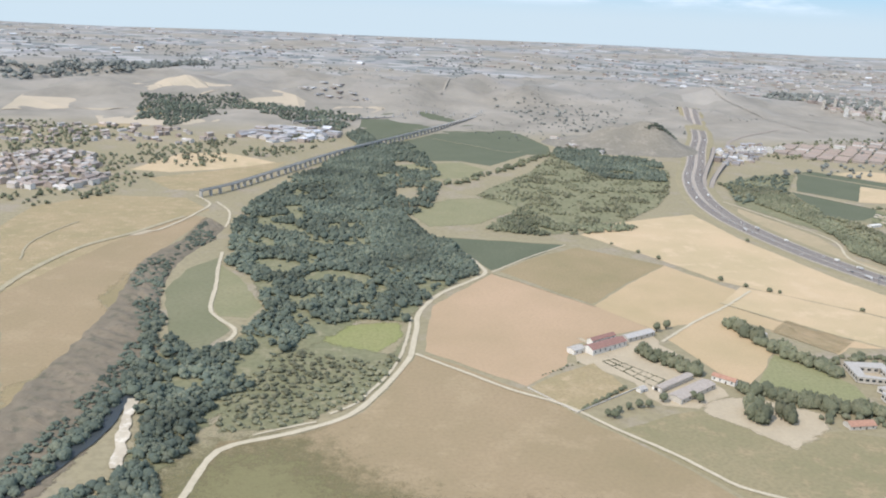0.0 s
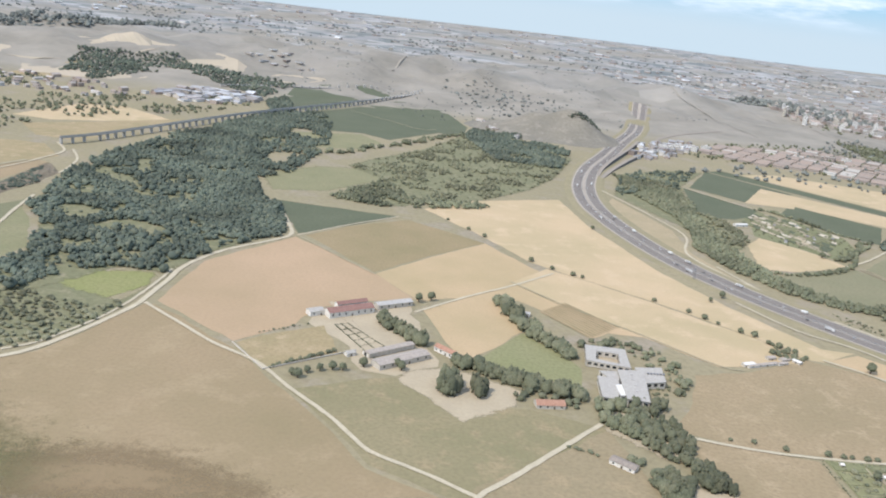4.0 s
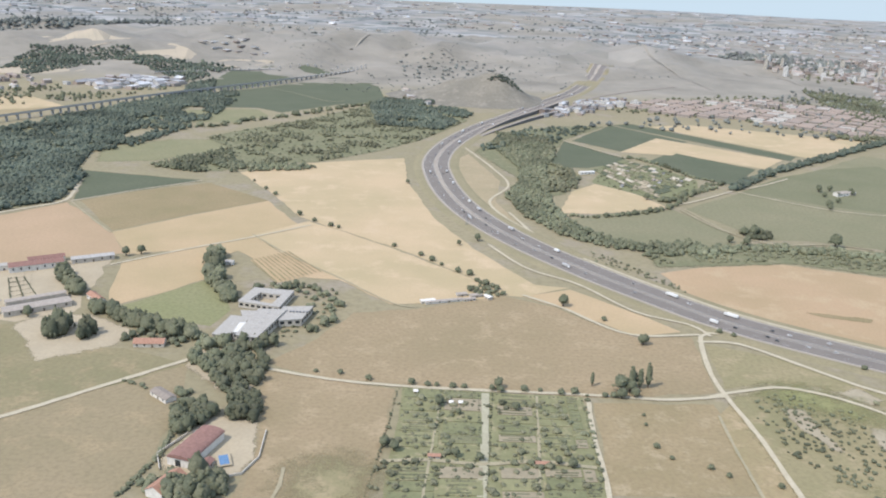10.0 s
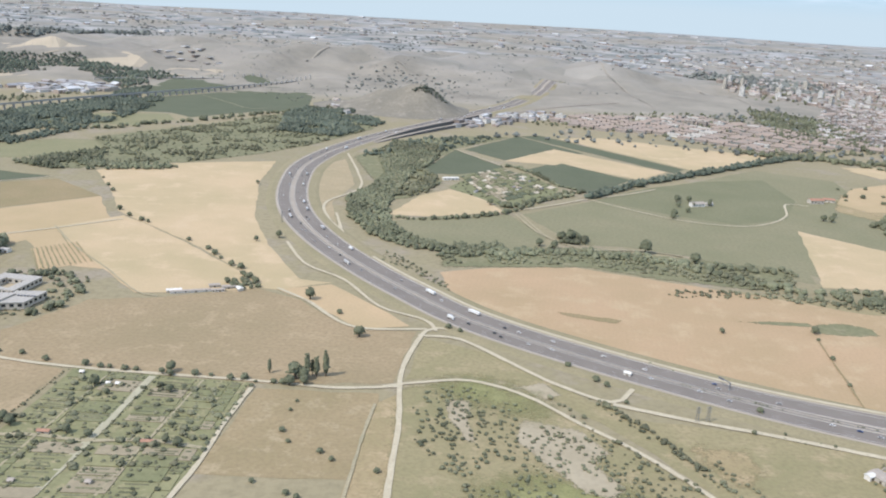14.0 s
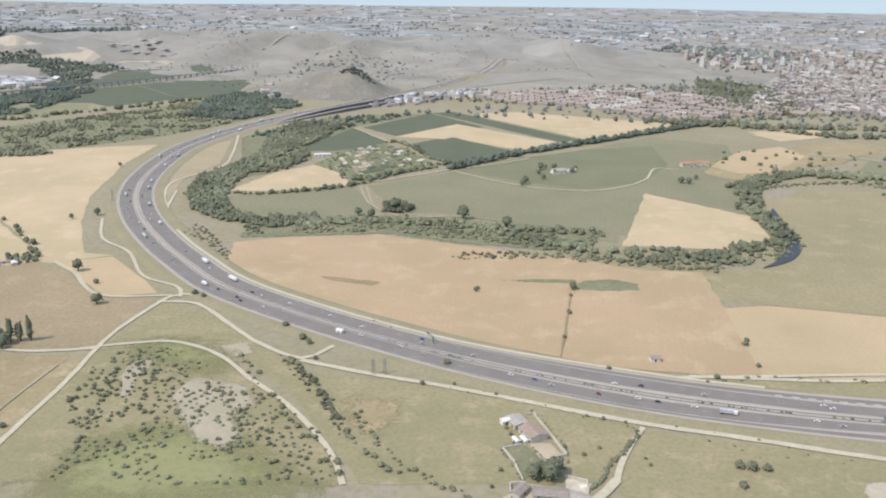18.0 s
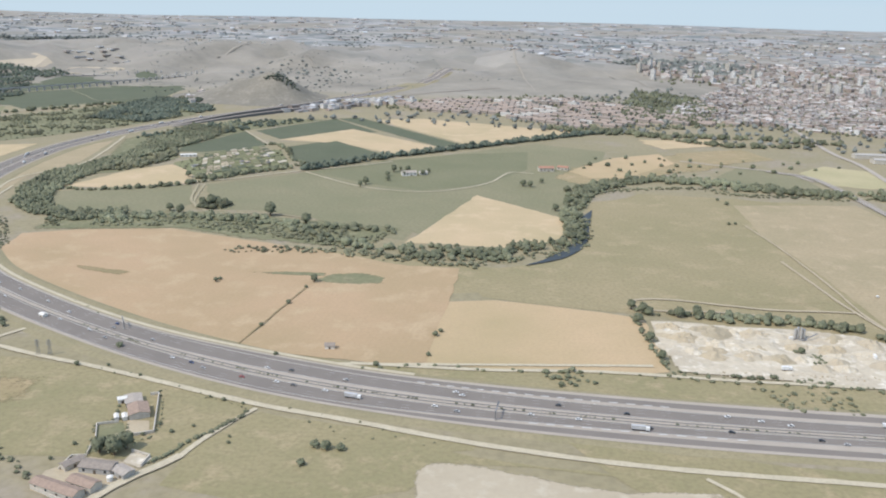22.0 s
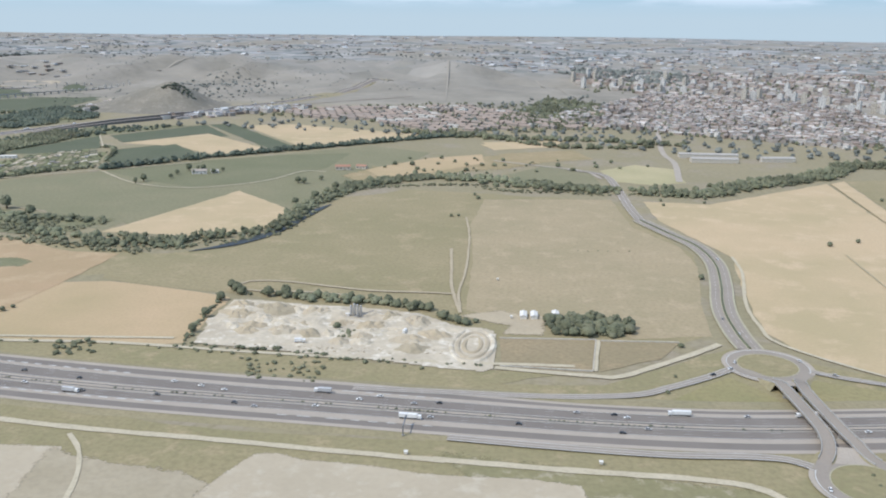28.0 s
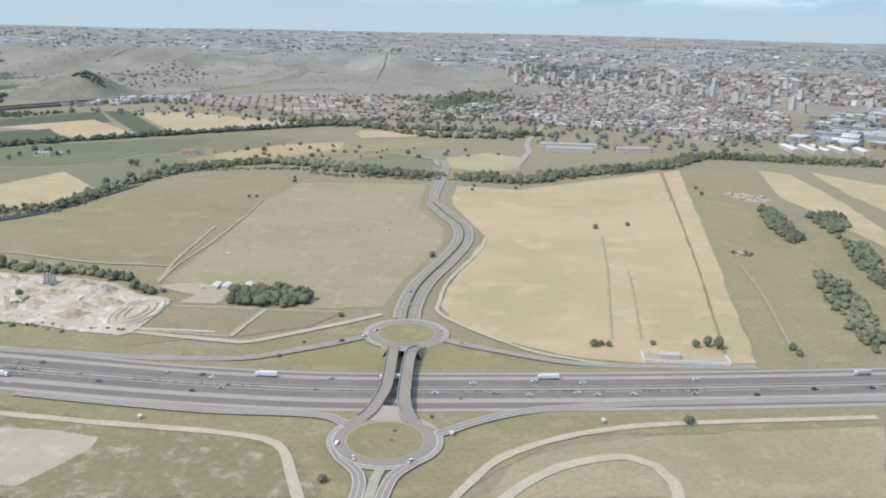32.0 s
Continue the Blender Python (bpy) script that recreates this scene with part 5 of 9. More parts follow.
def build_overpass():
    root = tagged(new("overpass"), "twin concrete road bridge over the motorway", "bridge", kind="structure")
    west = smooth_line([(1139, 318), (1144, 314), (1148.3, 308), (1150.9, 299), (1152.6, 285), (1154.0, 273), (1154.8, 261.5), (1153.6, 251), (1150.8, 245), (1147.3, 238.5)], 1.5)
    east = smooth_line([(1166.5, 317), (1162, 311.5), (1159.2, 304), (1158.4, 296), (1159.3, 283), (1160.9, 269), (1162.4, 257.5), (1165.2, 248.5), (1169.6, 243), (1174.6, 239)], 1.5)
    for line in (west, east):
        edge = {o: side_line(line, o) for o in (-2.2, -2.0, 2.0, 2.2, -4.2, 4.2)}
        n = len(line)

        def row(o, up=0.0, ground=False):
            return [(q.x, q.y, 0.05 if ground else bridge_height(c.y) + up) for q, c in zip(edge[o], line)]

        def sheet(name, rows, mat, parent, keep=None):
            v = [p for r in rows for p in r]
            f = [(n * j + i, n * j + i + 1, n * j + n + i + 1, n * j + n + i) for j in range(len(rows) - 1) for i in range(n - 1) if keep is None or keep(line[i].y)]
            return mesh_of(name, v, f, mat, parent)

        deck = sheet("deck", [row(-2.2), row(2.2), row(2.2, -0.5), row(-2.2, -0.5), row(-2.2)], "asphalt_worn", root)
        for a, b in ((-2.2, -2.0), (2.0, 2.2)):
            sheet("parapet", [row(a, -0.1), row(a, 0.55), row(b, 0.55), row(b, 0.01)], "concrete_pale", deck, lambda y: 246 < y < 309)
        for a, b in ((-2.2, -4.2), (2.2, 4.2)):
            sheet("embankment", [row(a, -0.03), row(b, ground=True)], "verge_grass", root, lambda y: y > 299 or y < 251)
        for y in (293, 277, 262, 254):
            q = min(line, key=lambda p: abs(p.y - y))
            part("pier", box(bmesh.new(), q.x - 1.5, q.x + 1.5, q.y - 0.35, q.y + 0.35, 0.2, bridge_height(q.y) - 0.45), "concrete_pale", root)
    # paved noses that fill the wedge between the two decks at either end
    for ys in ([298 + 0.8 * k for k in range(11)], [244 + 0.8 * k for k in range(11)]):
        v = []
        for y in ys:
            a, b = min(west, key=lambda p: abs(p.y - y)), min(east, key=lambda p: abs(p.y - y))
            v += [(a.x + 1.7, y, bridge_height(y) - 0.06), (b.x - 1.7, y, bridge_height(y) - 0.06)]
        mesh_of("nose", v, [(2 * k, 2 * k + 1, 2 * k + 3, 2 * k + 2) for k in range(len(ys) - 1)], "asphalt_pale", root, "pale paved nose between the carriageways")


build_overpass()


# ---- trees ----
def ico():
    g = (1 + 5 ** 0.5) / 2
    v = np.array([(-1, g, 0), (1, g, 0), (-1, -g, 0), (1, -g, 0), (0, -1, g), (0, 1, g), (0, -1, -g), (0, 1, -g), (g, 0, -1), (g, 0, 1), (-g, 0, -1), (-g, 0, 1)]) / (1 + g * g) ** 0.5
    f = np.array([(0, 11, 5), (0, 5, 1), (0, 1, 7), (0, 7, 10), (0, 10, 11), (1, 5, 9), (5, 11, 4), (11, 10, 2), (10, 7, 6), (7, 1, 8), (3, 9, 4), (3, 4, 2), (3, 2, 6), (3, 6, 8), (3, 8, 9), (4, 9, 5), (2, 4, 11), (6, 2, 10), (8, 6, 7), (9, 8, 1)])
    return v, f


ICO_V, ICO_F = ico()


OCT_V = np.array([(1, 0, 0), (-1, 0, 0), (0, 1, 0), (0, -1, 0), (0, 0, 1), (0, 0, -1)], float)
OCT_F = np.array([(0, 2, 4), (2, 1, 4), (1, 3, 4), (3, 0, 4), (2, 0, 5), (1, 2, 5), (3, 1, 5), (0, 3, 5)])


def clumps(rng, n, spread, height, size, low=0.25, flat=0.75, coarse=False):
    """A crown of uneven leaf clumps on a dome with gaps, one metre of radius for spread 1."""
    vs, fs = [], []
    for k in range(n):
        a, u = rng.uniform(0, math.tau), rng.random()
        r = spread * math.sqrt(rng.random()) * (1.0 - 0.35 * u)
        z = height * (low + (1 - low) * u * (1 - 0.45 * (r / spread) ** 2))
        s = size * rng.uniform(0.6, 1.25)
        q = np.array(Euler((rng.uniform(0, 6), rng.uniform(0, 6), rng.uniform(0, 6))).to_matrix())
        bv, bf = (OCT_V, OCT_F) if coarse else (ICO_V, ICO_F)
        jig = 1 + np.array([rng.uniform(-0.32, 0.32) for _ in bv])[:, None]
        w = (bv * jig) @ q.T * s * np.array([1, 1, flat])
        fs.append(bf + len(bv) * k)
        vs.append(w + np.array([r * math.cos(a), r * math.sin(a), z]))
    return np.concatenate(vs), np.concatenate(fs)


def fast_mesh(name, v, f, material):
    me = bpy.data.meshes.new(name)
    me.vertices.add(len(v))
    me.vertices.foreach_set("co", np.asarray(v, np.float32).ravel())
    me.loops.add(len(f) * 3)
    me.loops.foreach_set("vertex_index", np.asarray(f, np.int32).ravel())
    me.polygons.add(len(f))
    me.polygons.foreach_set("loop_start", np.arange(0, len(f) * 3, 3, dtype=np.int32))
    me.polygons.foreach_set("loop_total", np.full(len(f), 3, np.int32))
    me.polygons.foreach_set("use_smooth", np.ones(len(f), bool))
    me.update(calc_edges=True)
    me.materials.append(MATS[material])
    return me


def dome(rng, spread, height, fine):
    """The closed body of a crown, uneven and wider than high, that the outer clumps grow from."""
    v, f = ICO_V.copy(), ICO_F.copy()
    if fine:
        mids, out = {}, []
        v = [tuple(p) for p in v]

        def mid(a, b):
            k = (min(a, b), max(a, b))
            if k not in mids:
                m = np.array(v[a]) + np.array(v[b])
                mids[k] = len(v)
                v.append(tuple(m / np.linalg.norm(m)))
            return mids[k]

        for a, b, c in f:
            p, q, r = mid(a, b), mid(b, c), mid(c, a)
            out += [(a, p, r), (p, b, q), (r, q, c), (p, q, r)]
        v, f = np.array(v), np.array(out)
    jig = 1 + np.array([rng.uniform(-0.22, 0.22) for _ in v])[:, None]
    return v * jig * np.array([spread * 0.84, spread * 0.84, height * 0.46]) + np.array([0, 0, height * 0.46]), f


def crown(rng, n, spread, height, size, low, flat, fine):
    """A leafy crown: an uneven dome with clumps standing out of it."""
    v, f = dome(rng, spread, height, fine)
    w, g = clumps(rng, n, spread, height, size, low, flat, True)
    return np.concatenate([v, w]), np.concatenate([f, g + len(v)])


RNG = random.Random(5)
WOOD_CROWNS = [crown(RNG, 16, 1.0, 1.3, 0.30, 0.15, 0.9, True) for _ in range(9)]
BUSH_CROWNS = [crown(RNG, 7, 0.85, 0.8, 0.34, 0.2, 0.8, False) for _ in range(7)]
FAR_CROWNS = [crown(RNG, 4, 1.0, 1.2, 0.42, 0.3, 0.85, False) for _ in range(14)]


def wood(name, label, points, size, material="leaves", crowns=None, seed=1, spread=0.45, category="woodland", tall=1.0):
    """Many crowns in one mesh: a wood, hedge or scrub that nobody could count."""
    rng = random.Random(seed)
    crowns = crowns or (FAR_CROWNS if len(points) > 260 else WOOD_CROWNS)
    vs, fs, n = [], [], 0
    for x, y in points:
        v, f = crowns[rng.randrange(len(crowns))]
        s = size * rng.uniform(1 - spread, 1 + spread)
        a = rng.uniform(0, math.tau)
        c, d = math.cos(a) * s, math.sin(a) * s
        m = np.array([[c, -d, 0], [d, c, 0], [0, 0, s * tall * rng.uniform(0.8, 1.25)]])
        vs.append(v @ m.T + np.array([x, y, hill(x, y) + knoll(x, y) + 0.1]))
        fs.append(f + n)
        n += len(v)
    ob = new(name, fast_mesh(name, np.concatenate(vs), np.concatenate(fs), material))
    return tagged(ob, label, category, kind="stuff")


def along(points, spacing, width, seed, gap=0.0):
    rng = random.Random(seed)
    out, line, acc = [], smooth_line(points, 1.0), 0.0
    for i in range(len(line) - 1):
        acc += (line[i + 1] - line[i]).length
        if acc >= spacing:
            acc = 0.0
            if rng.random() >= gap:
                out.append((line[i].x + rng.uniform(-width, width), line[i].y + rng.uniform(-width, width)))
    return out


def thinned(points, scale, cut, seed=0):
    """Leaves out points where a broad noise is high, which makes clearings."""
    return [(x, y) for x, y in points if noise.noise((x * scale, y * scale, seed)) < cut]


def make_tree(kind, seed):
    rng = random.Random(seed)
    spread, height, n, size, trunk = {"broad": (2.3, 3.6, 70, 0.50, 1.4), "poplar": (0.95, 6.6, 50, 0.45, 1.2), "bush": (1.25, 1.5, 28, 0.38, 0.3)}[kind]
    root = thing("tree" if kind != "bush" else "bush", {"broad": "round leafy green tree in dry grass", "poplar": "tall narrow green poplar tree", "bush": "low dark green field bush"}[kind], "tree" if kind != "bush" else "bush", (0, 0, -300))
    bm = bmesh.new()
    bmesh.ops.create_cone(bm, cap_ends=True, segments=7, radius1=0.26 * spread ** 0.5, radius2=0.12, depth=trunk + height * 0.4, matrix=Matrix.Translation((0, 0, (trunk + height * 0.4) / 2)))
    for k in range(4):
        a = k * 1.6 + rng.random()
        bmesh.ops.create_cone(bm, cap_ends=True, segments=5, radius1=0.09, radius2=0.04, depth=spread, matrix=Matrix.Translation((0.35 * spread * math.cos(a), 0.35 * spread * math.sin(a), trunk + 0.3 * spread)) @ Euler((0, 0.9, a)).to_matrix().to_4x4())
    part("trunk", bm, "bark", root)
    v, f = crown(rng, n, spread, height, size, 0.12, 0.75, True)
    v[:, 2] += trunk * 0.8
    leaves = new("crown", fast_mesh("crown", v, f, "leaves"))
    leaves.parent = root
    return root


PROTO = {k: [make_tree(k, 11 * i + len(k)) for i in range(3)] for k in ("broad", "poplar", "bush")}
PLACED = {}


def plant(kind, places, size=1.0, label="", group="", seed=0):
    """Single trees and bushes at the given places."""
    rng = random.Random(seed + len(places))
    for x, y in places:
        k = rng.randrange(3)
        s = size * rng.uniform(0.75, 1.3)
        m = pose(x, y, hill(x, y) + 0.1, 0, 0, rng.uniform(0, 360)) @ Matrix.Diagonal((s, s, s * rng.uniform(0.9, 1.15), 1))
        src = PROTO[kind][k]
        if (kind, k) not in PLACED:
            PLACED[kind, k] = src
            src.matrix_basis = m
            ob = src
        else:
            ob = copy_thing(src, m)
            ob.matrix_basis = m
        tagged(ob, label, "", group)


wood("wood", "dense grey green riverside wood", thinned(scatter([(-30, 1009), (29, 1220), (71, 1105), (54, 806), (71, 722), (93, 680), (105, 602), (75, 562), (54, 527), (43, 492), (14, 497), (-14, 477), (-25, 456), (-30, 431), (-45, 396), (-57, 383), (-63, 350), (-67, 323), (-89, 304), (-88, 335), (-88, 358), (-102, 397), (-104, 443), (-97, 468), (-78, 438), (-58, 464), (-47, 514), (-62, 583), (-83, 610), (-93, 728), (-85, 831)], 3.5, 3), 0.035, 0.08, 3), 2.5, "leaves_wood", seed=3, category="woodland")
wood("wood", "dark poplar stand in the riverside wood", scatter([(20, 768), (54, 801), (75, 709), (101, 614), (102, 591), (76, 572), (48, 586), (27, 661)], 3.2, 4), 2.7, "leaves_wood", seed=4, category="woodland")
wood("scrub", "scattered scrub bushes on the riverside", scatter([(-31, 452), (-1, 437), (23, 431), (38, 449), (21, 400), (8, 377), (-23, 355), (-54, 351), (-57, 389)], 4.3, 5), 1.9, "leaves_scrub", BUSH_CROWNS, seed=5, category="scrub")
wood("scrub", "dark scrub bushes on the river bluff", thinned(scatter([(-119, 747), (-101, 681), (-123, 630), (-120, 566), (-111, 509), (-112, 448), (-108, 398), (-106, 373), (-110, 349), (-116, 318), (-129, 301), (-137, 326), (-128, 356), (-123, 388), (-117, 432), (-118, 484), (-141, 565), (-144, 608), (-126, 671)], 3.2, 6), 0.050, 0.30, 6), 1.9, "leaves_wood", BUSH_CROWNS, seed=6, category="scrub")
wood("tree_belt", "dark riverside trees under the bluff", along([(-110, 502), (-106, 433), (-107, 396), (-111, 360), (-118, 325), (-128, 300)], 0.9, 4.0, 77, 0.00), 2.2, "leaves_wood", seed=77, category="tree belt")
wood("wood", "riverside wood along the viaduct", scatter([(-41, 971), (29, 1183), (43, 1124), (5, 1302), (32, 1372), (74, 1152), (60, 1021), (-2, 911)], 4.2, 7), 2.6, "leaves_wood", seed=7, category="woodland")
wood("wood", "grey green scrub wood", thinned(scatter([(168, 918), (236, 1022), (296, 1160), (344, 1249), (388, 1164), (429, 1056), (375, 912), (332, 836), (277, 771), (233, 752), (194, 714), (137, 722), (182, 820), (144, 874)], 5.2, 8), 0.040, -0.06, 8), 1.9, "leaves_scrub", seed=8, category="woodland")
wood("wood", "dark trees at the edge of the scrub wood", thinned(scatter([(129, 728), (177, 807), (191, 795), (202, 749), (255, 752), (281, 747), (270, 732), (214, 715), (173, 708)], 3.6, 9), 0.030, 0.25, 9), 2.2, "leaves", seed=9, category="woodland")
wood("wood", "dark grove beside the motorway", thinned(scatter([(296, 1160), (325, 1237), (373, 1223), (438, 1104), (395, 972), (318, 994)], 4.2, 10), 0.020, 0.25, 10), 2.8, "leaves_wood", seed=10, category="woodland")
wood("tree_belt", "belt of trees beside green crops", along([(65, 933), (125, 937), (182, 1005), (251, 1105), (299, 1171)], 4.0, 6.0, 11, 0.00), 3.0, "leaves", seed=11, category="tree belt")
wood("wood", "trees below the viaduct", thinned(scatter([(-61, 956), (9, 1027), (80, 1254), (113, 1196), (118, 955), (88, 802), (17, 733)], 5.0, 12), 0.020, 0.20, 12), 2.6, "leaves_wood", seed=12, category="woodland")
wood("wood", "riverside trees inside the motorway bend", scatter([(453, 862), (499, 912), (518, 870), (495, 782), (486, 707), (483, 644), (489, 591), (510, 551), (531, 535), (567, 550), (574, 525), (542, 516), (510, 524), (478, 551), (455, 601), (448, 655), (461, 701), (468, 778)], 3.3, 13), 2.2, "leaves", seed=13, category="woodland")
wood("tree_belt", "belt of riverside trees", along([(568, 511), (592, 541), (625, 535), (665, 531), (697, 518), (717, 497), (743, 482), (776, 473), (803, 481), (825, 465), (843, 472)], 1.3, 7.0, 14, 0.00), 2.3, "leaves", seed=14, category="tree belt")
wood("tree_belt", "belt of riverside trees", along([(636, 521), (674, 512), (725, 482), (762, 462), (821, 449)], 1.3, 5.0, 15, 0.00), 1.7, "leaves_scrub", BUSH_CROWNS, seed=15, category="tree belt")
wood("tree_belt", "tall riverside trees at the bend", along([(778, 467), (813, 467), (844, 486), (870, 503), (884, 530), (883, 581), (891, 622), (909, 673), (944, 711)], 1.0, 7.0, 16, 0.00), 2.5, "leaves", seed=16, category="tree belt")
wood("tree_belt", "belt of riverside trees", along([(890, 647), (911, 684), (940, 710), (992, 721), (1026, 701), (1071, 688), (1113, 682)], 1.2, 9.0, 17, 0.00), 2.4, "leaves", seed=17, category="tree belt")
wood("tree_belt", "belt of riverside trees", along([(1128, 694), (1156, 700), (1189, 692), (1227, 738), (1273, 763), (1318, 807), (1365, 871), (1419, 866), (1472, 862), (1534, 860)], 1.2, 9.0, 18, 0.00), 2.5, "leaves", seed=18, category="tree belt")
wood("tree_belt", "straight dark tree row along the green fields", along([(655, 715), (706, 779), (755, 828), (820, 889), (900, 965), (953, 1008)], 1.0, 4.0, 19, 0.00), 3.3, "leaves_wood", seed=19, category="tree belt")
wood("tree_belt", "hedge row between fields", along([(480, 606), (520, 608), (576, 640), (614, 695), (642, 721)], 3.0, 2.0, 20, 0.00), 2.0, "leaves", seed=20, category="hedge")
wood("scrub", "market garden shrubs", scatter([(530, 727), (564, 817), (607, 814), (632, 749), (618, 700), (587, 666), (572, 671)], 9.0, 21), 1.5, "leaves_scrub", BUSH_CROWNS, seed=21, category="scrub")
wood("tree_belt", "dark trees along the market garden lane", along([(573, 660), (587, 666), (603, 686), (619, 702), (635, 724), (656, 741)], 2.4, 2.5, 171, 0.00), 2.3, "leaves_dark", seed=171, category="tree belt")
wood("tree_belt", "dark trees between the gardens and crops", along([(582, 842), (597, 844), (614, 812), (633, 765), (649, 745)], 2.6, 2.2, 172, 0.00), 2.0, "leaves", seed=172, category="tree belt")
wood("wood", "grey green wood below the viaduct embankment", thinned(scatter([(447, 880), (472, 969), (521, 982), (516, 884), (501, 805), (524, 753), (507, 687), (482, 678), (480, 766)], 4.6, 173), 0.030, 0.12, 173), 2.5, "leaves_scrub", seed=173, category="woodland")
wood("wood", "round grove beside the field lane", scatter([(612, 571), (618, 584), (630, 585), (634, 575), (631, 562), (614, 558)], 3.4, 174), 2.4, "leaves_dark", seed=174, category="woodland")
wood("wood", "scattered trees below the viaduct", thinned(scatter([(429, 851), (470, 977), (545, 1034), (601, 1047), (535, 944), (516, 899), (487, 927), (452, 863)], 7.5, 175), 0.050, 0.15, 175), 2.3, "leaves_wood", seed=175, category="woodland")
wood("tree_belt", "trees along the manor farm yard", along([(174, 441), (180, 431), (187, 421), (197, 407)], 1.0, 2.6, 24, 0.0), 2.7, "leaves", seed=24, category="tree belt", tall=1.45)
wood("tree_belt", "dark belt of trees leading to the institute", along([(213, 387), (222, 383), (233, 375), (245, 368), (254, 363), (264, 359), (276, 357)], 0.75, 2.6, 124, 0.0), 2.8, "leaves_dark", seed=124, category="tree belt", tall=1.45)
wood("wood", "tall dark tree clump by the farm", scatter([(202, 357), (206, 349), (211, 351), (210, 364), (204, 367)], 2.8, 25), 2.8, "leaves_dark", seed=25, category="woodland", tall=2.1)
wood("tree_belt", "belt of trees behind the institute", along([(251, 484), (254, 472), (257, 455), (261, 440), (269, 424), (280, 404)], 0.8, 3.4, 26, 0.0), 2.9, "leaves", seed=26, category="tree belt", tall=1.45)
wood("wood", "trees between the plantation and the institute", scatter([(284, 430), (300, 434), (314, 440), (318, 430), (300, 424), (288, 423)], 4.0, 126), 1.9, "leaves", seed=126, category="woodland")
wood("wood", "garden trees below the institute", thinned(scatter([(277, 331), (286, 320), (294, 311), (300, 300), (308, 300), (313, 312), (312, 330), (306, 343), (314, 354), (296, 355), (285, 351), (277, 353)], 3.4, 27), 0.11, 0.38, 27), 2.3, "leaves_dark", seed=27, category="woodland", tall=1.45)
wood("wood", "garden trees beside the institute", thinned(scatter([(312, 345), (326, 372), (332, 400), (342, 412), (344, 402), (334, 374), (320, 345)], 4.6, 127), 0.09, 0.20, 12), 1.8, "leaves", seed=127, category="woodland")
soft_field("garden_ground", "pale worn ground under the garden trees", "earth", [(277, 326), (296, 306), (306, 300), (313, 312), (311, 326), (300, 345), (280, 350)], 4)
wood("hedge", "thick dark hedge curving past the barn", along([(284.6, 286), (286.3, 274), (288, 260.5), (287.4, 250), (285.8, 241), (283.6, 233), (281.2, 226)], 0.6, 0.7, 28, 0.0), 1.25, "leaves_dark", BUSH_CROWNS, seed=28, spread=0.3, category="hedge")
wood("wood", "big trees round the tiled house", scatter([(297, 225), (299, 235), (305, 240), (314, 241), (318, 235), (314, 222), (306, 218)], 3.0, 29), 2.6, "leaves_dark", seed=29, category="woodland", tall=1.45)
wood("wood", "trees beside the tiled house", scatter([(287, 227), (287, 238), (295, 241), (298, 240), (293, 229)], 3.0, 76), 2.0, "leaves", seed=76, category="woodland")
wood("wood", "trees behind the red barn", scatter([(284, 280), (289, 266), (296, 272), (301, 284), (295, 293), (288, 291)], 2.6, 30), 2.3, "leaves_dark", seed=30, category="woodland", tall=1.45)
wood("wood", "dark garden trees east of the barn", scatter([(306, 279), (317, 279), (318, 291), (311, 304), (305, 297)], 2.8, 78), 2.3, "leaves_dark", seed=78, category="woodland", tall=1.45)
wood("scrub", "scattered bushes on pale scrub ground", thinned(scatter([(519, 305), (543, 320), (572, 307), (592, 285), (618, 256), (636, 227), (638, 216), (547, 210), (537, 254)], 3.4, 31), 0.060, 0.10, 31), 0.95, "leaves", BUSH_CROWNS, seed=31, category="scrub")
wood("hedge", "hedge of scrub along the gully", along([(579, 314), (605, 275), (628, 243), (643, 219)], 2.5, 2.0, 32, 0.20), 1.3, "leaves_scrub", BUSH_CROWNS, seed=32, category="hedge")
wood("hedge", "hedge of scrub along the gully", along([(601, 312), (625, 278), (634, 256), (648, 234), (660, 221)], 2.2, 1.5, 33, 0.10), 1.5, "leaves_scrub", BUSH_CROWNS, seed=33, category="hedge")
wood("tree_belt", "trees above the quarry", along([(901, 385), (930, 381), (951, 378), (972, 376), (994, 375), (1006, 368), (1019, 357), (1034, 355)], 2.6, 3.0, 34, 0.25), 2.0, "leaves", seed=34, category="tree belt")
wood("wood", "dark conifer grove by the sheds", scatter([(1061, 366), (1070, 372), (1085, 370), (1100, 363), (1100, 347), (1084, 347), (1067, 347)], 3.2, 35), 2.6, "leaves_dark", seed=35, category="woodland")
wood("wood", "dark tree clump in the fallow strip", scatter([(1357, 611), (1369, 613), (1365, 526), (1357, 511), (1351, 544)], 3.0, 36), 2.2, "leaves_dark", seed=36, category="woodland")
wood("wood", "dark tree clump in the fallow strip", scatter([(1387, 602), (1414, 608), (1405, 564), (1388, 545), (1386, 576)], 3.2, 37), 2.0, "leaves_dark", seed=37, category="woodland")
wood("wood", "scrubby trees along the strip", scatter([(1348, 455), (1363, 437), (1354, 362), (1343, 329), (1340, 352), (1342, 398)], 4.2, 38), 1.9, "leaves", seed=38, category="woodland")
wood("wood", "scrubby trees along the strip", scatter([(1389, 537), (1400, 513), (1395, 475), (1376, 421), (1377, 471)], 4.2, 39), 1.9, "leaves", seed=39, category="woodland")
wood("hedge", "bushes along the quarry track", along([(775, 302), (804, 306), (833, 306), (868, 307), (903, 308), (950, 305), (996, 308), (1040, 306)], 3.2, 1.5, 40, 0.35), 1.1, "leaves", BUSH_CROWNS, seed=40, category="hedge")
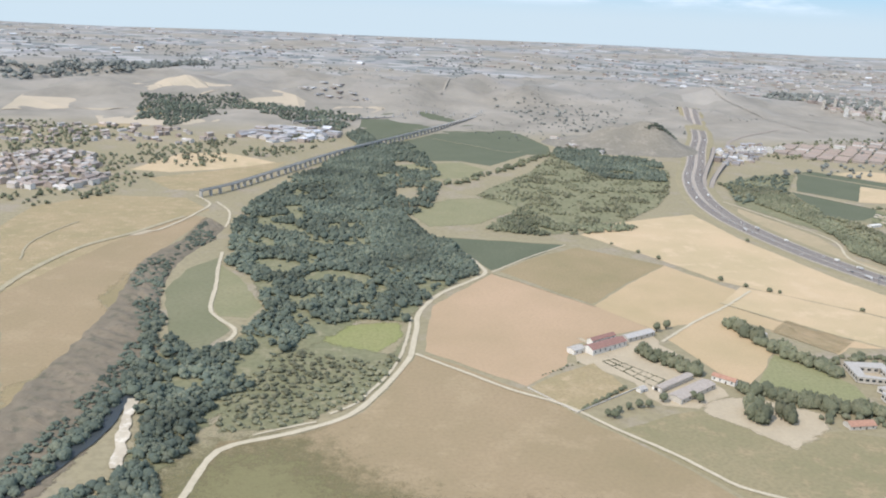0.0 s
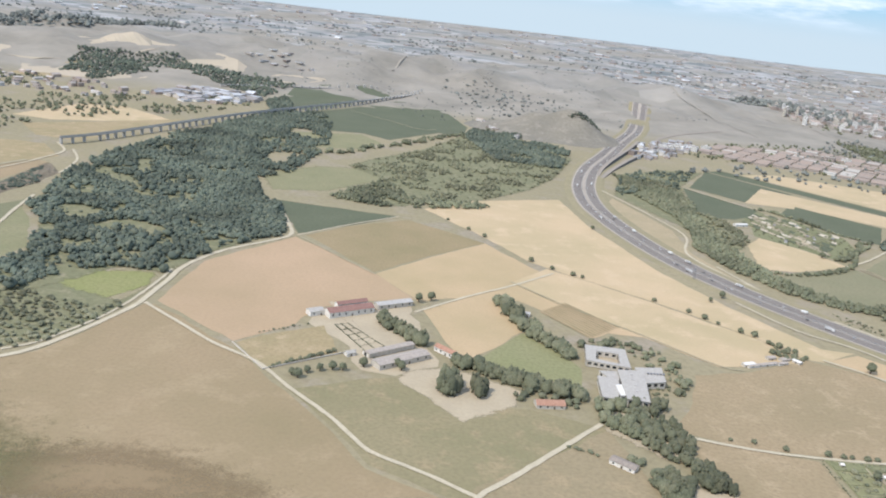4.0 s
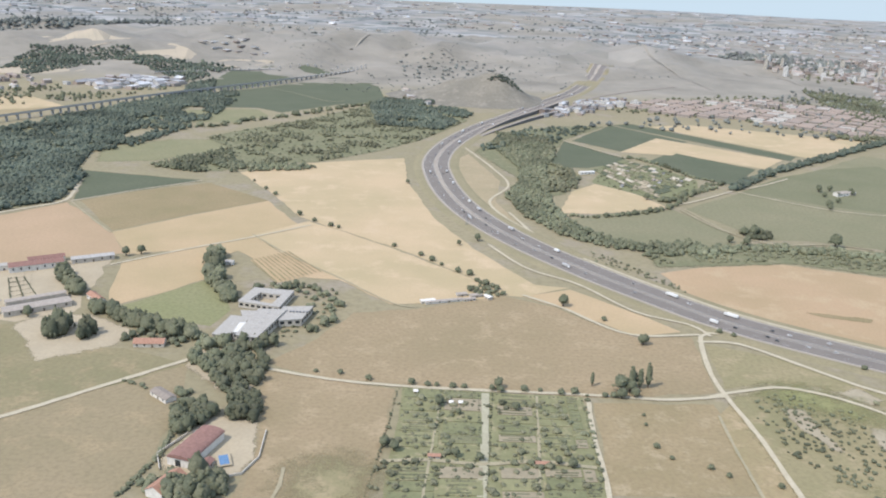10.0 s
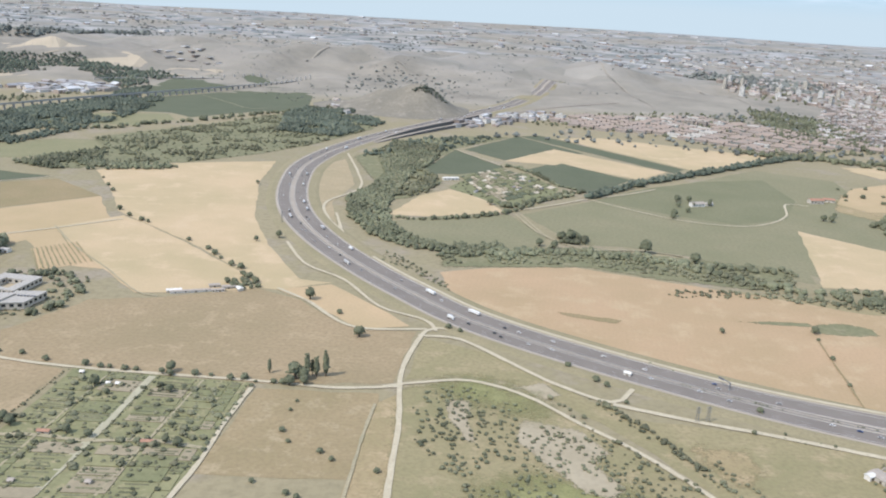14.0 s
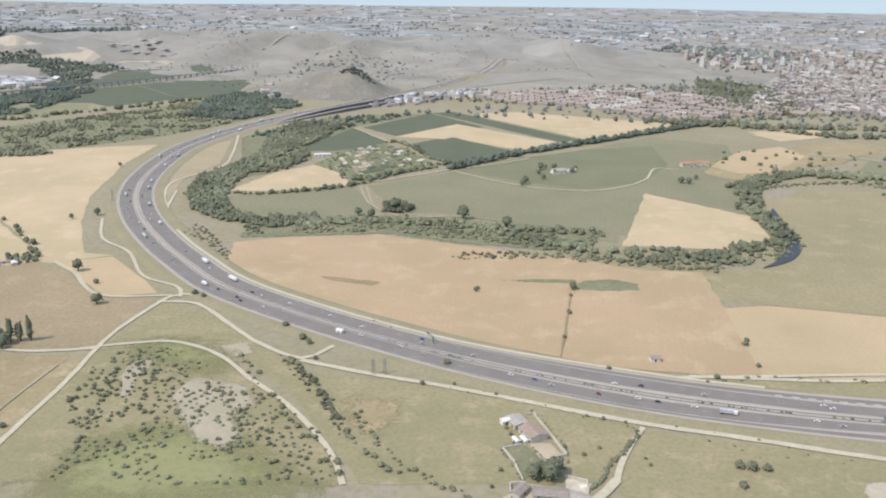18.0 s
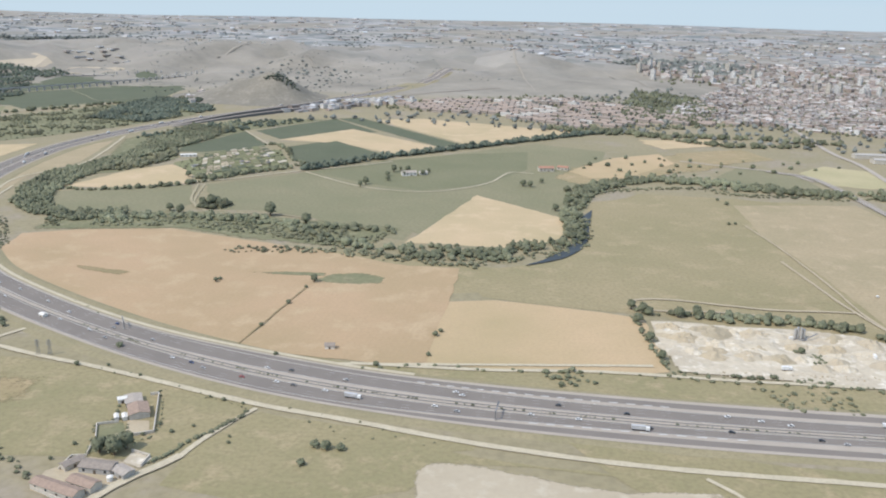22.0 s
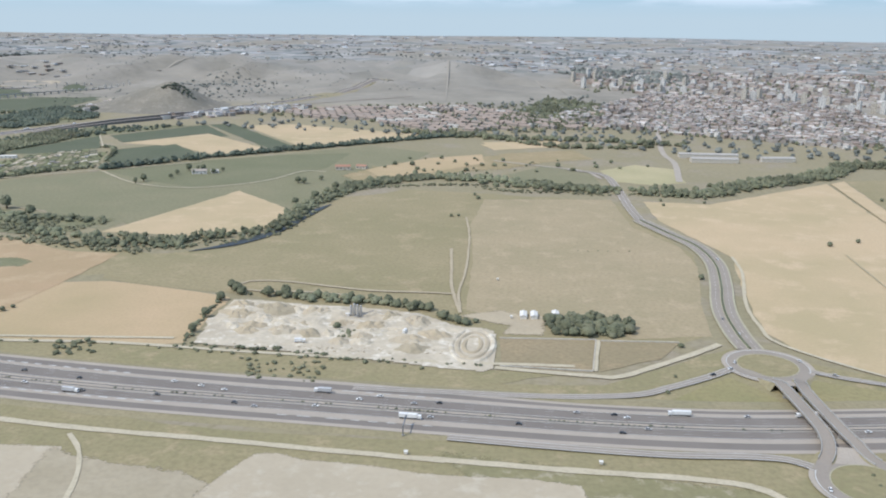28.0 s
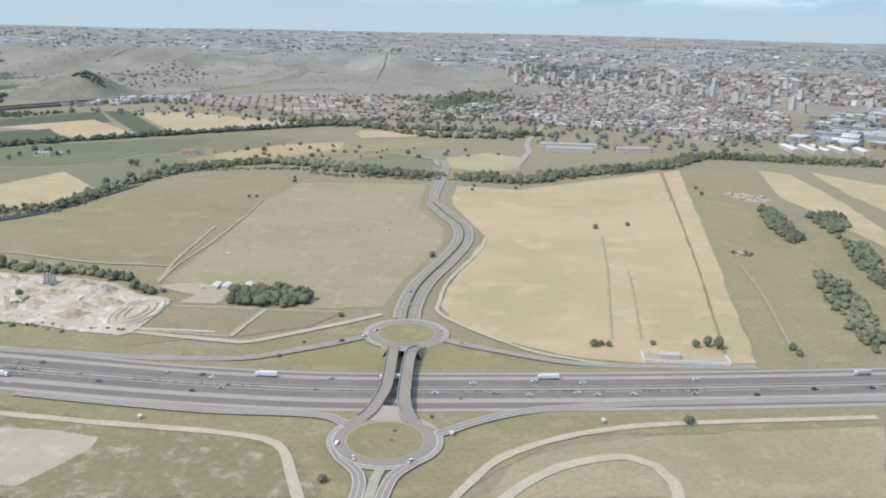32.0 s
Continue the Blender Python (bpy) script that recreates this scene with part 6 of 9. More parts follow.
wood("scrub", "bushes on the motorway verge", scatter([(853, 306), (870, 311), (877, 298), (861, 293)], 3.5, 42), 1.5, "leaves", BUSH_CROWNS, seed=42, category="scrub")
wood("scrub", "bushes on the motorway verge", scatter([(942, 300), (973, 303), (974, 288), (944, 280)], 5.0, 43), 1.2, "leaves_scrub", BUSH_CROWNS, seed=43, category="scrub")
wood("wood", "far trees around the village", thinned(scatter([(-515, 1350), (-359, 1387), (-242, 1148), (-177, 1210), (-39, 1325), (-4, 1242), (-75, 1083), (-197, 988), (-224, 845), (-280, 791), (-321, 823)], 11.0, 44), 0.012, 0.10, 44), 2.6, "leaves", seed=44, category="woodland")
wood("wood", "far belt of trees", thinned(scatter([(-357, 1576), (-193, 1616), (-147, 1564), (-47, 1586), (35, 1482), (-4, 1332), (-121, 1475), (-214, 1468), (-264, 1341), (-325, 1389)], 7.0, 45), 0.015, 0.25, 45), 3.0, "leaves_wood", seed=45, category="woodland")
wood("wood", "dark far woods", scatter([(-769, 2047), (-599, 2350), (-421, 2595), (-353, 2457), (-464, 2061), (-664, 1759)], 18.0, 46), 6.0, "leaves_hazed", seed=46, category="woodland")
wood("tree_belt", "belt of trees before the town", along([(880, 1031), (957, 995), (964, 1022), (1074, 935), (1181, 949)], 3.0, 6.0, 47, 0.00), 3.2, "leaves_dark", seed=47, category="tree belt")
wood("tree_belt", "belt of trees before the town", along([(923, 1051), (995, 995), (1090, 991), (1219, 969)], 3.0, 7.0, 48, 0.00), 3.2, "leaves", seed=48, category="tree belt")
wood("wood", "park trees in the town", scatter([(992, 1169), (1017, 1334), (1059, 1535), (1145, 1448), (1146, 1256), (1081, 1087)], 8.0, 49), 3.6, "leaves_dark", seed=49, category="woodland")
wood("wood", "scattered trees in the town", scatter([(546, 1039), (756, 1163), (889, 1356), (1127, 1616), (1229, 1241), (1439, 1101), (1729, 1403), (1563, 942), (1281, 869), (1025, 986)], 24.0, 50), 3.4, "leaves_hazed", seed=50, category="woodland")
wood("wood", "park trees behind the apartment blocks", scatter([(1074, 2092), (1240, 2255), (1382, 2053), (1353, 1828), (1187, 1872)], 16.0, 51), 6.0, "leaves_hazed", seed=51, category="woodland")
wood("wood", "scattered trees beyond the river", scatter([(892, 818), (983, 851), (1055, 810), (982, 757), (915, 723)], 24.0, 52), 2.0, "leaves", seed=52, category="woodland")
wood("wood", "scattered trees beyond the river", scatter([(923, 750), (986, 800), (1091, 852), (1179, 824), (1024, 754)], 26.0, 53), 2.0, "leaves", seed=53, category="woodland")
wood("scrub", "dark scrub on the near side of the knoll", scatter([(462, 1252), (480, 1246), (508, 1244), (520, 1256), (505, 1268), (480, 1264)], 4.0, 54), 2.4, "leaves_wood", BUSH_CROWNS, seed=54, category="scrub")
wood("wood", "scrub on the hillside", scatter([(309, 1892), (355, 1787), (455, 1719), (546, 1621), (524, 1427), (401, 1404), (325, 1490)], 22.0, 55), 3.4, "leaves_hazed", BUSH_CROWNS, seed=55, category="scrub")
plant("bush", [(234, 683), (249, 657), (260, 639), (288, 582), (301, 567), (320, 552), (314, 556), (361, 514), (379, 497), (386, 487), (392, 479), (402, 467), (409, 462), (413, 451), (418, 447), (424, 439), (427, 431), (478, 397)], 1.50, "dark bush on a field boundary", "field boundary bushes", 1)
plant("broad", [(417, 533), (459, 416), (492, 367)], 1.20, "lone leafy tree in the fields", "", 2)
plant("broad", [(364, 695), (404, 522)], 0.90, "lone leafy tree beside the motorway", "", 2)
plant("poplar", [(458, 320)], 1.00, "tall narrow poplar on the track", "poplars by the track", 3)
plant("bush", [(335, 325), (346, 324), (359, 319), (378, 316), (385, 315), (389, 315), (396, 314), (401, 314), (416, 313), (427, 313), (434, 313), (443, 311), (449, 312), (462, 310), (466, 310)], 1.20, "dark bush along the garden track", "garden track bushes", 4)
plant("broad", [(469, 309), (475, 310), (416, 315)], 1.10, "round leafy tree beside the track", "", 5)
plant("bush", [(475, 294), (474, 286), (474, 269), (478, 261), (491, 255), (471, 233), (488, 225), (496, 250), (484, 227)], 0.90, "low dark bush on brown fallow", "fallow bushes", 6)
plant("bush", [(536, 385), (542, 381), (593, 346), (604, 332), (608, 327), (671, 310), (513, 244)], 1.30, "dark bush beside the track", "", 7)
plant("broad", [(682, 402), (734, 409)], 0.80, "lone bush in the orange field", "", 8)
plant("bush", [(732, 399), (729, 374), (724, 343), (806, 341), (805, 318), (662, 290), (614, 311), (740, 310), (784, 305)], 1.10, "dark bush on a field boundary", "", 9)
plant("broad", [(623, 575), (614, 570), (607, 545), (597, 551), (671, 548), (701, 530)], 1.50, "round leafy tree by the farm", "", 10)
plant("broad", [(873, 596), (883, 615), (887, 571), (621, 570), (626, 571), (719, 665), (566, 669)], 1.50, "tall round tree by the river", "", 11)
plant("bush", [(683, 406), (772, 224), (774, 236), (778, 235), (783, 235), (994, 574), (1008, 639)], 1.30, "dark bush in dry grass", "", 12)
plant("broad", [(906, 384), (902, 371), (904, 347), (906, 327), (924, 381), (933, 381), (939, 382)], 1.00, "leafy tree by the quarry", "trees at the quarry edge", 13)
plant("bush", [(1004, 653), (999, 576), (1150, 636), (1183, 650), (1239, 529), (1120, 340), (1146, 444), (808, 346)], 1.30, "dark bush in the field", "", 14)
plant("bush", [(1229, 324), (1232, 326), (1235, 325), (1253, 330), (1260, 541), (1150, 653), (1186, 666), (1325, 682), (1326, 659), (1309, 334), (1310, 328), (1148, 206), (1257, 260)], 1.30, "dark bush in the field", "", 15)
plant("broad", [(1270, 330), (1275, 332), (1279, 330)], 1.00, "round tree by the walled plot", "", 16)
plant("bush", [(1108, 291), (1173, 250), (1113, 307), (1181, 265), (1163, 238), (1163, 232)], 0.60, "small bush on the verge", "", 17)
wood("hedge", "dark hedge beside the paddock", along([(119, 368), (151, 394)], 1.4, 0.5, 60, 0.00), 1.1, "leaves_dark", seed=60, category="hedge")
wood("hedge", "hedge on the edge of the ploughed field", along([(108, 409), (121, 418), (139, 430)], 2.2, 0.8, 61, 0.20), 1.0, "leaves", BUSH_CROWNS, seed=61, category="hedge")
plant("broad", [(131, 362), (134, 360), (138, 366), (144, 369), (150, 371), (155, 371), (165, 377), (182, 380), (184, 376), (198, 476), (206, 480)], 1.00, "round tree in the farm row", "farm tree row", 18)
wood("wood", "trees between the farm and the motorway bend", scatter([(407, 435), (415, 452), (432, 431), (427, 425), (413, 426)], 4.0, 64), 1.6, "leaves", seed=64, category="woodland")
wood("hedge", "row of small bushes in the fallow field", along([(1076, 492), (1090, 494), (1104, 496), (1116, 497)], 6.0, 0.3, 65, 0.00), 0.6, "leaves", BUSH_CROWNS, seed=65, category="hedge")
wood("hedge", "line of bushes along the field drain", along([(620, 366), (648, 344)], 6.0, 0.5, 66, 0.00), 0.8, "leaves", BUSH_CROWNS, seed=66, category="hedge")
wood("scrub", "weeds on the motorway verge", scatter([(651, 295), (707, 280), (745, 266), (707, 272)], 7.0, 67), 0.5, "leaves_scrub", BUSH_CROWNS, seed=67, category="scrub")
wood("scrub", "tufts of weed in dry grass", scatter([(752, 267), (832, 239), (904, 228), (832, 239), (792, 242), (770, 237)], 8.0, 68), 0.6, "leaves_scrub", BUSH_CROWNS, seed=68, category="scrub")
wood("scrub", "undergrowth along the river", along([(670, 461), (721, 468), (782, 456), (816, 456), (847, 473), (873, 487), (887, 516), (890, 574)], 0.9, 6.0, 70, 0.00), 1.4, "leaves_scrub", BUSH_CROWNS, seed=70, category="scrub")
wood("scrub", "undergrowth along the river", along([(882, 540), (893, 637), (914, 667), (944, 684), (994, 695), (1027, 675), (1072, 675), (1113, 669)], 0.9, 5.0, 72, 0.00), 1.4, "leaves_scrub", BUSH_CROWNS, seed=72, category="scrub")
wood("scrub", "undergrowth along the river", along([(1129, 678), (1190, 677), (1227, 718), (1271, 745), (1316, 786), (1361, 844), (1465, 836), (1524, 834)], 1.0, 5.0, 73, 0.00), 1.5, "leaves_scrub", BUSH_CROWNS, seed=73, category="scrub")
wood("wood", "riverside wood inside the motorway bend", scatter([(458, 971), (496, 937), (509, 874), (485, 779), (464, 685), (453, 617), (446, 662), (467, 729), (476, 807)], 3.4, 74), 2.2, "leaves", seed=74, category="woodland")
wood("scrub", "bushes along the motorway embankment", scatter([(492, 523), (519, 481), (536, 453), (537, 438), (514, 470), (489, 499)], 4.0, 75), 1.2, "leaves_scrub", BUSH_CROWNS, seed=75, category="scrub")
# allotment hedges and shrubs
wood("hedge", "clipped hedge round the allotments", along([(372, 309), (368, 263), (364, 230)], 1.1, 0.3, 90, 0.00), 0.6, "leaves_dark", BUSH_CROWNS, seed=90, category="hedge")
wood("hedge", "clipped hedge round the allotments", along([(407, 309), (405, 268), (399, 233)], 1.1, 0.3, 91, 0.00), 0.6, "leaves_dark", BUSH_CROWNS, seed=91, category="hedge")
wood("hedge", "clipped hedge round the allotments", along([(413, 310), (409, 264), (406, 234)], 1.1, 0.3, 92, 0.00), 0.6, "leaves_dark", BUSH_CROWNS, seed=92, category="hedge")
wood("hedge", "clipped hedge round the allotments", along([(451, 306), (450, 267), (447, 236)], 1.1, 0.3, 93, 0.00), 0.6, "leaves_dark", BUSH_CROWNS, seed=93, category="hedge")
wood("hedge", "hedge along the head of the allotments", along([(372, 311), (389, 310), (407, 309)], 1.1, 0.3, 94, 0.00), 0.6, "leaves_dark", BUSH_CROWNS, seed=94, category="hedge")
wood("hedge", "hedge along the head of the allotments", along([(414, 308), (434, 307), (451, 307)], 1.1, 0.3, 95, 0.00), 0.6, "leaves_dark", BUSH_CROWNS, seed=95, category="hedge")
wood("hedge", "bushes beside the white garden track", along([(454, 314), (451, 285), (449, 258), (447, 236)], 5.0, 0.8, 96, 0.00), 1.3, "leaves", BUSH_CROWNS, seed=96, category="hedge")
wood("scrub", "fruit trees and shrubs in the allotments", thinned(scatter([(373, 306), (405, 307), (403, 268), (399, 233), (365, 233), (369, 267)], 5.2, 22), 0.090, 0.20, 22), 1.7, "leaves_scrub", BUSH_CROWNS, seed=22, category="scrub")
wood("scrub", "fruit trees and shrubs in the allotments", thinned(scatter([(415, 305), (449, 305), (446, 236), (406, 234), (410, 265)], 5.2, 23), 0.090, 0.20, 23), 1.7, "leaves_scrub", BUSH_CROWNS, seed=23, category="scrub")
plant("broad", [(373, 261), (369, 264), (390, 297), (398, 290), (396, 258), (405, 256), (439, 253), (434, 255), (422, 295), (417, 311), (413, 312)], 0.75, "small round garden tree in the allotments", "allotment trees", 19)
for k in range(7):
    t = k / 6
    wood("hedge", "low clipped hedge of the farm garden", along([(149 + 21 * t, 428.7 - 40.7 * t), (156 + 24 * t, 432 - 34 * t)], 0.8, 0.2, 100 + k), 0.5, "leaves_dark", BUSH_CROWNS, seed=100 + k, category="hedge")
for k in range(3):
    t = k / 2
    wood("hedge", "low clipped hedge of the farm garden", along([(149 + 7 * t, 428.7 + 3.3 * t), (170 + 10 * t, 388 + 10 * t)], 0.8, 0.2, 110 + k), 0.5, "leaves_dark", BUSH_CROWNS, seed=110 + k, category="hedge")
wood("hedge", "bushes in front of the quarry", along([(909, 309), (927, 309), (944, 312), (966, 310), (987, 306), (1006, 303), (1016, 301)], 2.0, 2.0, 120, 0.40), 1.2, "leaves", BUSH_CROWNS, seed=120, category="hedge")
plant("broad", [(901, 389), (923, 381), (932, 382), (938, 379), (966, 380), (976, 381), (985, 378), (994, 375), (999, 372), (969, 340)], 0.90, "leafy tree above the quarry", "quarry trees", 20)
wood("scrub", "scrub bushes on the pale verge", scatter([(937, 302), (944, 304), (954, 281), (947, 279)], 3.5, 121), 1.3, "leaves_scrub", BUSH_CROWNS, seed=121, category="scrub")
wood("scrub", "scrub bushes on the pale verge", scatter([(960, 302), (973, 301), (977, 282), (968, 281)], 4.5, 122), 1.1, "leaves_scrub", BUSH_CROWNS, seed=122, category="scrub")
wood("wood", "tall tree clump by the farm", scatter([(217, 351), (222, 350), (225, 358), (219, 362)], 2.8, 130), 2.7, "leaves_dark", seed=130, category="woodland", tall=2.1)
wood("hedge", "line of dark bushes along a gully", along([(531, 303), (535, 280), (541, 254), (548, 227)], 1.8, 2.2, 140, 0.20), 1.1, "leaves_dark", BUSH_CROWNS, seed=140, category="hedge")
wood("hedge", "line of dark bushes along a gully", along([(536, 306), (553, 286), (562, 287)], 1.8, 2.2, 141, 0.20), 1.1, "leaves_scrub", BUSH_CROWNS, seed=141, category="hedge")
wood("hedge", "line of dark bushes along a gully", along([(558, 233), (564, 241), (565, 252)], 1.8, 2.2, 142, 0.20), 1.1, "leaves_dark", BUSH_CROWNS, seed=142, category="hedge")
wood("hedge", "line of dark bushes along a gully", along([(593, 266), (598, 246), (603, 231), (620, 229)], 1.8, 2.2, 143, 0.20), 1.1, "leaves_scrub", BUSH_CROWNS, seed=143, category="hedge")
wood("hedge", "line of dark bushes along a gully", along([(598, 312), (616, 287), (629, 267), (638, 245)], 1.8, 2.2, 144, 0.20), 1.1, "leaves_dark", BUSH_CROWNS, seed=144, category="hedge")
wood("hedge", "line of dark bushes along a gully", along([(573, 283), (584, 274), (594, 258)], 1.8, 2.2, 145, 0.20), 1.1, "leaves_scrub", BUSH_CROWNS, seed=145, category="hedge")
wood("hedge", "line of dark bushes along a gully", along([(525, 284), (529, 263), (538, 249)], 1.8, 2.2, 146, 0.20), 1.1, "leaves_dark", BUSH_CROWNS, seed=146, category="hedge")
plant("broad", [(470, 316), (474, 315)], 1.30, "round leafy tree beside old walls", "", 21)
plant("poplar", [(475, 318), (477, 320), (479, 319), (483, 320)], 1.25, "tall narrow poplar on the track", "poplars by the track", 22)
plant("broad", [(735, 722), (762, 713), (716, 656), (732, 703), (747, 726)], 1.20, "round tree beside the farmhouse", "farmhouse trees", 23)
wood("tree_belt", "dense dark riverside trees before the town", along([(1143, 682), (1189, 682), (1227, 718), (1272, 754), (1316, 792), (1362, 852), (1416, 851), (1468, 846), (1528, 845)], 0.8, 10.0, 160, 0.00), 2.8, "leaves_dark", seed=160, category="tree belt")
wood("tree_belt", "dense riverside trees behind the pasture", along([(892, 662), (939, 716), (991, 726), (1053, 703), (1114, 687)], 0.9, 9.0, 161, 0.00), 2.6, "leaves", seed=161, category="tree belt")
wood("tree_belt", "trees above the quarry face", along([(935, 382), (960, 381), (983, 377), (1000, 372)], 1.4, 2.0, 162, 0.00), 1.9, "leaves", seed=162, category="tree belt")
wood("hedge", "shrubs beside the long shed", along([(254, 310), (261.4, 307.7), (268, 303)], 1.4, 0.8, 163, 0.00), 1.2, "leaves", BUSH_CROWNS, seed=163, category="hedge")
wood("wood", "garden trees beside the long shed", scatter([(279, 303), (283, 304), (289, 299), (286, 296), (281, 299)], 3.0, 164), 1.9, "leaves", seed=164, category="woodland")
wood("wood", "garden trees east of the institute", scatter([(313, 435), (332, 429), (339, 404), (331, 391), (321, 401), (309, 425)], 5.0, 165), 1.6, "leaves", seed=165, category="woodland")
wood("scrub", "garden shrubs round the institute", scatter([(307, 367), (327, 398), (331, 387), (316, 358)], 4.0, 166), 1.1, "leaves", BUSH_CROWNS, seed=166, category="scrub")
wood("wood", "trees round the red roofed house", [(241, 352), (243, 356), (246, 359), (239, 356), (264, 351), (267, 347), (268, 352), (252, 356), (258, 354)], 2.0, "leaves_dark", seed=167, spread=0.25, category="woodland")
wood("wood", "tall dark trees standing in the riverside wood", thinned(scatter([(-30, 1009), (29, 1220), (71, 1105), (54, 806), (71, 722), (93, 680), (105, 602), (75, 562), (54, 527), (43, 492), (14, 497), (-14, 477), (-25, 456), (-30, 431), (-45, 396), (-57, 383), (-63, 350), (-67, 323), (-89, 304), (-88, 335), (-88, 358), (-102, 397), (-104, 443), (-97, 468), (-78, 438), (-58, 464), (-47, 514), (-62, 583), (-83, 610), (-93, 728), (-85, 831)], 9.0, 170), 0.030, 0.05, 170), 3.4, "leaves_wood", seed=170, category="woodland")
wood("scrub", "pale green shrubs in the riverside wood", scatter([(-30, 1009), (29, 1220), (71, 1105), (54, 806), (71, 722), (93, 680), (105, 602), (75, 562), (54, 527), (43, 492), (14, 497), (-14, 477), (-25, 456), (-30, 431), (-45, 396), (-57, 383), (-63, 350), (-67, 323), (-89, 304), (-88, 335), (-88, 358), (-102, 397), (-104, 443), (-97, 468), (-78, 438), (-58, 464), (-47, 514), (-62, 583), (-83, 610), (-93, 728), (-85, 831)], 13.0, 171), 1.5, "leaves_wood", BUSH_CROWNS, seed=171, category="scrub")
wood("scrub", "pale green shrubs in the scrub wood", scatter([(168, 918), (236, 1022), (296, 1160), (344, 1249), (388, 1164), (429, 1056), (375, 912), (332, 836), (277, 771), (233, 752), (194, 714), (137, 722), (182, 820), (144, 874)], 11.0, 172), 1.6, "leaves", BUSH_CROWNS, seed=172, category="scrub")
wood("wood", "riverside trees below the dirt track", thinned(scatter([(-86, 350), (-82, 330), (-72, 307), (-60, 264), (-82, 264), (-86, 310)], 3.6, 173), 0.050, 0.35, 173), 2.2, "leaves_wood", seed=173, category="woodland")
wood("wood", "dense riverside trees beside the gravel", scatter([(-92, 312), (-84, 322), (-74, 316), (-65, 288), (-64, 258), (-108, 258), (-116, 285), (-104, 305)], 3.4, 273), 2.2, "leaves_wood", seed=273, category="woodland")
wood("scrub", "thick scrub along the river bank", thinned(scatter([(530, 524), (575, 531), (627, 547), (683, 534), (739, 525), (763, 521), (756, 495), (727, 484), (675, 495), (622, 512), (574, 503), (530, 495)], 3.8, 180), 0.050, 0.15, 180), 1.5, "leaves_scrub", BUSH_CROWNS, seed=180, category="scrub")
wood("tree_belt", "riverside trees on the bank", along([(530, 514), (575, 524), (626, 537), (682, 527), (738, 522), (762, 517)], 1.6, 6.0, 181, 0.00), 2.0, "leaves", seed=181, category="tree belt")
wood("hedge", "shrubs at the quarry front", along([(911, 313), (926, 311), (944, 312), (962, 311), (971, 311)], 1.4, 1.5, 182, 0.30), 1.4, "leaves", BUSH_CROWNS, seed=182, category="hedge")
wood("hedge", "hedge along the quarry edge", along([(908, 313), (904, 339), (902, 362), (900, 380)], 1.3, 1.0, 183, 0.00), 1.4, "leaves", BUSH_CROWNS, seed=183, category="hedge")
plant("broad", [(735, 683), (740, 731), (746, 707), (766, 725), (856, 679), (866, 697), (850, 681)], 1.00, "round tree beside the farmhouse", "farmhouse trees", 24)
wood("scrub", "shrubs growing in the quarry", scatter([(967, 342), (976, 343), (979, 330), (971, 328)], 2.6, 184), 1.3, "leaves", BUSH_CROWNS, seed=184, category="scrub")


# ---- buildings ----
def gable_parts(l, w, h, rh, over=0.25, hip=0.0):
    """Vertices and faces of walls with gable ends, and of a two-sided roof with thickness, centred on the origin, ridge along x."""
    a, b = l / 2, w / 2
    walls_v = [(-a, -b, 0), (a, -b, 0), (a, b, 0), (-a, b, 0), (-a, -b, h), (a, -b, h), (a, b, h), (-a, b, h), (-a + hip, 0, h + rh), (a - hip, 0, h + rh)]
    walls_f = [(0, 1, 5, 4), (1, 2, 6, 5), (2, 3, 7, 6), (3, 0, 4, 7), (5, 6, 9), (7, 4, 8), (0, 3, 2, 1)]
    A, B, t, d = a + over, b + over, 0.12, rh * over / b
    top = [(-A, -B, h - d + t), (A, -B, h - d + t), (A - hip, 0, h + rh + t), (-A + hip, 0, h + rh + t), (A, B, h - d + t), (-A, B, h - d + t)]
    low = [(x, y, z - t) for x, y, z in top]
    roof_f = [(0, 1, 2, 3), (3, 2, 4, 5), (0, 6, 7, 1), (4, 10, 11, 5), (0, 3, 9, 6), (3, 5, 11, 9), (1, 7, 8, 2), (2, 8, 10, 4)]
    if hip:
        roof_f = [(0, 1, 2, 3), (3, 2, 4, 5), (1, 4, 2), (5, 0, 3), (0, 6, 7, 1), (4, 10, 11, 5), (1, 7, 10, 4), (5, 11, 6, 0)]
    return walls_v, walls_f, top + low, roof_f


def openings(root, l, w, h, n, door=True):
    """Dark window panes on the long sides and one door."""
    for s in (-1, 1):
        for i in range(n):
            x = -l / 2 + l * (i + 0.5) / n
            if door and s < 0 and i == n // 2:
                part("door", box(bmesh.new(), x - 0.45, x + 0.45, s * w / 2 - 0.05, s * w / 2 + 0.05, 0.0, min(1.5, h * 0.7)), "bark", root)
            else:
                part("window", box(bmesh.new(), x - 0.4, x + 0.4, s * w / 2 - 0.05, s * w / 2 + 0.05, h * 0.35, h * 0.78), "dark_glass", root)


def house(name, label, category, x, y, l, w, h, rh, turn, wall="render_cream", roof="roof_tile", n=3, group="", hip=0.0):
    root = thing(name, label, category, (x, y, hill(x, y) + 0.05), turn, group)
    wv, wf, rv, rf = gable_parts(l, w, h, rh, hip=hip)
    mesh_of("wall", wv, wf, wall, root)
    mesh_of("roof", rv, rf, roof, root)
    if n:
        openings(root, l, w, h, n)
    return root


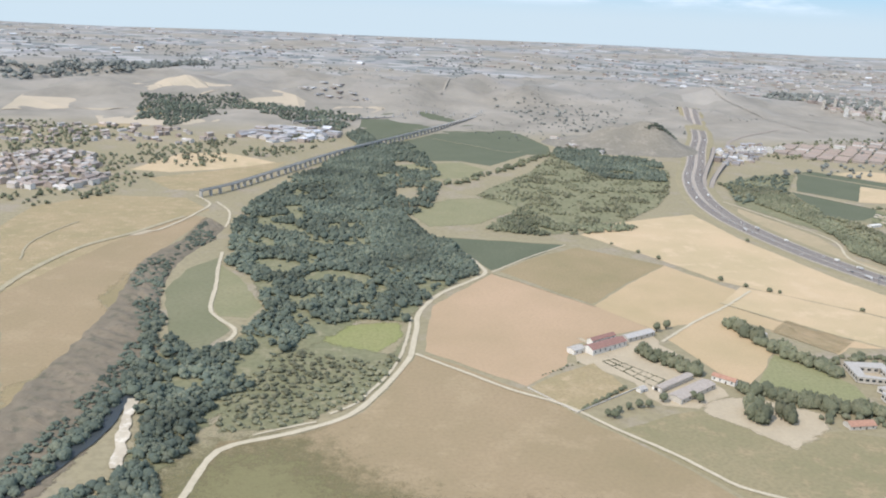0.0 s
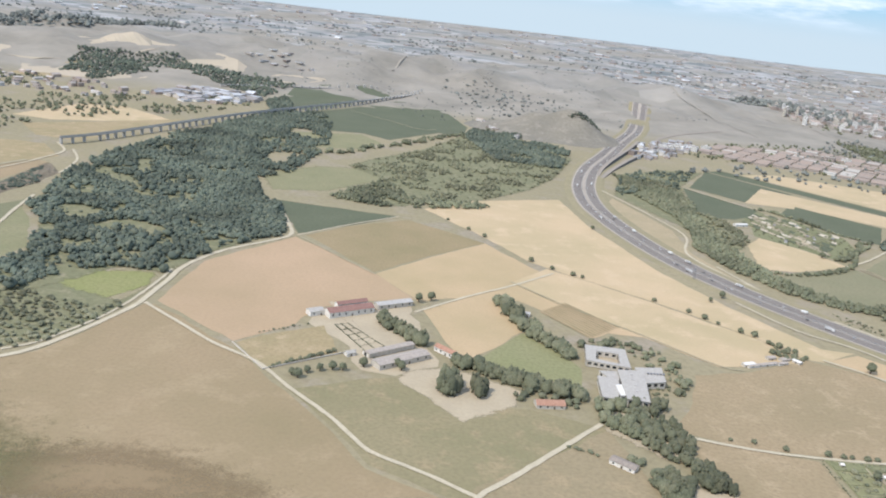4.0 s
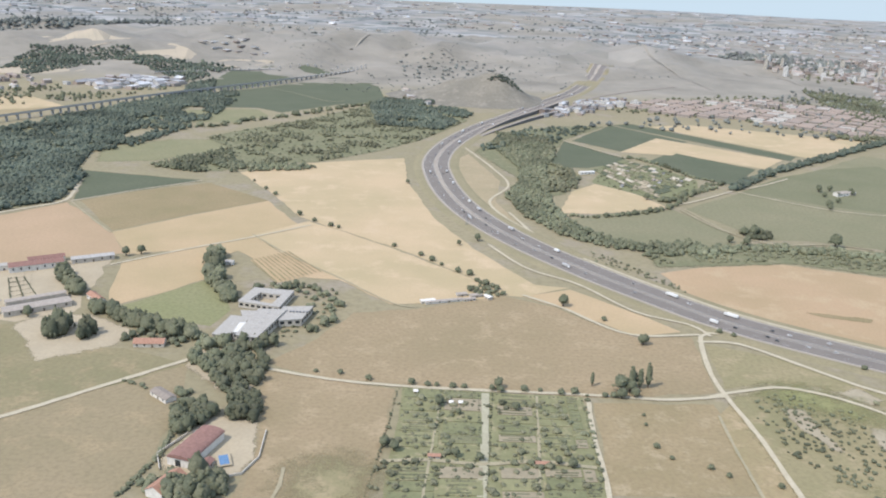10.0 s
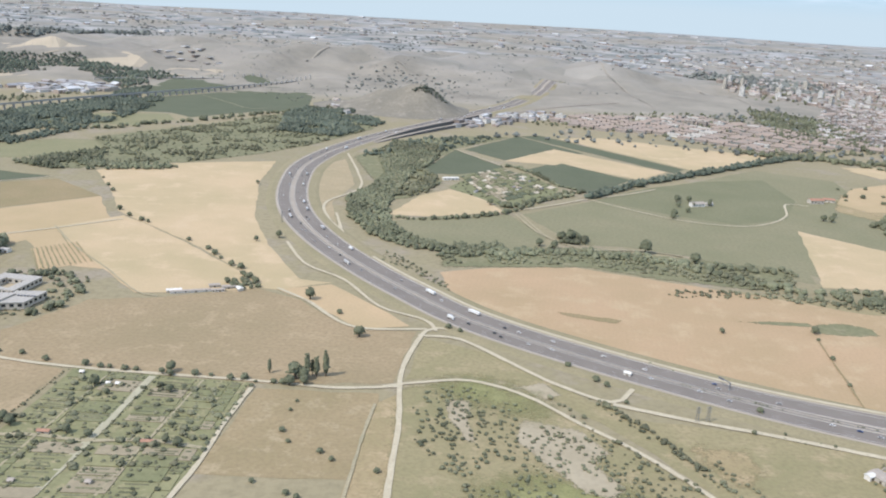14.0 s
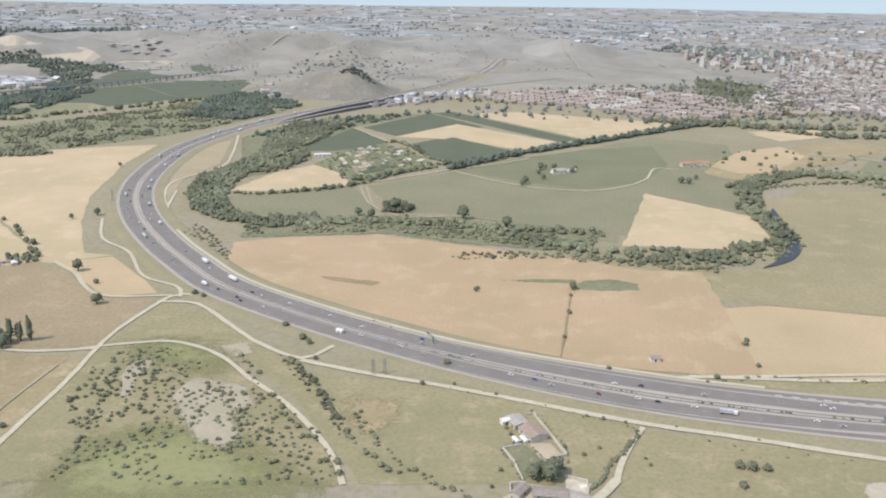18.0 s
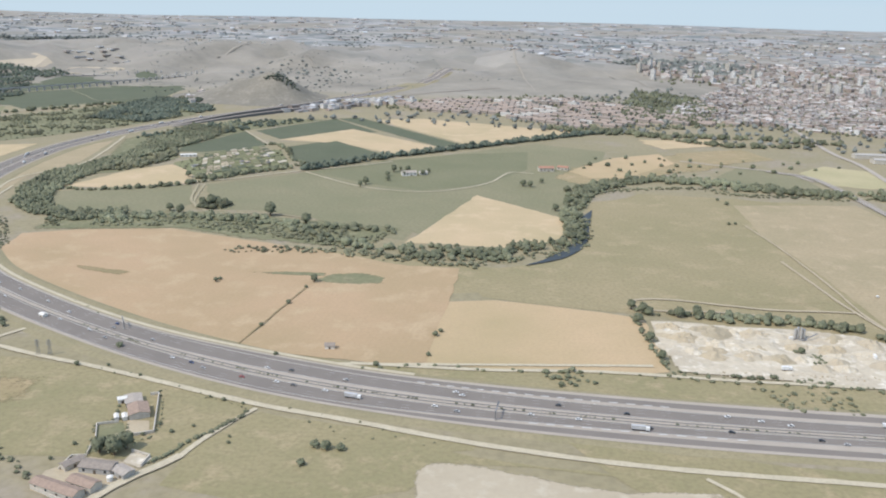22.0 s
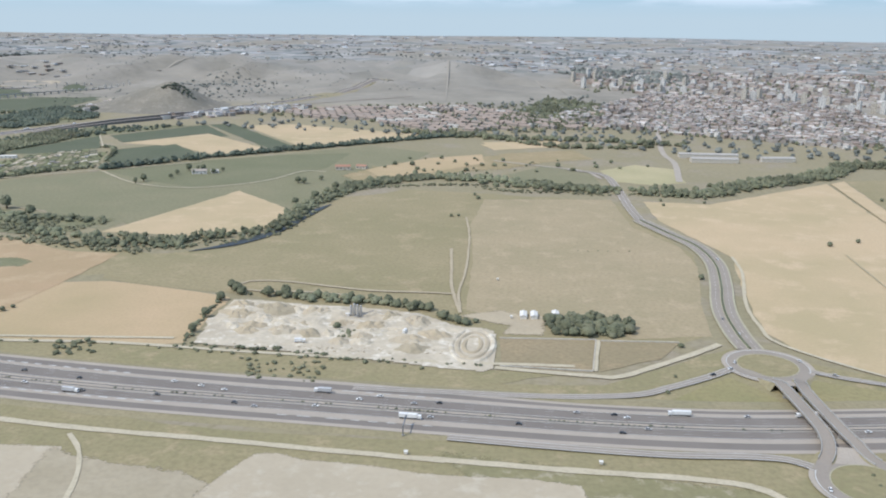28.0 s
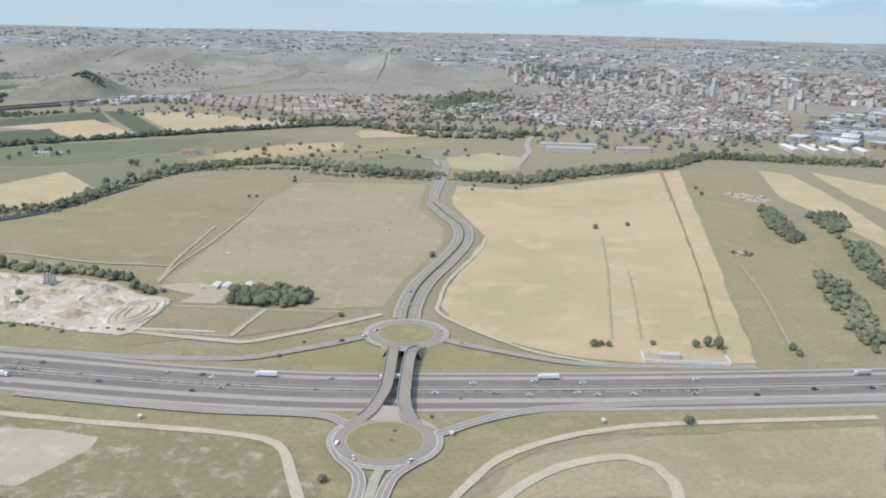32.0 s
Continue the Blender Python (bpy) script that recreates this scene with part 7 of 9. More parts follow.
def quad_block(root, name, corners, h, wall, roof, label="pale grey flat roof"):
    """A flat-roofed wing on a four-cornered plan: walls, a projecting roof slab with a raised rim, windows on every side."""
    c = [Vector((x, y, 0)) for x, y in corners]
    if (c[1] - c[0]).cross(c[2] - c[1]).z < 0:
        c.reverse()
    mid = sum(c, Vector()) / 4

    def prism(k, z0, z1):
        bm = bmesh.new()
        lo = [bm.verts.new((*(mid + (q - mid) * k).xy, z0)) for q in c]
        hi = [bm.verts.new((*(mid + (q - mid) * k).xy, z1)) for q in c]
        bm.faces.new(hi)
        bm.faces.new(lo[::-1])
        for i in range(4):
            j = (i + 1) % 4
            bm.faces.new((lo[i], lo[j], hi[j], hi[i]))
        return bm

    wing = part(name, prism(0.97, 0, h), wall, root)
    part("roof", prism(1.0, h, h + 0.3), roof, wing, label)
    for i in range(4):
        p, q = mid + (c[i] - mid) * 0.97, mid + (c[(i + 1) % 4] - mid) * 0.97
        d = q - p
        n = max(1, int(d.length / 3.2))
        d.normalize()
        for k in range(n):
            o = p + (q - p) * ((k + 0.5) / n)
            ob = part("window", box(bmesh.new(), -1.0, 1.0, -0.05, 0.05, h * 0.4, h * 0.82), "dark_glass", wing)
            ob.matrix_basis = pose(o.x, o.y, 0, 0, 0, math.degrees(math.atan2(d.y, d.x)))
    return wing


def build_institute():
    ox, oy = 299, 384
    root = thing("institute_building", "low white institute building with pale grey flat roofs and a courtyard", "building", (ox, oy, 0.25))

    def wing(name, corners, h, roof="roof_grey", wall="render_cream"):
        return quad_block(root, name, [(x - ox, y - oy) for x, y in corners], h, wall, roof)

    outer = [(288.5, 419.1), (310.9, 416.4), (307, 391), (284.0, 397.6)]
    inner = [(293.3, 411.5), (305, 409), (302.2, 395.4), (289.9, 400.0)]
    for i in range(4):
        j = (i + 1) % 4
        wing("courtyard_wing", [outer[i], outer[j], inner[j], inner[i]], 3.2 + 0.05 * i)
    court = bmesh.new()
    court.faces.new([court.verts.new((x - ox, y - oy, 0.12)) for x, y in inner])
    part("courtyard_floor", court, "earth", root)
    hall = wing("hall", [(297.5, 385.3), (312, 386), (303.9, 349.1), (293.0, 351.5)], 4.4)
    wing("east_wing", [(308.9, 391.4), (324.5, 393.6), (320.9, 375.4), (309.5, 372.7)], 3.6)
    wing("west_wing", [(285, 378), (296, 376), (289, 352), (281.4, 354.1)], 3.4)
    wing("link", [(288, 386), (299, 386), (298, 377), (291, 377)], 3.0)
    wing("porch", [(291.6, 367.6), (295.2, 368.7), (294.1, 356.2), (290.9, 355.5)], 3.9, "white_paint", "white_paint")
    for k in range(6):
        part("roof_vent", box(bmesh.new(), 14.5 + k * 1.7, 15.4 + k * 1.7, -0.5, 0.5, 3.9, 4.6), "steel_grey", root)
    for k in range(4):
        part("skylight", box(bmesh.new(), 1 + k * 0.9, 2.6 + k * 0.9, -24 + k * 6.5, -22.6 + k * 6.5, 4.7, 4.95), "roof_tin", hall)


build_institute()


def barrel_barn(name, label, x, y, l, w, h, turn, roof, wall, group=""):
    root = thing(name, label, "barn", (x, y, 0.2), turn, group)
    part("wall", box(bmesh.new(), -l / 2, l / 2, -w / 2, w / 2, 0, h), wall, root)
    n = 10
    v, f = [], []
    for i in range(n + 1):
        a = math.pi * i / n
        yy, zz = -math.cos(a) * (w / 2 + 0.3), h + math.sin(a) * w * 0.16
        v += [(-l / 2 - 0.3, yy, zz), (l / 2 + 0.3, yy, zz)]
    f = [(2 * i, 2 * i + 1, 2 * i + 3, 2 * i + 2) for i in range(n)]
    f.append(tuple(2 * i for i in range(n + 1)))
    f.append(tuple(2 * i + 1 for i in reversed(range(n + 1))))
    mesh_of("roof", v, f, roof, root)
    for i in range(3):
        part("door", box(bmesh.new(), -l / 2 - 0.05, -l / 2 + 0.05, -w / 2 + 1 + i * w / 3, -w / 2 + 3.2 + i * w / 3, 0, h * 0.8), "white_paint" if i != 1 else "dark_glass", root)
    for i in range(6):
        part("rib", box(bmesh.new(), -l / 2 + l * (i + 0.5) / 6 - 0.06, -l / 2 + l * (i + 0.5) / 6 + 0.06, -w * 0.06, w * 0.06, h + w * 0.155, h + w * 0.17), roof, root)
    return root


barrel_barn("barn", "large barn with a dark red barrel roof and white walls", 300.6, 256.0, 22, 9.6, 3.2, 72, "roof_red", "white_paint")
house("shed", "small red-roofed shed beside the barn", "shed", 306.8, 246.5, 5.0, 3.4, 1.8, 0.8, 77, "render_cream", "roof_red", 1)
house("farmhouse", "white farmhouse with an orange tiled roof under trees", "house", 297, 232, 13, 7.0, 2.8, 1.8, 66, "white_paint", "roof_tile", 4)
house("house", "long low house with a bright orange-red tiled roof", "house", 254, 347.5, 14, 6.0, 2.0, 1.5, 4, "render_cream", "roof_tile", 4)
house("long_shed", "long garden shed with a brown grey roof and white front", "shed", 275.8, 296.7, 11.5, 5.0, 1.8, 0.7, -41, "white_paint", "roof_old", 3)
house("hut", "small white hut among trees", "hut", 263, 467, 6, 4, 2.0, 0.6, -8, "white_paint", "roof_tin", 2)
house("farm_hall", "long farm hall with a faded red roof and white walls", "barn", 156, 448, 29, 8.0, 3.4, 1.6, 30, "white_paint", "roof_red", 7, "manor farm")
house("farm_hall", "narrow farm hall with a dull red roof", "barn", 157, 459, 20, 4.5, 3.2, 1.2, 30, "white_paint", "roof_red", 5, "manor farm")
house("farm_wing", "white farm wing with pale roof", "barn", 137, 443, 9, 6, 2.8, 0.9, 30, "white_paint", "roof_grey", 2, "manor farm")
house("farm_shed", "long blue-grey roofed farm shed", "shed", 182, 465, 24, 6.0, 2.8, 1.0, 29, "render_cream", "roof_tin", 5, "manor farm")
barrel_barn("polytunnel_barn", "long barn with a pale grey barrel roof", 178.6, 397.1, 29, 4.2, 2.4, 35, "roof_dust", "render_cream", "manor farm")
house("cattle_shed", "wide pale dusty roofed cattle shed", "barn", 184, 386, 32, 8, 2.8, 0.9, 35, "render_cream", "roof_dust", 6, "manor farm")
house("house", "small house with an orange tiled roof", "house", 208.5, 400.5, 13, 4.5, 2.6, 1.2, -47, "white_paint", "roof_tile", 4, "manor farm")
house("hut", "small pale hut beside the paddock", "hut", 158, 390, 5, 3.4, 1.8, 0.7, 30, "white_paint", "roof_grey", 1, "manor farm")
house("hut", "small white hut with a brown roof alone in the orange field", "hut", 761.3, 320.8, 4.2, 3.0, 1.7, 0.9, 5, "white_paint", "roof_old", 1)
for i, (x, y, l) in enumerate(((1051.5, 369, 7), (1056.5, 369.6, 7), (1066.5, 373, 5))):
    house("storage_shed", "white pitched-roof storage shed in a row", "shed", x, y, l, 3.0, 1.5, 0.6, 92, "white_paint", "white_paint", 1, "sheds by the grove")
house("farmhouse", "white farmhouse in green fields", "house", 750, 710, 13, 5.5, 2.8, 1.4, 20, "white_paint", "roof_dust", 4)
house("farmhouse", "small white outbuilding by the farmhouse", "house", 762, 716, 7, 4, 2.2, 1.0, 20, "white_paint", "roof_grey", 2)
house("farmhouse", "cream farmhouse with tiled roof by the river", "house", 872, 753, 14, 6, 3.2, 1.5, 12, "render_cream", "roof_tile", 4)
house("farmhouse", "cream outbuilding with tiled roof by the river", "house", 888, 762, 10, 5, 2.6, 1.2, -15, "render_cream", "roof_tile", 3)
house("farm_building", "white roofed building in the fallow strip", "barn", 1360, 654, 13, 3.6, 1.8, 0.6, -65, "render_cream", "roof_grey", 3)
house("farm_building", "small building in the fallow strip", "barn", 1319, 481, 4.5, 3, 1.6, 0.5, -60, "render_cream", "roof_dust", 2)
house("kiosk", "small white kiosk beside the dirt track", "hut", 620, 340, 3.2, 2.4, 1.7, 0.5, -30, "white_paint", "white_paint", 1)


def wall_run(name, label, points, h, group=""):
    """A low plastered wall along a broken line."""
    root = thing(name, label, "wall", (*points[0], 0.1), 0.0, group)
    for (ax, ay), (bx, by) in zip(points, points[1:]):
        l = math.hypot(bx - ax, by - ay)
        ob = part("wall", box(bmesh.new(), 0, l, -0.18, 0.18, 0, h), "render_cream", root)
        ob.matrix_basis = pose(ax - points[0][0], ay - points[0][1], 0, 0, 0, math.degrees(math.atan2(by - ay, bx - ax)))


wall_run("paddock_wall", "low pale wall round the farm paddock", [(98, 395), (117, 366), (161, 396)], 0.7, "manor farm")
wall_run("yard_wall", "low pale wall beside the barn yard", [(291, 243), (287, 253), (294, 268), (301, 272)], 1.0)
wall_run("yard_wall", "low pale garden wall of the barn yard", [(303, 240), (311, 238), (320, 242), (324, 253), (323, 272)], 0.9)

# ---- ruined farm and southern farm beside the dirt road ----
house("ruined_house", "ruined farmhouse with a worn brown roof", "ruin", 705, 252, 9, 7, 2.2, 0.8, -62, "render_cream", "roof_faded", 2, "ruined farm")
house("ruined_house", "roofless looking grey wing of the ruined farm", "ruin", 699.4, 260.3, 7.5, 6, 1.8, 0.4, -62, "render_cream", "roof_dust", 2, "ruined farm")
house("ruined_house", "small white ruined outbuilding in weeds", "ruin", 695.1, 260.2, 3.2, 2.6, 1.8, 0.5, 28, "white_paint", "white_paint", 1, "ruined farm")
house("lean_to", "small white lean-to against the ruin", "hut", 701.7, 247.7, 3.4, 1.6, 1.4, 0.3, -62, "white_paint", "white_paint", 1, "ruined farm")
house("lean_to", "low white lean-to beside the ruin wall", "hut", 698.7, 247.4, 3.2, 1.3, 1.2, 0.3, -62, "white_paint", "white_paint", 1, "ruined farm")
house("farm_building", "long low farm building with a faded red roof", "barn", 702, 200, 18, 4.6, 2.2, 0.9, -20, "render_cream", "roof_faded", 4, "southern farm")
house("farm_building", "red-roofed farm building beside the lane", "barn", 708.9, 203.3, 10, 4.6, 2.4, 0.9, -20, "render_cream", "roof_faded", 2, "southern farm")
house("farm_building", "long brown-roofed barn in the farm yard", "barn", 708.6, 213.5, 11, 5.2, 2.2, 0.8, -4, "concrete_pale", "roof_old", 3, "southern farm")
house("farm_building", "grey roofed shed at the farm yard", "shed", 717.4, 211.6, 6.5, 4.4, 2.0, 0.5, -28, "concrete_pale", "roof_dust", 2, "southern farm")
house("farm_building", "small tiled outbuilding in the farm court", "shed", 699, 215, 7, 3.4, 1.8, 0.7, 58, "render_cream", "roof_old", 1, "southern farm")
for pts, h in (([(703, 267), (706, 268), (716, 239), (708.6, 235.2)], 1.1), ([(698, 233), (694, 242), (700.8, 244.9)], 0.9), ([(693.1, 200.7), (709.7, 193.3)], 1.2), ([(696, 212), (696, 220), (701, 221)], 1.0), ([(700.3, 222.3), (698, 232)], 0.9), ([(714, 226), (721.3, 223.4), (721, 217)], 0.9)):
    wall_run("yard_wall", "low weathered wall round the old farm", pts, h, "old farm walls")
field("farm_yard", "pale stony yard of the ruin", "earth", 3, [(703, 247), (711, 247), (714, 240), (707, 236)])
field("farm_yard", "pale concrete yard of the southern farm", "chalk", 3, [(714.4, 225.9), (722.4, 222.4), (721, 216), (714, 219)])
field("farm_yard", "dusty ground round the farm buildings", "earth", 3, [(692, 211), (702, 221), (714, 219), (721, 215), (716, 201), (709, 194), (693, 200)])
field("garden_ground", "rough green garden plot in old walls", "scrub_green", 3, [(694.8, 241.5), (702.2, 245.0), (708, 235), (700.8, 222.9), (697.8, 232.2)])
track("dirt_track", "pale dirt lane past the southern farm", "track", 4, 3.4, [(731.3, 225.0), (727, 218), (721.7, 211.3), (717, 204), (713, 194), (707, 181)])


def water_tank(x, y):
    root = thing("water_tank", "round white water tank beside the barn", "tank", (x, y, 0.1))
    bm = bmesh.new()
    bmesh.ops.create_cone(bm, cap_ends=True, segments=20, radius1=1.0, radius2=1.0, depth=1.6, matrix=Matrix.Translation((0, 0, 0.8)))
    part("shell", bm, "white_paint", root)
    bm = bmesh.new()
    bmesh.ops.create_cone(bm, cap_ends=True, segments=20, radius1=1.08, radius2=0.25, depth=0.35, matrix=Matrix.Translation((0, 0, 1.78)))
    part("lid", bm, "white_paint", root)


house("long_shed", "long low white shed beside the riverside wood", "shed", 531, 762, 15, 4.5, 2.2, 0.6, 18, "white_paint", "white_paint", 4)
water_tank(715.0, 207.8)
plant("broad", [(706.8, 226.3), (711.3, 227.5), (709.3, 223.1), (703.8, 224.1)], 1.35, "broad dark tree in the old farm garden", "old farm trees", 61)
plant("bush", [(726, 268), (732, 266), (675, 291), (692, 283), (722, 240), (728, 245), (740, 264), (697, 252), (695.5, 256.4), (713, 237), (707.2, 266.7), (715.7, 244.8), (690, 218), (693, 228), (744, 235), (743, 239)], 0.62, "small dark bush near the old farm", "old farm bushes", 62)
wood("hedge", "dark hedge along the farm lane", along([(722.5, 219.6), (726.8, 225.9), (730.6, 235.0), (735.8, 242.5), (742, 253), (743.3, 259.4)], 0.7, 0.5, 161, 0.0), 1.0, "leaves_dark", BUSH_CROWNS, seed=161, category="hedge")
wood("hedge", "thin hedge along the plot boundary", along([(722, 268), (731, 266), (743, 260)], 1.4, 0.4, 162, 0.25), 0.55, "leaves_scrub", BUSH_CROWNS, seed=162, category="hedge")
wood("hedge", "weeds and brambles along the ruin walls", along([(704, 269), (707, 269), (717, 239), (709.6, 234.1), (702.2, 246.1), (694, 243), (697, 232), (700, 221)], 1.0, 0.4, 163, 0.2), 0.55, "leaves_scrub", BUSH_CROWNS, seed=163, category="hedge")
wood("hedge", "dark scrub along the gully by the farm", along([(638, 268), (644, 253), (652, 240), (660, 230), (671, 220), (683, 212), (691, 204)], 1.2, 1.5, 164, 0.1), 1.1, "leaves_scrub", BUSH_CROWNS, seed=164, category="hedge")


def walled_plot():
    root = thing("walled_plot", "white-walled plot with a low building beside the wheat", "wall", (1264, 314, 0.3), 4)
    for x0, x1, y0, y1 in ((-16.5, 16.5, -3.3, -3.0), (-16.5, -16.2, -3, 6), (16.2, 16.5, -3, 6)):
        part("wall", box(bmesh.new(), x0, x1, y0, y1, 0, 1.3), "white_paint", root)
    part("building", box(bmesh.new(), -10, -2, 1, 4.5, 0, 1.9), "render_cream", root)
    part("yard", box(bmesh.new(), -16.2, 16.2, -3, 6, 0.1, 0.25), "earth", root)


walled_plot()


def swimming_pool():
    root = thing("swimming_pool", "blue swimming pool with a pale paved edge", "pool", (312, 250, 0.75), 20)
    part("surround", box(bmesh.new(), -2.6, 2.6, -4.2, 4.2, 0, 0.12), "earth", root)
    part("water", box(bmesh.new(), -1.7, 1.7, -3.2, 3.2, 0.12, 0.16), "pool_water", root)


swimming_pool()
for x, y, l, t in ((393, 416, 22, 20), (407, 420, 7, 20)):
    house("field_shed", "long low pale shed at the field corner", "shed", x, y, l, 2.2, 1.2, 0.3, t, "white_paint", "roof_dust", 4)


# ---- railway viaducts ----
def viaduct(label, points, height, spacing, width):
    root = thing("railway_viaduct", label, "viaduct")
    line = smooth_line(points, spacing)
    v, f = [], []
    for a, b in zip(side_line(line, -width / 2), side_line(line, width / 2)):
        z = height + hill(a.x, a.y) * 0.2
        v += [(a.x, a.y, z), (b.x, b.y, z), (a.x, a.y, z - 1.0), (b.x, b.y, z - 1.0)]
    for i in range(len(line) - 1):
        n, m = 4 * i, 4 * i + 4
        f += [(n, n + 1, m + 1, m), (n + 2, m + 2, m + 3, n + 3), (n, m, m + 2, n + 2), (n + 1, n + 3, m + 3, m + 1)]
    mesh_of("deck", v, f, "concrete_pale", root)
    for off in (-width / 2, width / 2):
        e = side_line(line, off)
        vv = [p for q in e for p in ((q.x, q.y, height), (q.x, q.y, height + 0.9))]
        mesh_of("parapet", vv, [(2 * i, 2 * i + 2, 2 * i + 3, 2 * i + 1) for i in range(len(e) - 1)], "concrete_pale", root)
    src = None
    for i, q in enumerate(line):
        d = line[min(i + 1, len(line) - 1)] - line[max(i - 1, 0)]
        turn = math.degrees(math.atan2(d.y, d.x))
        if src is None:
            src = part("pier", box(bmesh.new(), -0.8, 0.8, -width / 2 + 0.3, width / 2 - 0.3, -2, height - 1.0, 0.15), "concrete_pale", root).data
            ob = root.children[-1]
        else:
            ob = new("pier", src)
            ob.parent = root
        ob.matrix_basis = pose(q.x, q.y, hill(q.x, q.y), 0, 0, turn)
    return root


viaduct("long concrete railway viaduct on many piers across the river wood", [(-138, 842), (-112, 880), (-64, 980), (4, 1122), (86, 1262), (178, 1420), (258, 1556)], 7.0, 13, 4.2)
viaduct("distant concrete railway viaduct on low piers", [(-79, 1405), (59, 1488), (176, 1561), (207, 1559)], 5.5, 16, 4.2)


# ---- quarry ----
def heap(x, y, r, h, seed, material="chalk"):
    """A rough, flat-topped mound of tipped spoil."""
    rng = random.Random(seed)
    bm = bmesh.new()
    n, m, long = 26, 8, rng.uniform(1.0, 1.9)
    top = bm.verts.new((0, 0, h))
    rings = []
    for j in range(1, m + 1):
        t = j / m
        ringv = []
        for i in range(n):
            a = math.tau * i / n
            rr = r * t * (1 + 0.38 * noise.noise((math.cos(a) * 1.6 + seed, math.sin(a) * 1.6, 0.2)))
            z = h * (1 - t ** 1.4) * (1 + 0.7 * noise.noise((x + rr * math.cos(a) * 0.5, y + rr * math.sin(a) * 0.5, seed))) - 0.2 * t
            ringv.append(bm.verts.new((rr * math.cos(a) * long, rr * math.sin(a), z)))
        rings.append(ringv)
    for i in range(n):
        k = (i + 1) % n
        bm.faces.new((top, rings[0][i], rings[0][k]))
        for j in range(m - 1):
            bm.faces.new((rings[j][i], rings[j + 1][i], rings[j + 1][k], rings[j][k]))
    ob = part("spoil_heap", bm, material)
    ob.matrix_basis = pose(x, y, 0.25, 0, 0, rng.uniform(-25, 25))
    tagged(ob, "rough heap of pale excavated spoil in the quarry", "heap", "quarry heaps")


def quarry_floor():
    """The dug floor: hollows, benches and ridges of chalk between its level edges."""
    edge = [(911, 314), (908, 342), (908, 373), (922, 374), (949, 371), (966, 371), (985, 370), (1003, 366), (1022, 352), (1034, 351), (1040, 347), (1042, 325), (1042, 305), (1038, 301), (1020, 302), (998, 306), (968, 309), (939, 311.5), (921, 313)]
    p = np.array(edge, float)
    step = 1.1
    xs, ys = np.arange(906, 1044, step), np.arange(299, 376, step)
    gx, gy = np.meshgrid(xs, ys)
    q = np.stack([gx.ravel(), gy.ravel()], 1)
    dist, hit = np.full(len(q), 1e9), np.zeros(len(q), bool)
    for a, b in zip(p, np.roll(p, -1, 0)):
        d = b - a
        u = np.clip(((q - a) @ d) / (d @ d), 0, 1)
        dist = np.minimum(dist, np.hypot(*(q - a - u[:, None] * d).T))
        if a[1] != b[1]:
            hit ^= ((a[1] > q[:, 1]) != (b[1] > q[:, 1])) & (q[:, 0] < d[0] * (q[:, 1] - a[1]) / d[1] + a[0])
    v = []
    for (x, y), d, h in zip(q, dist, hit):
        ridge = 1 - abs(noise.noise((x * 0.045, y * 0.075, 1.0))) * 2.2
        z = 2.6 * max(0.0, ridge - 0.25) ** 1.5 + 1.1 * max(0.0, noise.noise((x * 0.13, y * 0.16, 5.0))) + 0.45 * noise.noise((x * 0.4, y * 0.4, 8.0))
        far = min(max((y - 318) / 40, 0.15), 1.0)
        v.append((x, y, 0.34 + max(0.0, z) * far * min(1.0, d / 6.0) if h else 0.30))
    nx, ny = len(xs), len(ys)
    f = []
    for j in range(ny - 1):
        for i in range(nx - 1):
            k = j * nx + i
            if hit[k] and hit[k + 1] and hit[k + nx] and hit[k + nx + 1]:
                f.append((k, k + 1, k + nx + 1, k + nx))
    tagged(mesh_of("quarry_floor", v, f, "chalk"), "white excavated quarry floor of ridges and hollows", "quarry", kind="structure")


quarry_floor()
HEAP_RNG = random.Random(12)
for i, (x, y) in enumerate(scatter([(914, 325), (914, 367), (954, 362), (978, 363), (1003, 360), (1018, 349), (1018, 322), (980, 320), (936, 320)], 10.5, 8, 0.6)):
    heap(x, y, HEAP_RNG.uniform(2.5, 7.0), HEAP_RNG.uniform(0.6, 2.6), i + 1, HEAP_RNG.choice(("chalk", "chalk_grey", "chalk", "chalk", "earth", "chalk_grey", "chalk")))


for i, (x, y, r, h, mat) in enumerate(((920, 350, 8, 3.4, "earth"), (916, 364, 7, 2.6, "earth"), (934, 361, 8, 3.2, "eroded"), (945, 334, 6, 2.4, "chalk_grey"), (958, 332, 5, 2.6, "eroded"), (984, 344, 7, 3.0, "earth"), (1003, 353, 7, 3.4, "chalk_grey"), (1006, 321, 6, 2.0, "eroded"), (953, 360, 6, 2.8, "chalk_grey"), (1013, 338, 6, 2.6, "earth"), (990, 358, 5, 2.8, "eroded"))):
    heap(x, y, r, h, 200 + i, mat)


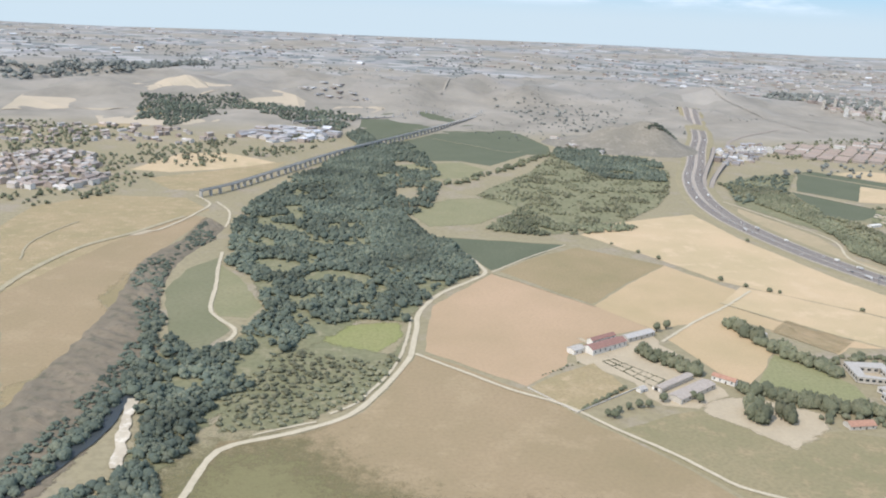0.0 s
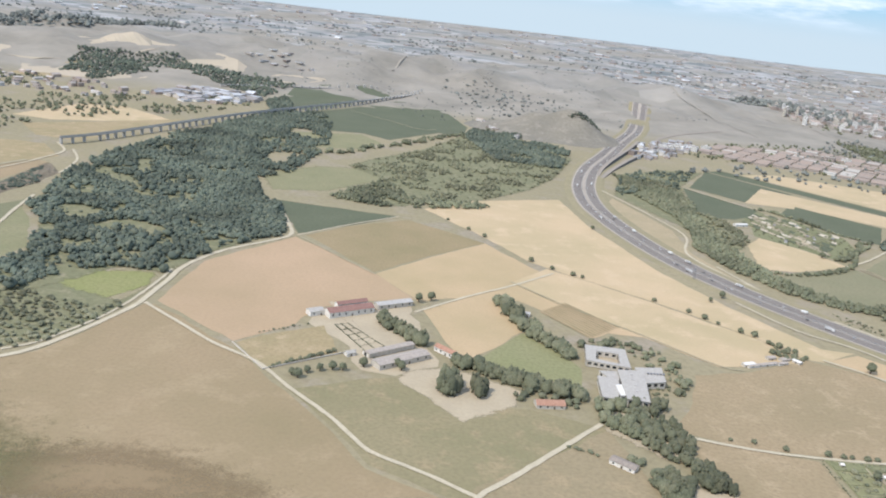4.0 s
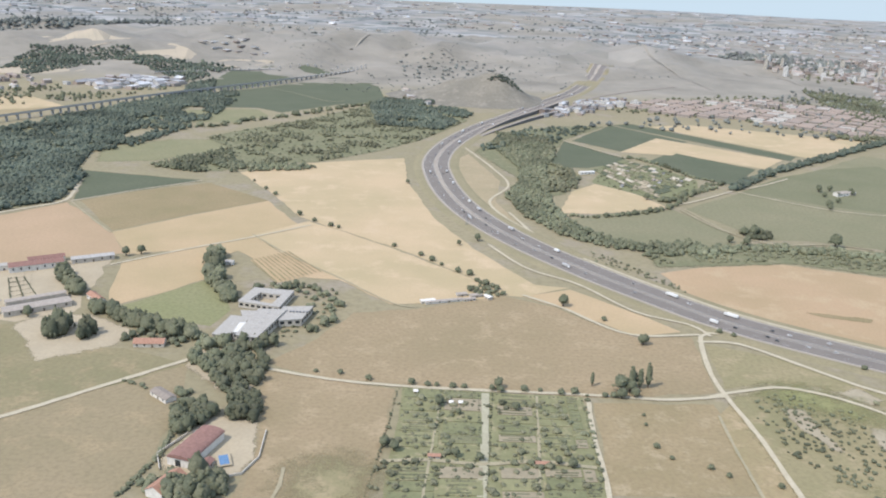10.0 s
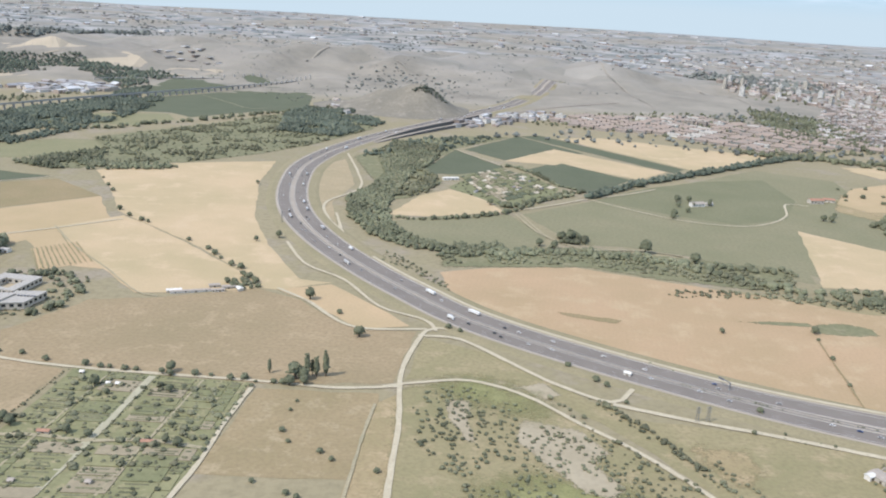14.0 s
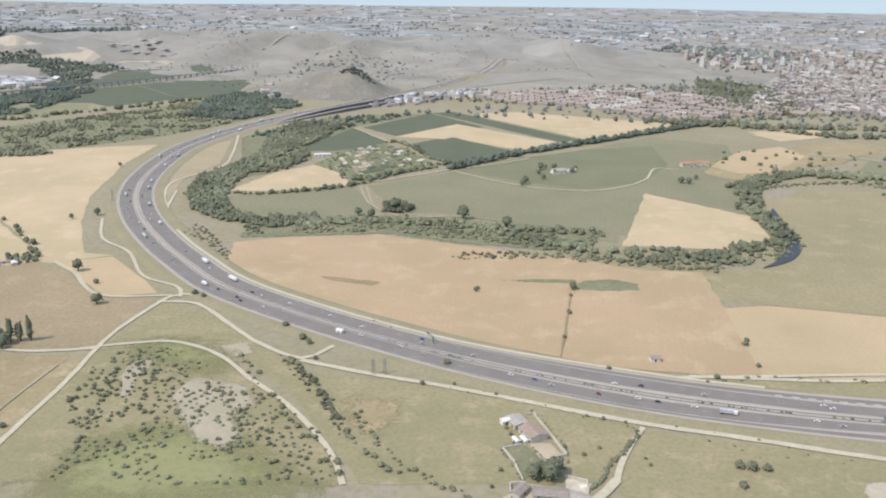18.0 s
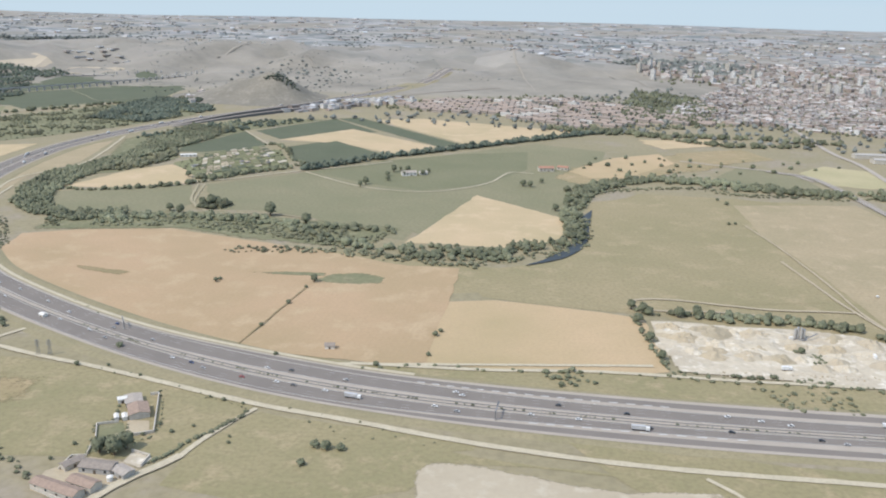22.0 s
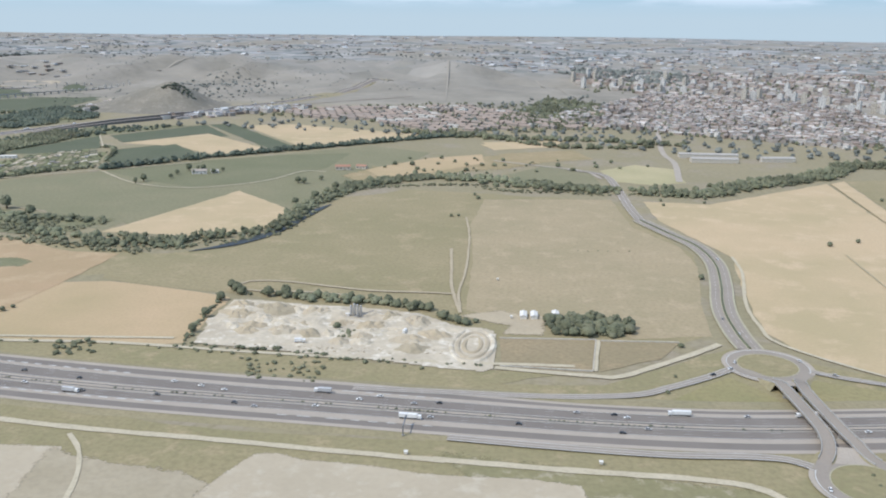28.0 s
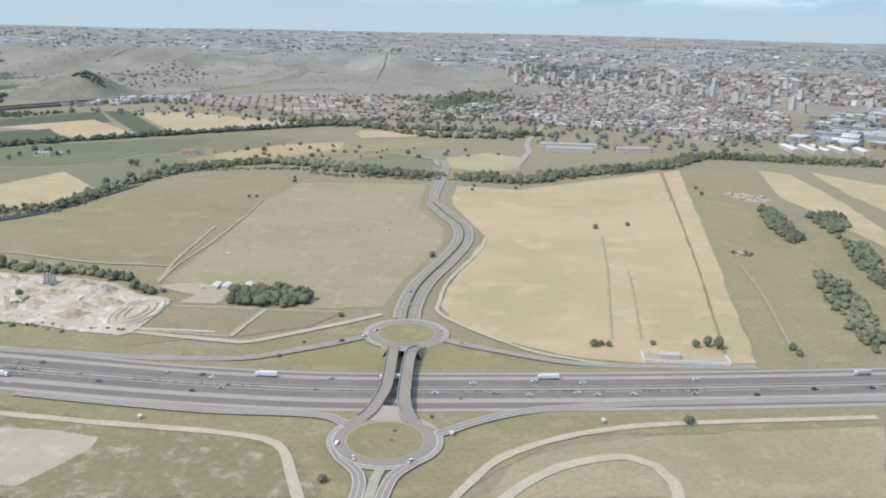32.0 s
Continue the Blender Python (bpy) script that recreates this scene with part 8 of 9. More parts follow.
def crusher():
    root = thing("stone_crusher", "rusty grey quarry crusher with silos and a conveyor", "machine", (973.5, 357, 0.4), 8)
    root.scale = (0.75, 0.75, 0.75)
    for i, (x, y, h) in enumerate(((-3, 0, 6.0), (-1, 0.6, 7.0), (1, 0.2, 6.6), (3, 0.8, 5.6))):
        silo = part("silo", cyl(bmesh.new(), x, y, h / 2 + 1, 0.85, h), "roof_tin", root)
        bm = bmesh.new()
        bmesh.ops.create_cone(bm, segments=10, radius1=0.85, radius2=0.1, depth=0.8, matrix=Matrix.Translation((x, y, h + 1.4)))
        part("cap", bm, "steel_grey", silo)
        for s in (-0.6, 0.6):
            part("leg", box(bmesh.new(), x + s - 0.08, x + s + 0.08, y - 0.5, y - 0.34, 0, 1.2), "steel_grey", silo)
    bm = box(bmesh.new(), -5.5, 5.5, -0.3, 0.3, -0.15, 0.15)
    conv = part("conveyor", bm, "steel_grey", root)
    conv.matrix_basis = pose(6, -1, 2.2, 0, -22, 10)
    part("cabin", box(bmesh.new(), -6.5, -4, -1, 1, 0, 2.2), "white_paint", root)
    part("base", box(bmesh.new(), -4.5, 4.5, -1.5, 2, 0, 0.5), "concrete_pale", root)


crusher()

for i, (x, y, l) in enumerate(((1348, 663, 9), (1356, 659, 7), (1365, 645, 10), (1370, 655, 6), (1353, 645, 7))):
    house("storage_shed", "small white shed in the cluttered farm plot", "shed", x, y, l * 0.6, 2.6, 1.3, 0.4, -65 + 20 * (i % 3), "render_cream", ("roof_tin", "roof_dust", "roof_grey")[i % 3], 1, "fallow strip sheds")

field("farm_yard", "pale cluttered plot of the fallow strip", "earth", 3, [(1342, 667), (1357, 671), (1376, 650), (1368, 637), (1355, 639)])
plant("bush", [(1315, 484), (1317.7, 486.0), (1322, 484), (1325, 482), (1323, 479)], 1.0, "dark bush round a small field building", "fallow strip bushes", 63)

def riding_loop():
    """A banked oval track with raised pale rims at the end of the quarry."""
    cx, cy = 1031, 329
    for k, (a, b, mat) in enumerate(((9.0, 19.0, "chalk"), (6.4, 14.5, "chalk_grey"), (3.6, 9.0, "earth"))):
        line = [Vector((cx + a * math.cos(i * math.tau / 40), cy + b * math.sin(i * math.tau / 40), 0)) for i in range(41)]
        v, f = [], []
        for o, z in ((-1.3, 0.3), (-0.5, 1.0), (0.5, 1.0), (1.3, 0.3)):
            v += [(q.x, q.y, z) for q in side_line(line, o)]
        for j in range(3):
            f += [(41 * j + i, 41 * j + i + 1, 41 * j + i + 42, 41 * j + i + 41) for i in range(40)]
        tagged(mesh_of("earth_bank", v, f, mat), "low oval bank of pale earth beside the quarry", "bank", "oval earth banks")


riding_loop()

for i, (x, y, l, t) in enumerate(((384, 415, 8, 20), (411, 426, 7, 24), (418, 424, 5, -60), (403, 427, 6, 20))):
    house("yard_shed", "low pale shed in the walled field yard", "shed", x, y, l, 3.0, 1.4, 0.4, t, "render_cream", ("white_paint", "roof_dust")[i % 2], 1, "field yard sheds")

wall_run("field_wall", "low pale wall round the small brown field", [(1042, 339), (1084, 343), (1081, 308), (1044, 308)], 0.6, "small field walls")
wall_run("field_wall", "low pale wall along the small brown field", [(1086, 342), (1120, 345)], 0.6, "small field walls")


# ---- town ----
TOWN_RNG = random.Random(77)


def terrace(x, y, l, w, turn, roof, wall, label, group):
    """A row of joined houses under one roof."""
    h, rh = TOWN_RNG.uniform(3.0, 4.2), TOWN_RNG.uniform(1.2, 1.9)
    root = thing("terraced_house_row", label, "house row", (x, y, hill(x, y) - 0.2), turn, group)
    wv, wf, rv, rf = gable_parts(l, w, h, rh, 0.4)
    mesh_of("wall", wv, wf, wall, root)
    mesh_of("roof", rv, rf, roof, root)


plain("row_brick", (0.355, 0.305, 0.255), rough=0.9)
plain("row_roof_a", (0.335, 0.265, 0.21), rough=0.85)
plain("row_roof_b", (0.305, 0.25, 0.205), rough=0.85)
plain("row_white", (0.64, 0.61, 0.55), rough=0.9)


def terrace_quarter(poly, turn, dx, dy, seed, group, white=0.12):
    rng = random.Random(seed)
    c = Vector((sum(p[0] for p in poly) / len(poly), sum(p[1] for p in poly) / len(poly), 0))
    r = Euler((0, 0, radians(turn))).to_matrix()
    for i in range(-14, 15):
        for j in range(-14, 15):
            q = c + r @ Vector((i * dx, j * dy, 0))
            if not inside(q.x, q.y, poly) or rng.random() < 0.07:
                continue
            pale = rng.random() < white
            roof = "roof_grey" if pale else rng.choice(("row_roof_a", "row_roof_b", "row_roof_a"))
            terrace(q.x + rng.uniform(-1, 1), q.y + rng.uniform(-1, 1), dx * rng.uniform(0.72, 0.9), dy * 0.42, turn + rng.uniform(-2, 2), roof, "row_white" if pale else "row_brick",
                    "white terraced row with a pale roof" if pale else "brick terraced row with a reddish tiled roof", group)


terrace_quarter([(663, 1223), (723, 1315), (851, 1324), (953, 1160), (1015, 1083), (922, 1035), (813, 1144), (737, 1157)], -38, 22, 15, 3, "brick terrace quarter")
terrace_quarter([(855, 1332), (926, 1390), (1072, 1212), (1138, 1110), (1036, 1089), (957, 1182)], -38, 24, 16, 4, "southern terrace quarter")


def many_houses(name, label, places, size, tall, roofs, walls, seed, flat=0.4, category="houses"):
    """Closely built quarter too dense to count: walls and roofs as two joined parts."""
    rng = random.Random(seed)
    W, WF, R, RF = [], [], [], []
    for x, y in places:
        l, w, h = size * rng.uniform(0.7, 1.7), size * rng.uniform(0.6, 1.0), tall * rng.uniform(0.6, 1.5)
        a = radians(rng.choice((-38, 52, -30, 60)) + rng.uniform(-6, 6))
        rh = 0.2 if rng.random() < flat else w * 0.22
        wv, wf, rv, rf = gable_parts(l, w, h, rh, 0.3)
        ca, sa, z = math.cos(a), math.sin(a), hill(x, y) - 0.3
        n, m = len(W), len(R)
        W += [(x + px * ca - py * sa, y + px * sa + py * ca, z + pz) for px, py, pz in wv]
        R += [(x + px * ca - py * sa, y + px * sa + py * ca, z + pz) for px, py, pz in rv]
        WF += [tuple(k + n for k in f) for f in wf]
        RF += [tuple(k + m for k in f) for f in rf]
    root = tagged(new(name), label, category, kind="stuff")
    tagged(mesh_of("walls", W, WF, walls, root), kind="stuff")
    tagged(mesh_of("roofs", R, RF, roofs, root), kind="stuff")


many_houses("town_quarter", "dense town quarter of brick and white houses", scatter([(1052, 1193), (1148, 1118), (1266, 1055), (1397, 979), (1484, 1030), (1550, 1285), (1536, 1500), (1398, 1645), (1247, 1645), (1147, 1428)], 11, 21), 6.6, 4.0, "town_roofs", "town_walls", 1)
many_houses("town_quarter", "dense town quarter of mixed blocks and pale roofs", scatter([(1247, 1645), (1419, 1656), (1579, 1500), (1752, 1500), (2034, 1830), (1896, 2199), (1430, 2199), (1124, 2040), (1121, 1830)], 22, 22), 12, 5, "town_roofs", "town_walls", 2, flat=0.6)
many_houses("industrial_estate", "estate of large pale-roofed industrial sheds", scatter([(1463, 974), (1642, 968), (1953, 1187), (2322, 1612), (2092, 1776), (1754, 1477), (1596, 1292)], 26, 23), 19, 3.6, "shed_roofs", "town_walls", 3, flat=0.85, category="sheds")
many_houses("suburb", "far suburb of scattered pale buildings", scatter([(910, 2093), (1428, 2230), (2365, 2146), (3154, 2940), (2600, 3465), (1383, 3032), (789, 2654)], 62, 24), 17, 3.2, "shed_roofs", "town_walls", 4, flat=0.7)
many_houses("suburb", "far scattered pale buildings on the plain", scatter([(-2009, 2940), (-375, 2654), (784, 2846), (2600, 3465), (2400, 4725), (-1800, 4725)], 150, 25), 22, 3.0, "shed_roofs", "town_walls", 5, flat=0.7)
many_houses("village", "small brick village with tiled roofs", scatter([(-421, 1030), (-373, 1088), (-306, 1088), (-264, 960), (-239, 911), (-275, 859), (-351, 872)], 13, 26), 8, 4.2, "town_roofs", "town_walls", 6, flat=0.1)
many_houses("hamlet", "loose hamlet of pale houses among trees", scatter([(-521, 1131), (-359, 1152), (-224, 1165), (-143, 1241), (-247, 1348), (-514, 1324)], 27, 27), 8, 3.6, "town_roofs", "town_walls", 7, flat=0.3)
many_houses("industrial_estate", "small estate of white roofed sheds near the viaduct", scatter([(-163, 1260), (-117, 1372), (-15, 1355), (-5, 1278), (-19, 1234), (-101, 1212)], 17, 28), 15, 4, "shed_roofs", "town_walls", 8, flat=0.8, category="sheds")
many_houses("industrial_estate", "distant white roofed sheds beside the railway", scatter([(-122, 1722), (-23, 1765), (79, 1722), (64, 1678), (-54, 1667)], 24, 29), 13, 2.0, "shed_roofs", "town_walls", 9, flat=0.9, category="sheds")
many_houses("village", "white houses at the foot of the hill", scatter([(517, 1093), (581, 1129), (662, 1240), (699, 1320), (660, 1332), (578, 1235), (530, 1137)], 16, 30), 9, 4.5, "shed_roofs", "town_walls", 10, flat=0.6)
many_houses("villas", "pale villas among dark trees", scatter([(321, 1347), (341, 1235), (384, 1172), (407, 1186), (378, 1276), (337, 1336)], 21, 31), 8, 3.5, "town_roofs", "town_walls", 11, flat=0.4)
many_houses("garden_huts", "huts and glasshouses in the market gardens", scatter([(536, 705), (567, 775), (608, 800), (633, 756), (615, 718)], 22, 32), 2.6, 1.4, "shed_roofs", "town_walls", 12, flat=0.7, category="huts")


def tower(x, y, l, w, floors, turn, wall, group):
    h = floors * 1.9
    root = thing("apartment_tower", {"row_white": "tall white apartment tower", "row_brick": "brick apartment block", "render_cream": "tall cream apartment tower"}[wall] + " with bands of dark windows", "apartment building", (x, y, hill(x, y) - 0.3), turn, group)
    part("wall", box(bmesh.new(), -l / 2, l / 2, -w / 2, w / 2, 0, h), wall, root)
    part("roof", box(bmesh.new(), -l / 2 + 0.4, l / 2 - 0.4, -w / 2 + 0.4, w / 2 - 0.4, h, h + 0.6), "roof_grey", root)
    part("lift_house", box(bmesh.new(), -1.6, 1.6, -1.4, 1.4, h + 0.6, h + 2.4), wall, root)
    n = max(3, int(l / 3))
    for s, side in ((-1, "y"), (1, "y"), (-1, "x"), (1, "x")):
        bm = bmesh.new()
        span = l if side == "y" else w
        k = max(2, int(span / 3))
        for i in range(k):
            u = -span / 2 + span * (i + 0.5) / k
            for fl in range(floors):
                z = fl * 1.9 + 0.8
                if side == "y":
                    box(bm, u - 0.5, u + 0.5, s * w / 2 - 0.06, s * w / 2 + 0.06, z, z + 0.9)
                else:
                    box(bm, s * l / 2 - 0.06, s * l / 2 + 0.06, u - 0.5, u + 0.5, z, z + 0.9)
        tagged(part("window_grid", bm, "dark_glass", root), kind="stuff")


TOWERS = [(1388, 1770), (1419, 1749), (1410, 1573), (1426, 1579), (1444, 1610), (1475, 1584), (1489, 1548), (1498, 1521), (1508, 1455), (1532, 1500), (1537, 1403), (1555, 1420), (1576, 1415), (1586, 1400), (1590, 1359), (1663, 1750), (1684, 1788), (1114, 1861), (1148, 1938), (1171, 2020), (1189, 1741), (1233, 1698), (1277, 1694), (1322, 1700), (1211, 1806), (1251, 1798), (1294, 1787), (1341, 1809), (1365, 1851), (1570, 1645), (1615, 1612), (1640, 1556), (1675, 1523), (1522, 1722), (1574, 1744), (1723, 1455), (1133, 1798), (1162, 1894), (1256, 1915), (1318, 1936), (1454, 1787), (1505, 1645)]
for i, (x, y) in enumerate(TOWERS):
    tower(x, y, TOWN_RNG.uniform(8, 12), TOWN_RNG.uniform(6, 7.5), TOWN_RNG.randint(7, 11), TOWN_RNG.choice((-38, 52, -20)), ("row_white", "row_white", "render_cream", "row_white", "render_cream")[i % 5], "town towers")
for x, y in ((605, 1207), (614, 1209), (635, 1237), (643, 1243), (662, 1238), (689, 1254), (890, 1281), (909, 1280), (933, 1273)):
    tower(x, y, 15, 8, 4, -38, "row_white" if x < 700 or x > 930 else "row_brick", "flats beside the terraces")
for x, y in [(-170 + 39 * k, 2490 + 9 * (k % 3)) for k in range(12)]:
    tower(x, y, 13, 6, 3, 10, "row_white" if x % 2 else "render_cream", "far apartment row")
for x, y, l, w, t in ((1480, 926, 44, 8, 97), (1492, 927, 44, 8, 97), (1510, 927, 40, 10, 97), (1532, 926, 34, 11, 97), (1461, 926, 38, 11, 97), (1228, 859, 46, 12, 2), (1227, 888, 60, 10, 2), (1293, 874, 34, 9, 8)):
    house("warehouse", "large white-roofed warehouse at the edge of town", "warehouse", x, y, l, w, 4.0, 1.2, t, "render_cream", "white_paint" if t == 97 else "roof_grey", 0, "warehouses")

wood("street_trees", "grey green trees between the town houses", scatter([(625, 1178), (722, 1329), (900, 1426), (1147, 1428), (1258, 1645), (1409, 1645), (1536, 1500), (1550, 1285), (1430, 970), (1149, 1092), (1007, 1049), (904, 1014), (813, 1144)], 13, 91, 0.9), 2.3, "leaves", seed=91)
wood("street_trees", "trees between the far apartment blocks", scatter([(1138, 1667), (1418, 1667), (1752, 1500), (2034, 1830), (1896, 2199), (1122, 2093)], 26, 92, 0.9), 3.4, "leaves", seed=92)
wood("far_trees", "scattered trees and hedges of the far plain", thinned(scatter([(-2287, 2354), (-423, 2251), (799, 2354), (2522, 2555), (3317, 3667), (-2047, 3667)], 44, 93, 0.9), 0.004, -0.06, 3), 4.6, "leaves_hazed", BUSH_CROWNS, seed=93)


# ---- allotments ----
def allotments():
    """Garden plots either side of the drive, each with its own crop and planted rows."""
    rng = random.Random(41)
    c00, c10, c11, c01 = (Vector((*p, 0)) for p in ((374, 313), (451, 309), (448, 214), (369, 209)))

    def at(u, v):
        return (c00 * (1 - u) + c10 * u) * (1 - v) + (c01 * (1 - u) + c11 * u) * v

    rows_v, rows_f = [], []
    for u0, u1 in ((0.02, 0.225), (0.245, 0.445), (0.53, 0.715), (0.735, 0.905), (0.915, 0.97)):
        v = 0.02
        while v < 0.97:
            dv = rng.uniform(0.055, 0.115)
            if 0.52 < v + dv and v < 0.60:
                v = 0.605
                continue
            p = [at(u0, v), at(u1, v), at(u1, min(v + dv - 0.008, 0.99)), at(u0, min(v + dv - 0.008, 0.99))]
            z = 0.42
            mat = rng.choice(("garden", "garden_deep", "garden_light", "garden_deep", "garden", "garden_soil", "garden", "garden_soil"))
            ob = mesh_of("garden_plot", [(q.x, q.y, z) for q in p] + [(q.x, q.y, z - 0.2) for q in p], [(3, 2, 1, 0), (0, 1, 5, 4), (1, 2, 6, 5), (2, 3, 7, 6), (3, 0, 4, 7)], mat)
            tagged(ob, {"garden": "green vegetable plot in the allotments", "garden_deep": "dark green leafy plot in the allotments", "garden_light": "yellow green grassy plot in the allotments", "garden_soil": "brown dug plot in the allotments"}[mat], "garden plot", "allotment plots", kind="structure")
            if mat != "garden_light" and rng.random() < 0.55:
                n = rng.randint(2, 4)
                for k in range(n):
                    w = (k + 0.5) / n
                    a, b = p[0].lerp(p[3], w), p[1].lerp(p[2], w)
                    lo, hi = rng.uniform(0.02, 0.3), rng.uniform(0.6, 0.98)
                    a, b = a.lerp(b, lo), a.lerp(b, hi)
                    g, h = 0.28, rng.uniform(0.2, 0.55)
                    m = len(rows_v)
                    rows_v += [(a.x, a.y - g, z), (b.x, b.y - g, z), (b.x, b.y + g, z), (a.x, a.y + g, z), (a.x, a.y, z + h), (b.x, b.y, z + h)]
                    rows_f += [(m, m + 1, m + 5, m + 4), (m + 2, m + 3, m + 4, m + 5), (m, m + 4, m + 3), (m + 1, m + 2, m + 5)]
            v += dv
    tagged(mesh_of("crop_rows", rows_v, rows_f, "leaves_scrub"), "planted rows of vegetables in the allotments", "crops", kind="stuff")
    for x, y, l, roof, t in ((380, 308, 1.6, "white_paint", 0), (395, 299, 1.5, "white_paint", 0), (399, 299, 1.5, "white_paint", 0), (428, 254, 5.0, "roof_tile", 0), (388, 257, 4.5, "roof_tile", 0), (418, 226, 1.8, "roof_dust", 0), (393, 224, 1.8, "roof_dust", 0)):
        house("garden_hut", "small garden hut with a %s roof" % {"white_paint": "white", "roof_tile": "rusty red", "roof_dust": "dusty tan"}[roof], "hut", x, y, l, 1.8, 1.2, 0.4, t, "render_cream", roof, 1, "allotment huts")


allotments()

wood("hill_scrub", "scattered scrub bushes on the bare hills", thinned(scatter([(-138, 1567), (335, 1258), (426, 1256), (835, 1603), (911, 2040), (549, 2176), (90, 2302)], 26, 95, 0.9), 0.006, 0.02, 5), 1.8, "leaves_hazed", BUSH_CROWNS, seed=95, category="scrub")

wood("garden_shrubs", "fruit trees and shrubs between the allotment plots", thinned(scatter([(374, 311), (406, 309), (404, 212), (371, 211)], 3.0, 181, 0.9), 0.09, 0.12, 5) + thinned(scatter([(413, 309), (449, 307), (446, 216), (410, 213)], 3.0, 182, 0.9), 0.09, 0.12, 6), 0.75, "leaves_scrub", BUSH_CROWNS, seed=181, category="shrubs")
wood("garden_trees", "small fruit trees in the allotments", thinned(scatter([(376, 309), (447, 306), (445, 217), (373, 214)], 8.0, 183, 0.9), 0.07, 0.1, 8), 1.25, "leaves_dark", BUSH_CROWNS, seed=183, category="trees")


def market_gardens():
    """A patchwork of small plots, bare, green or under pale covers."""
    rng = random.Random(43)
    c00, c10, c11, c01 = (Vector((*p, 0)) for p in ((539, 782), (583, 839), (631, 755), (574, 669)))
    kinds = {"garden_soil": "brown dug plot in the market gardens", "garden_deep": "dark leafy plot in the market gardens", "scrub_green": "overgrown green plot in the market gardens", "earth": "bare pale plot in the market gardens", "chalk": "plot under pale covers in the market gardens", "crop_dark": "dark green plot in the market gardens"}
    u = 0.01
    while u < 0.95:
        du, v = rng.uniform(0.07, 0.12), rng.uniform(0.0, 0.03)
        while v < 0.95:
            dv = rng.uniform(0.05, 0.13)
            ends = ((u, v), (u + du - 0.012, v), (u + du - 0.012, min(v + dv - 0.012, 1)), (u, min(v + dv - 0.012, 1)))
            p = [(c00 * (1 - a) + c10 * a) * (1 - b) + (c01 * (1 - a) + c11 * a) * b for a, b in ends]
            mat = rng.choice(("garden_soil", "garden_deep", "garden_deep", "scrub_green", "scrub_green", "earth", "crop_dark", "crop_dark", "chalk", "garden_soil"))
            ob = mesh_of("garden_plot", [(k.x, k.y, 0.55) for k in p] + [(k.x, k.y, 0.25) for k in p], [(0, 1, 2, 3), (1, 0, 4, 5), (2, 1, 5, 6), (3, 2, 6, 7), (0, 3, 7, 4)], mat)
            tagged(ob, kinds[mat], "garden plot", "market garden plots", kind="structure")
            v += dv
        u += du


market_gardens()


# ---- vehicles ----
plain("car_white", (0.78, 0.75, 0.69), rough=0.35)
plain("car_silver", (0.48, 0.46, 0.43), rough=0.35)
plain("car_dark", (0.04, 0.045, 0.05), rough=0.35)
plain("car_blue", (0.05, 0.09, 0.22), rough=0.35)
plain("car_red", (0.35, 0.04, 0.035), rough=0.35)


def make_car(paint, label):
    root = thing("car", label, "car", (0, 0, -320))
    bm = box(bmesh.new(), -1.15, 1.15, -0.48, 0.48, 0.16, 0.46, 0.08)
    part("body", bm, paint, root)
    bm = bmesh.new()
    v = [bm.verts.new(p) for p in ((-0.85, -0.43, 0.45), (0.55, -0.43, 0.45), (0.55, 0.43, 0.45), (-0.85, 0.43, 0.45), (-0.6, -0.36, 0.78), (0.2, -0.36, 0.78), (0.2, 0.36, 0.78), (-0.6, 0.36, 0.78))]
    for f in ((0, 1, 5, 4), (1, 2, 6, 5), (2, 3, 7, 6), (3, 0, 4, 7)):
        bm.faces.new([v[i] for i in f])
    part("window_band", bm, "dark_glass", root)
    part("roof", box(bmesh.new(), -0.6, 0.2, -0.36, 0.36, 0.77, 0.81), paint, root)
    for x in (-0.72, 0.72):
        for y in (-0.46, 0.46):
            part("wheel", cyl(bmesh.new(), x, y, 0.18, 0.18, 0.14, "y", 10), "tyre", root)
    return root


def make_lorry(paint, label, length):
    root = thing("lorry", label, "lorry", (0, 0, -320))
    part("cargo_box", box(bmesh.new(), -length / 2, length / 2 - 1.5, -0.64, 0.64, 0.55, 1.95, 0.04), paint, root)
    cab = part("cab", box(bmesh.new(), length / 2 - 1.35, length / 2, -0.6, 0.6, 0.3, 1.6, 0.1), "car_white", root)
    part("windscreen", box(bmesh.new(), length / 2 - 0.03, length / 2 + 0.02, -0.5, 0.5, 0.95, 1.45), "dark_glass", cab)
    part("chassis", box(bmesh.new(), -length / 2, length / 2 - 0.2, -0.4, 0.4, 0.3, 0.55), "tyre", root)
    for x in (-length / 2 + 0.6, -length / 2 + 1.3, length / 2 - 0.7):
        for y in (-0.5, 0.5):
            part("wheel", cyl(bmesh.new(), x, y, 0.26, 0.26, 0.24, "y", 10), "tyre", root)
    return root


CARS = [make_car("car_white", "white car driving on the motorway"), make_car("car_silver", "silver car driving on the motorway"), make_car("car_dark", "dark car driving on the motorway"), make_car("car_blue", "blue car driving on the motorway"), make_car("car_red", "red car driving on the motorway")]
LORRIES = [make_lorry("car_white", "long white articulated lorry on the motorway", 8.0), make_lorry("car_silver", "grey box lorry on the motorway", 6.5), make_lorry("car_white", "short white delivery lorry on the motorway", 4.6)]
USED = set()


def park(src, x, y, z, turn, group="motorway traffic"):
    m = pose(x, y, z, 0, 0, turn)
    if src.name not in USED:
        USED.add(src.name)
        src.matrix_basis = m
        tagged(src, group=group)
        return src
    return tagged(copy_thing(src, m), group=group)


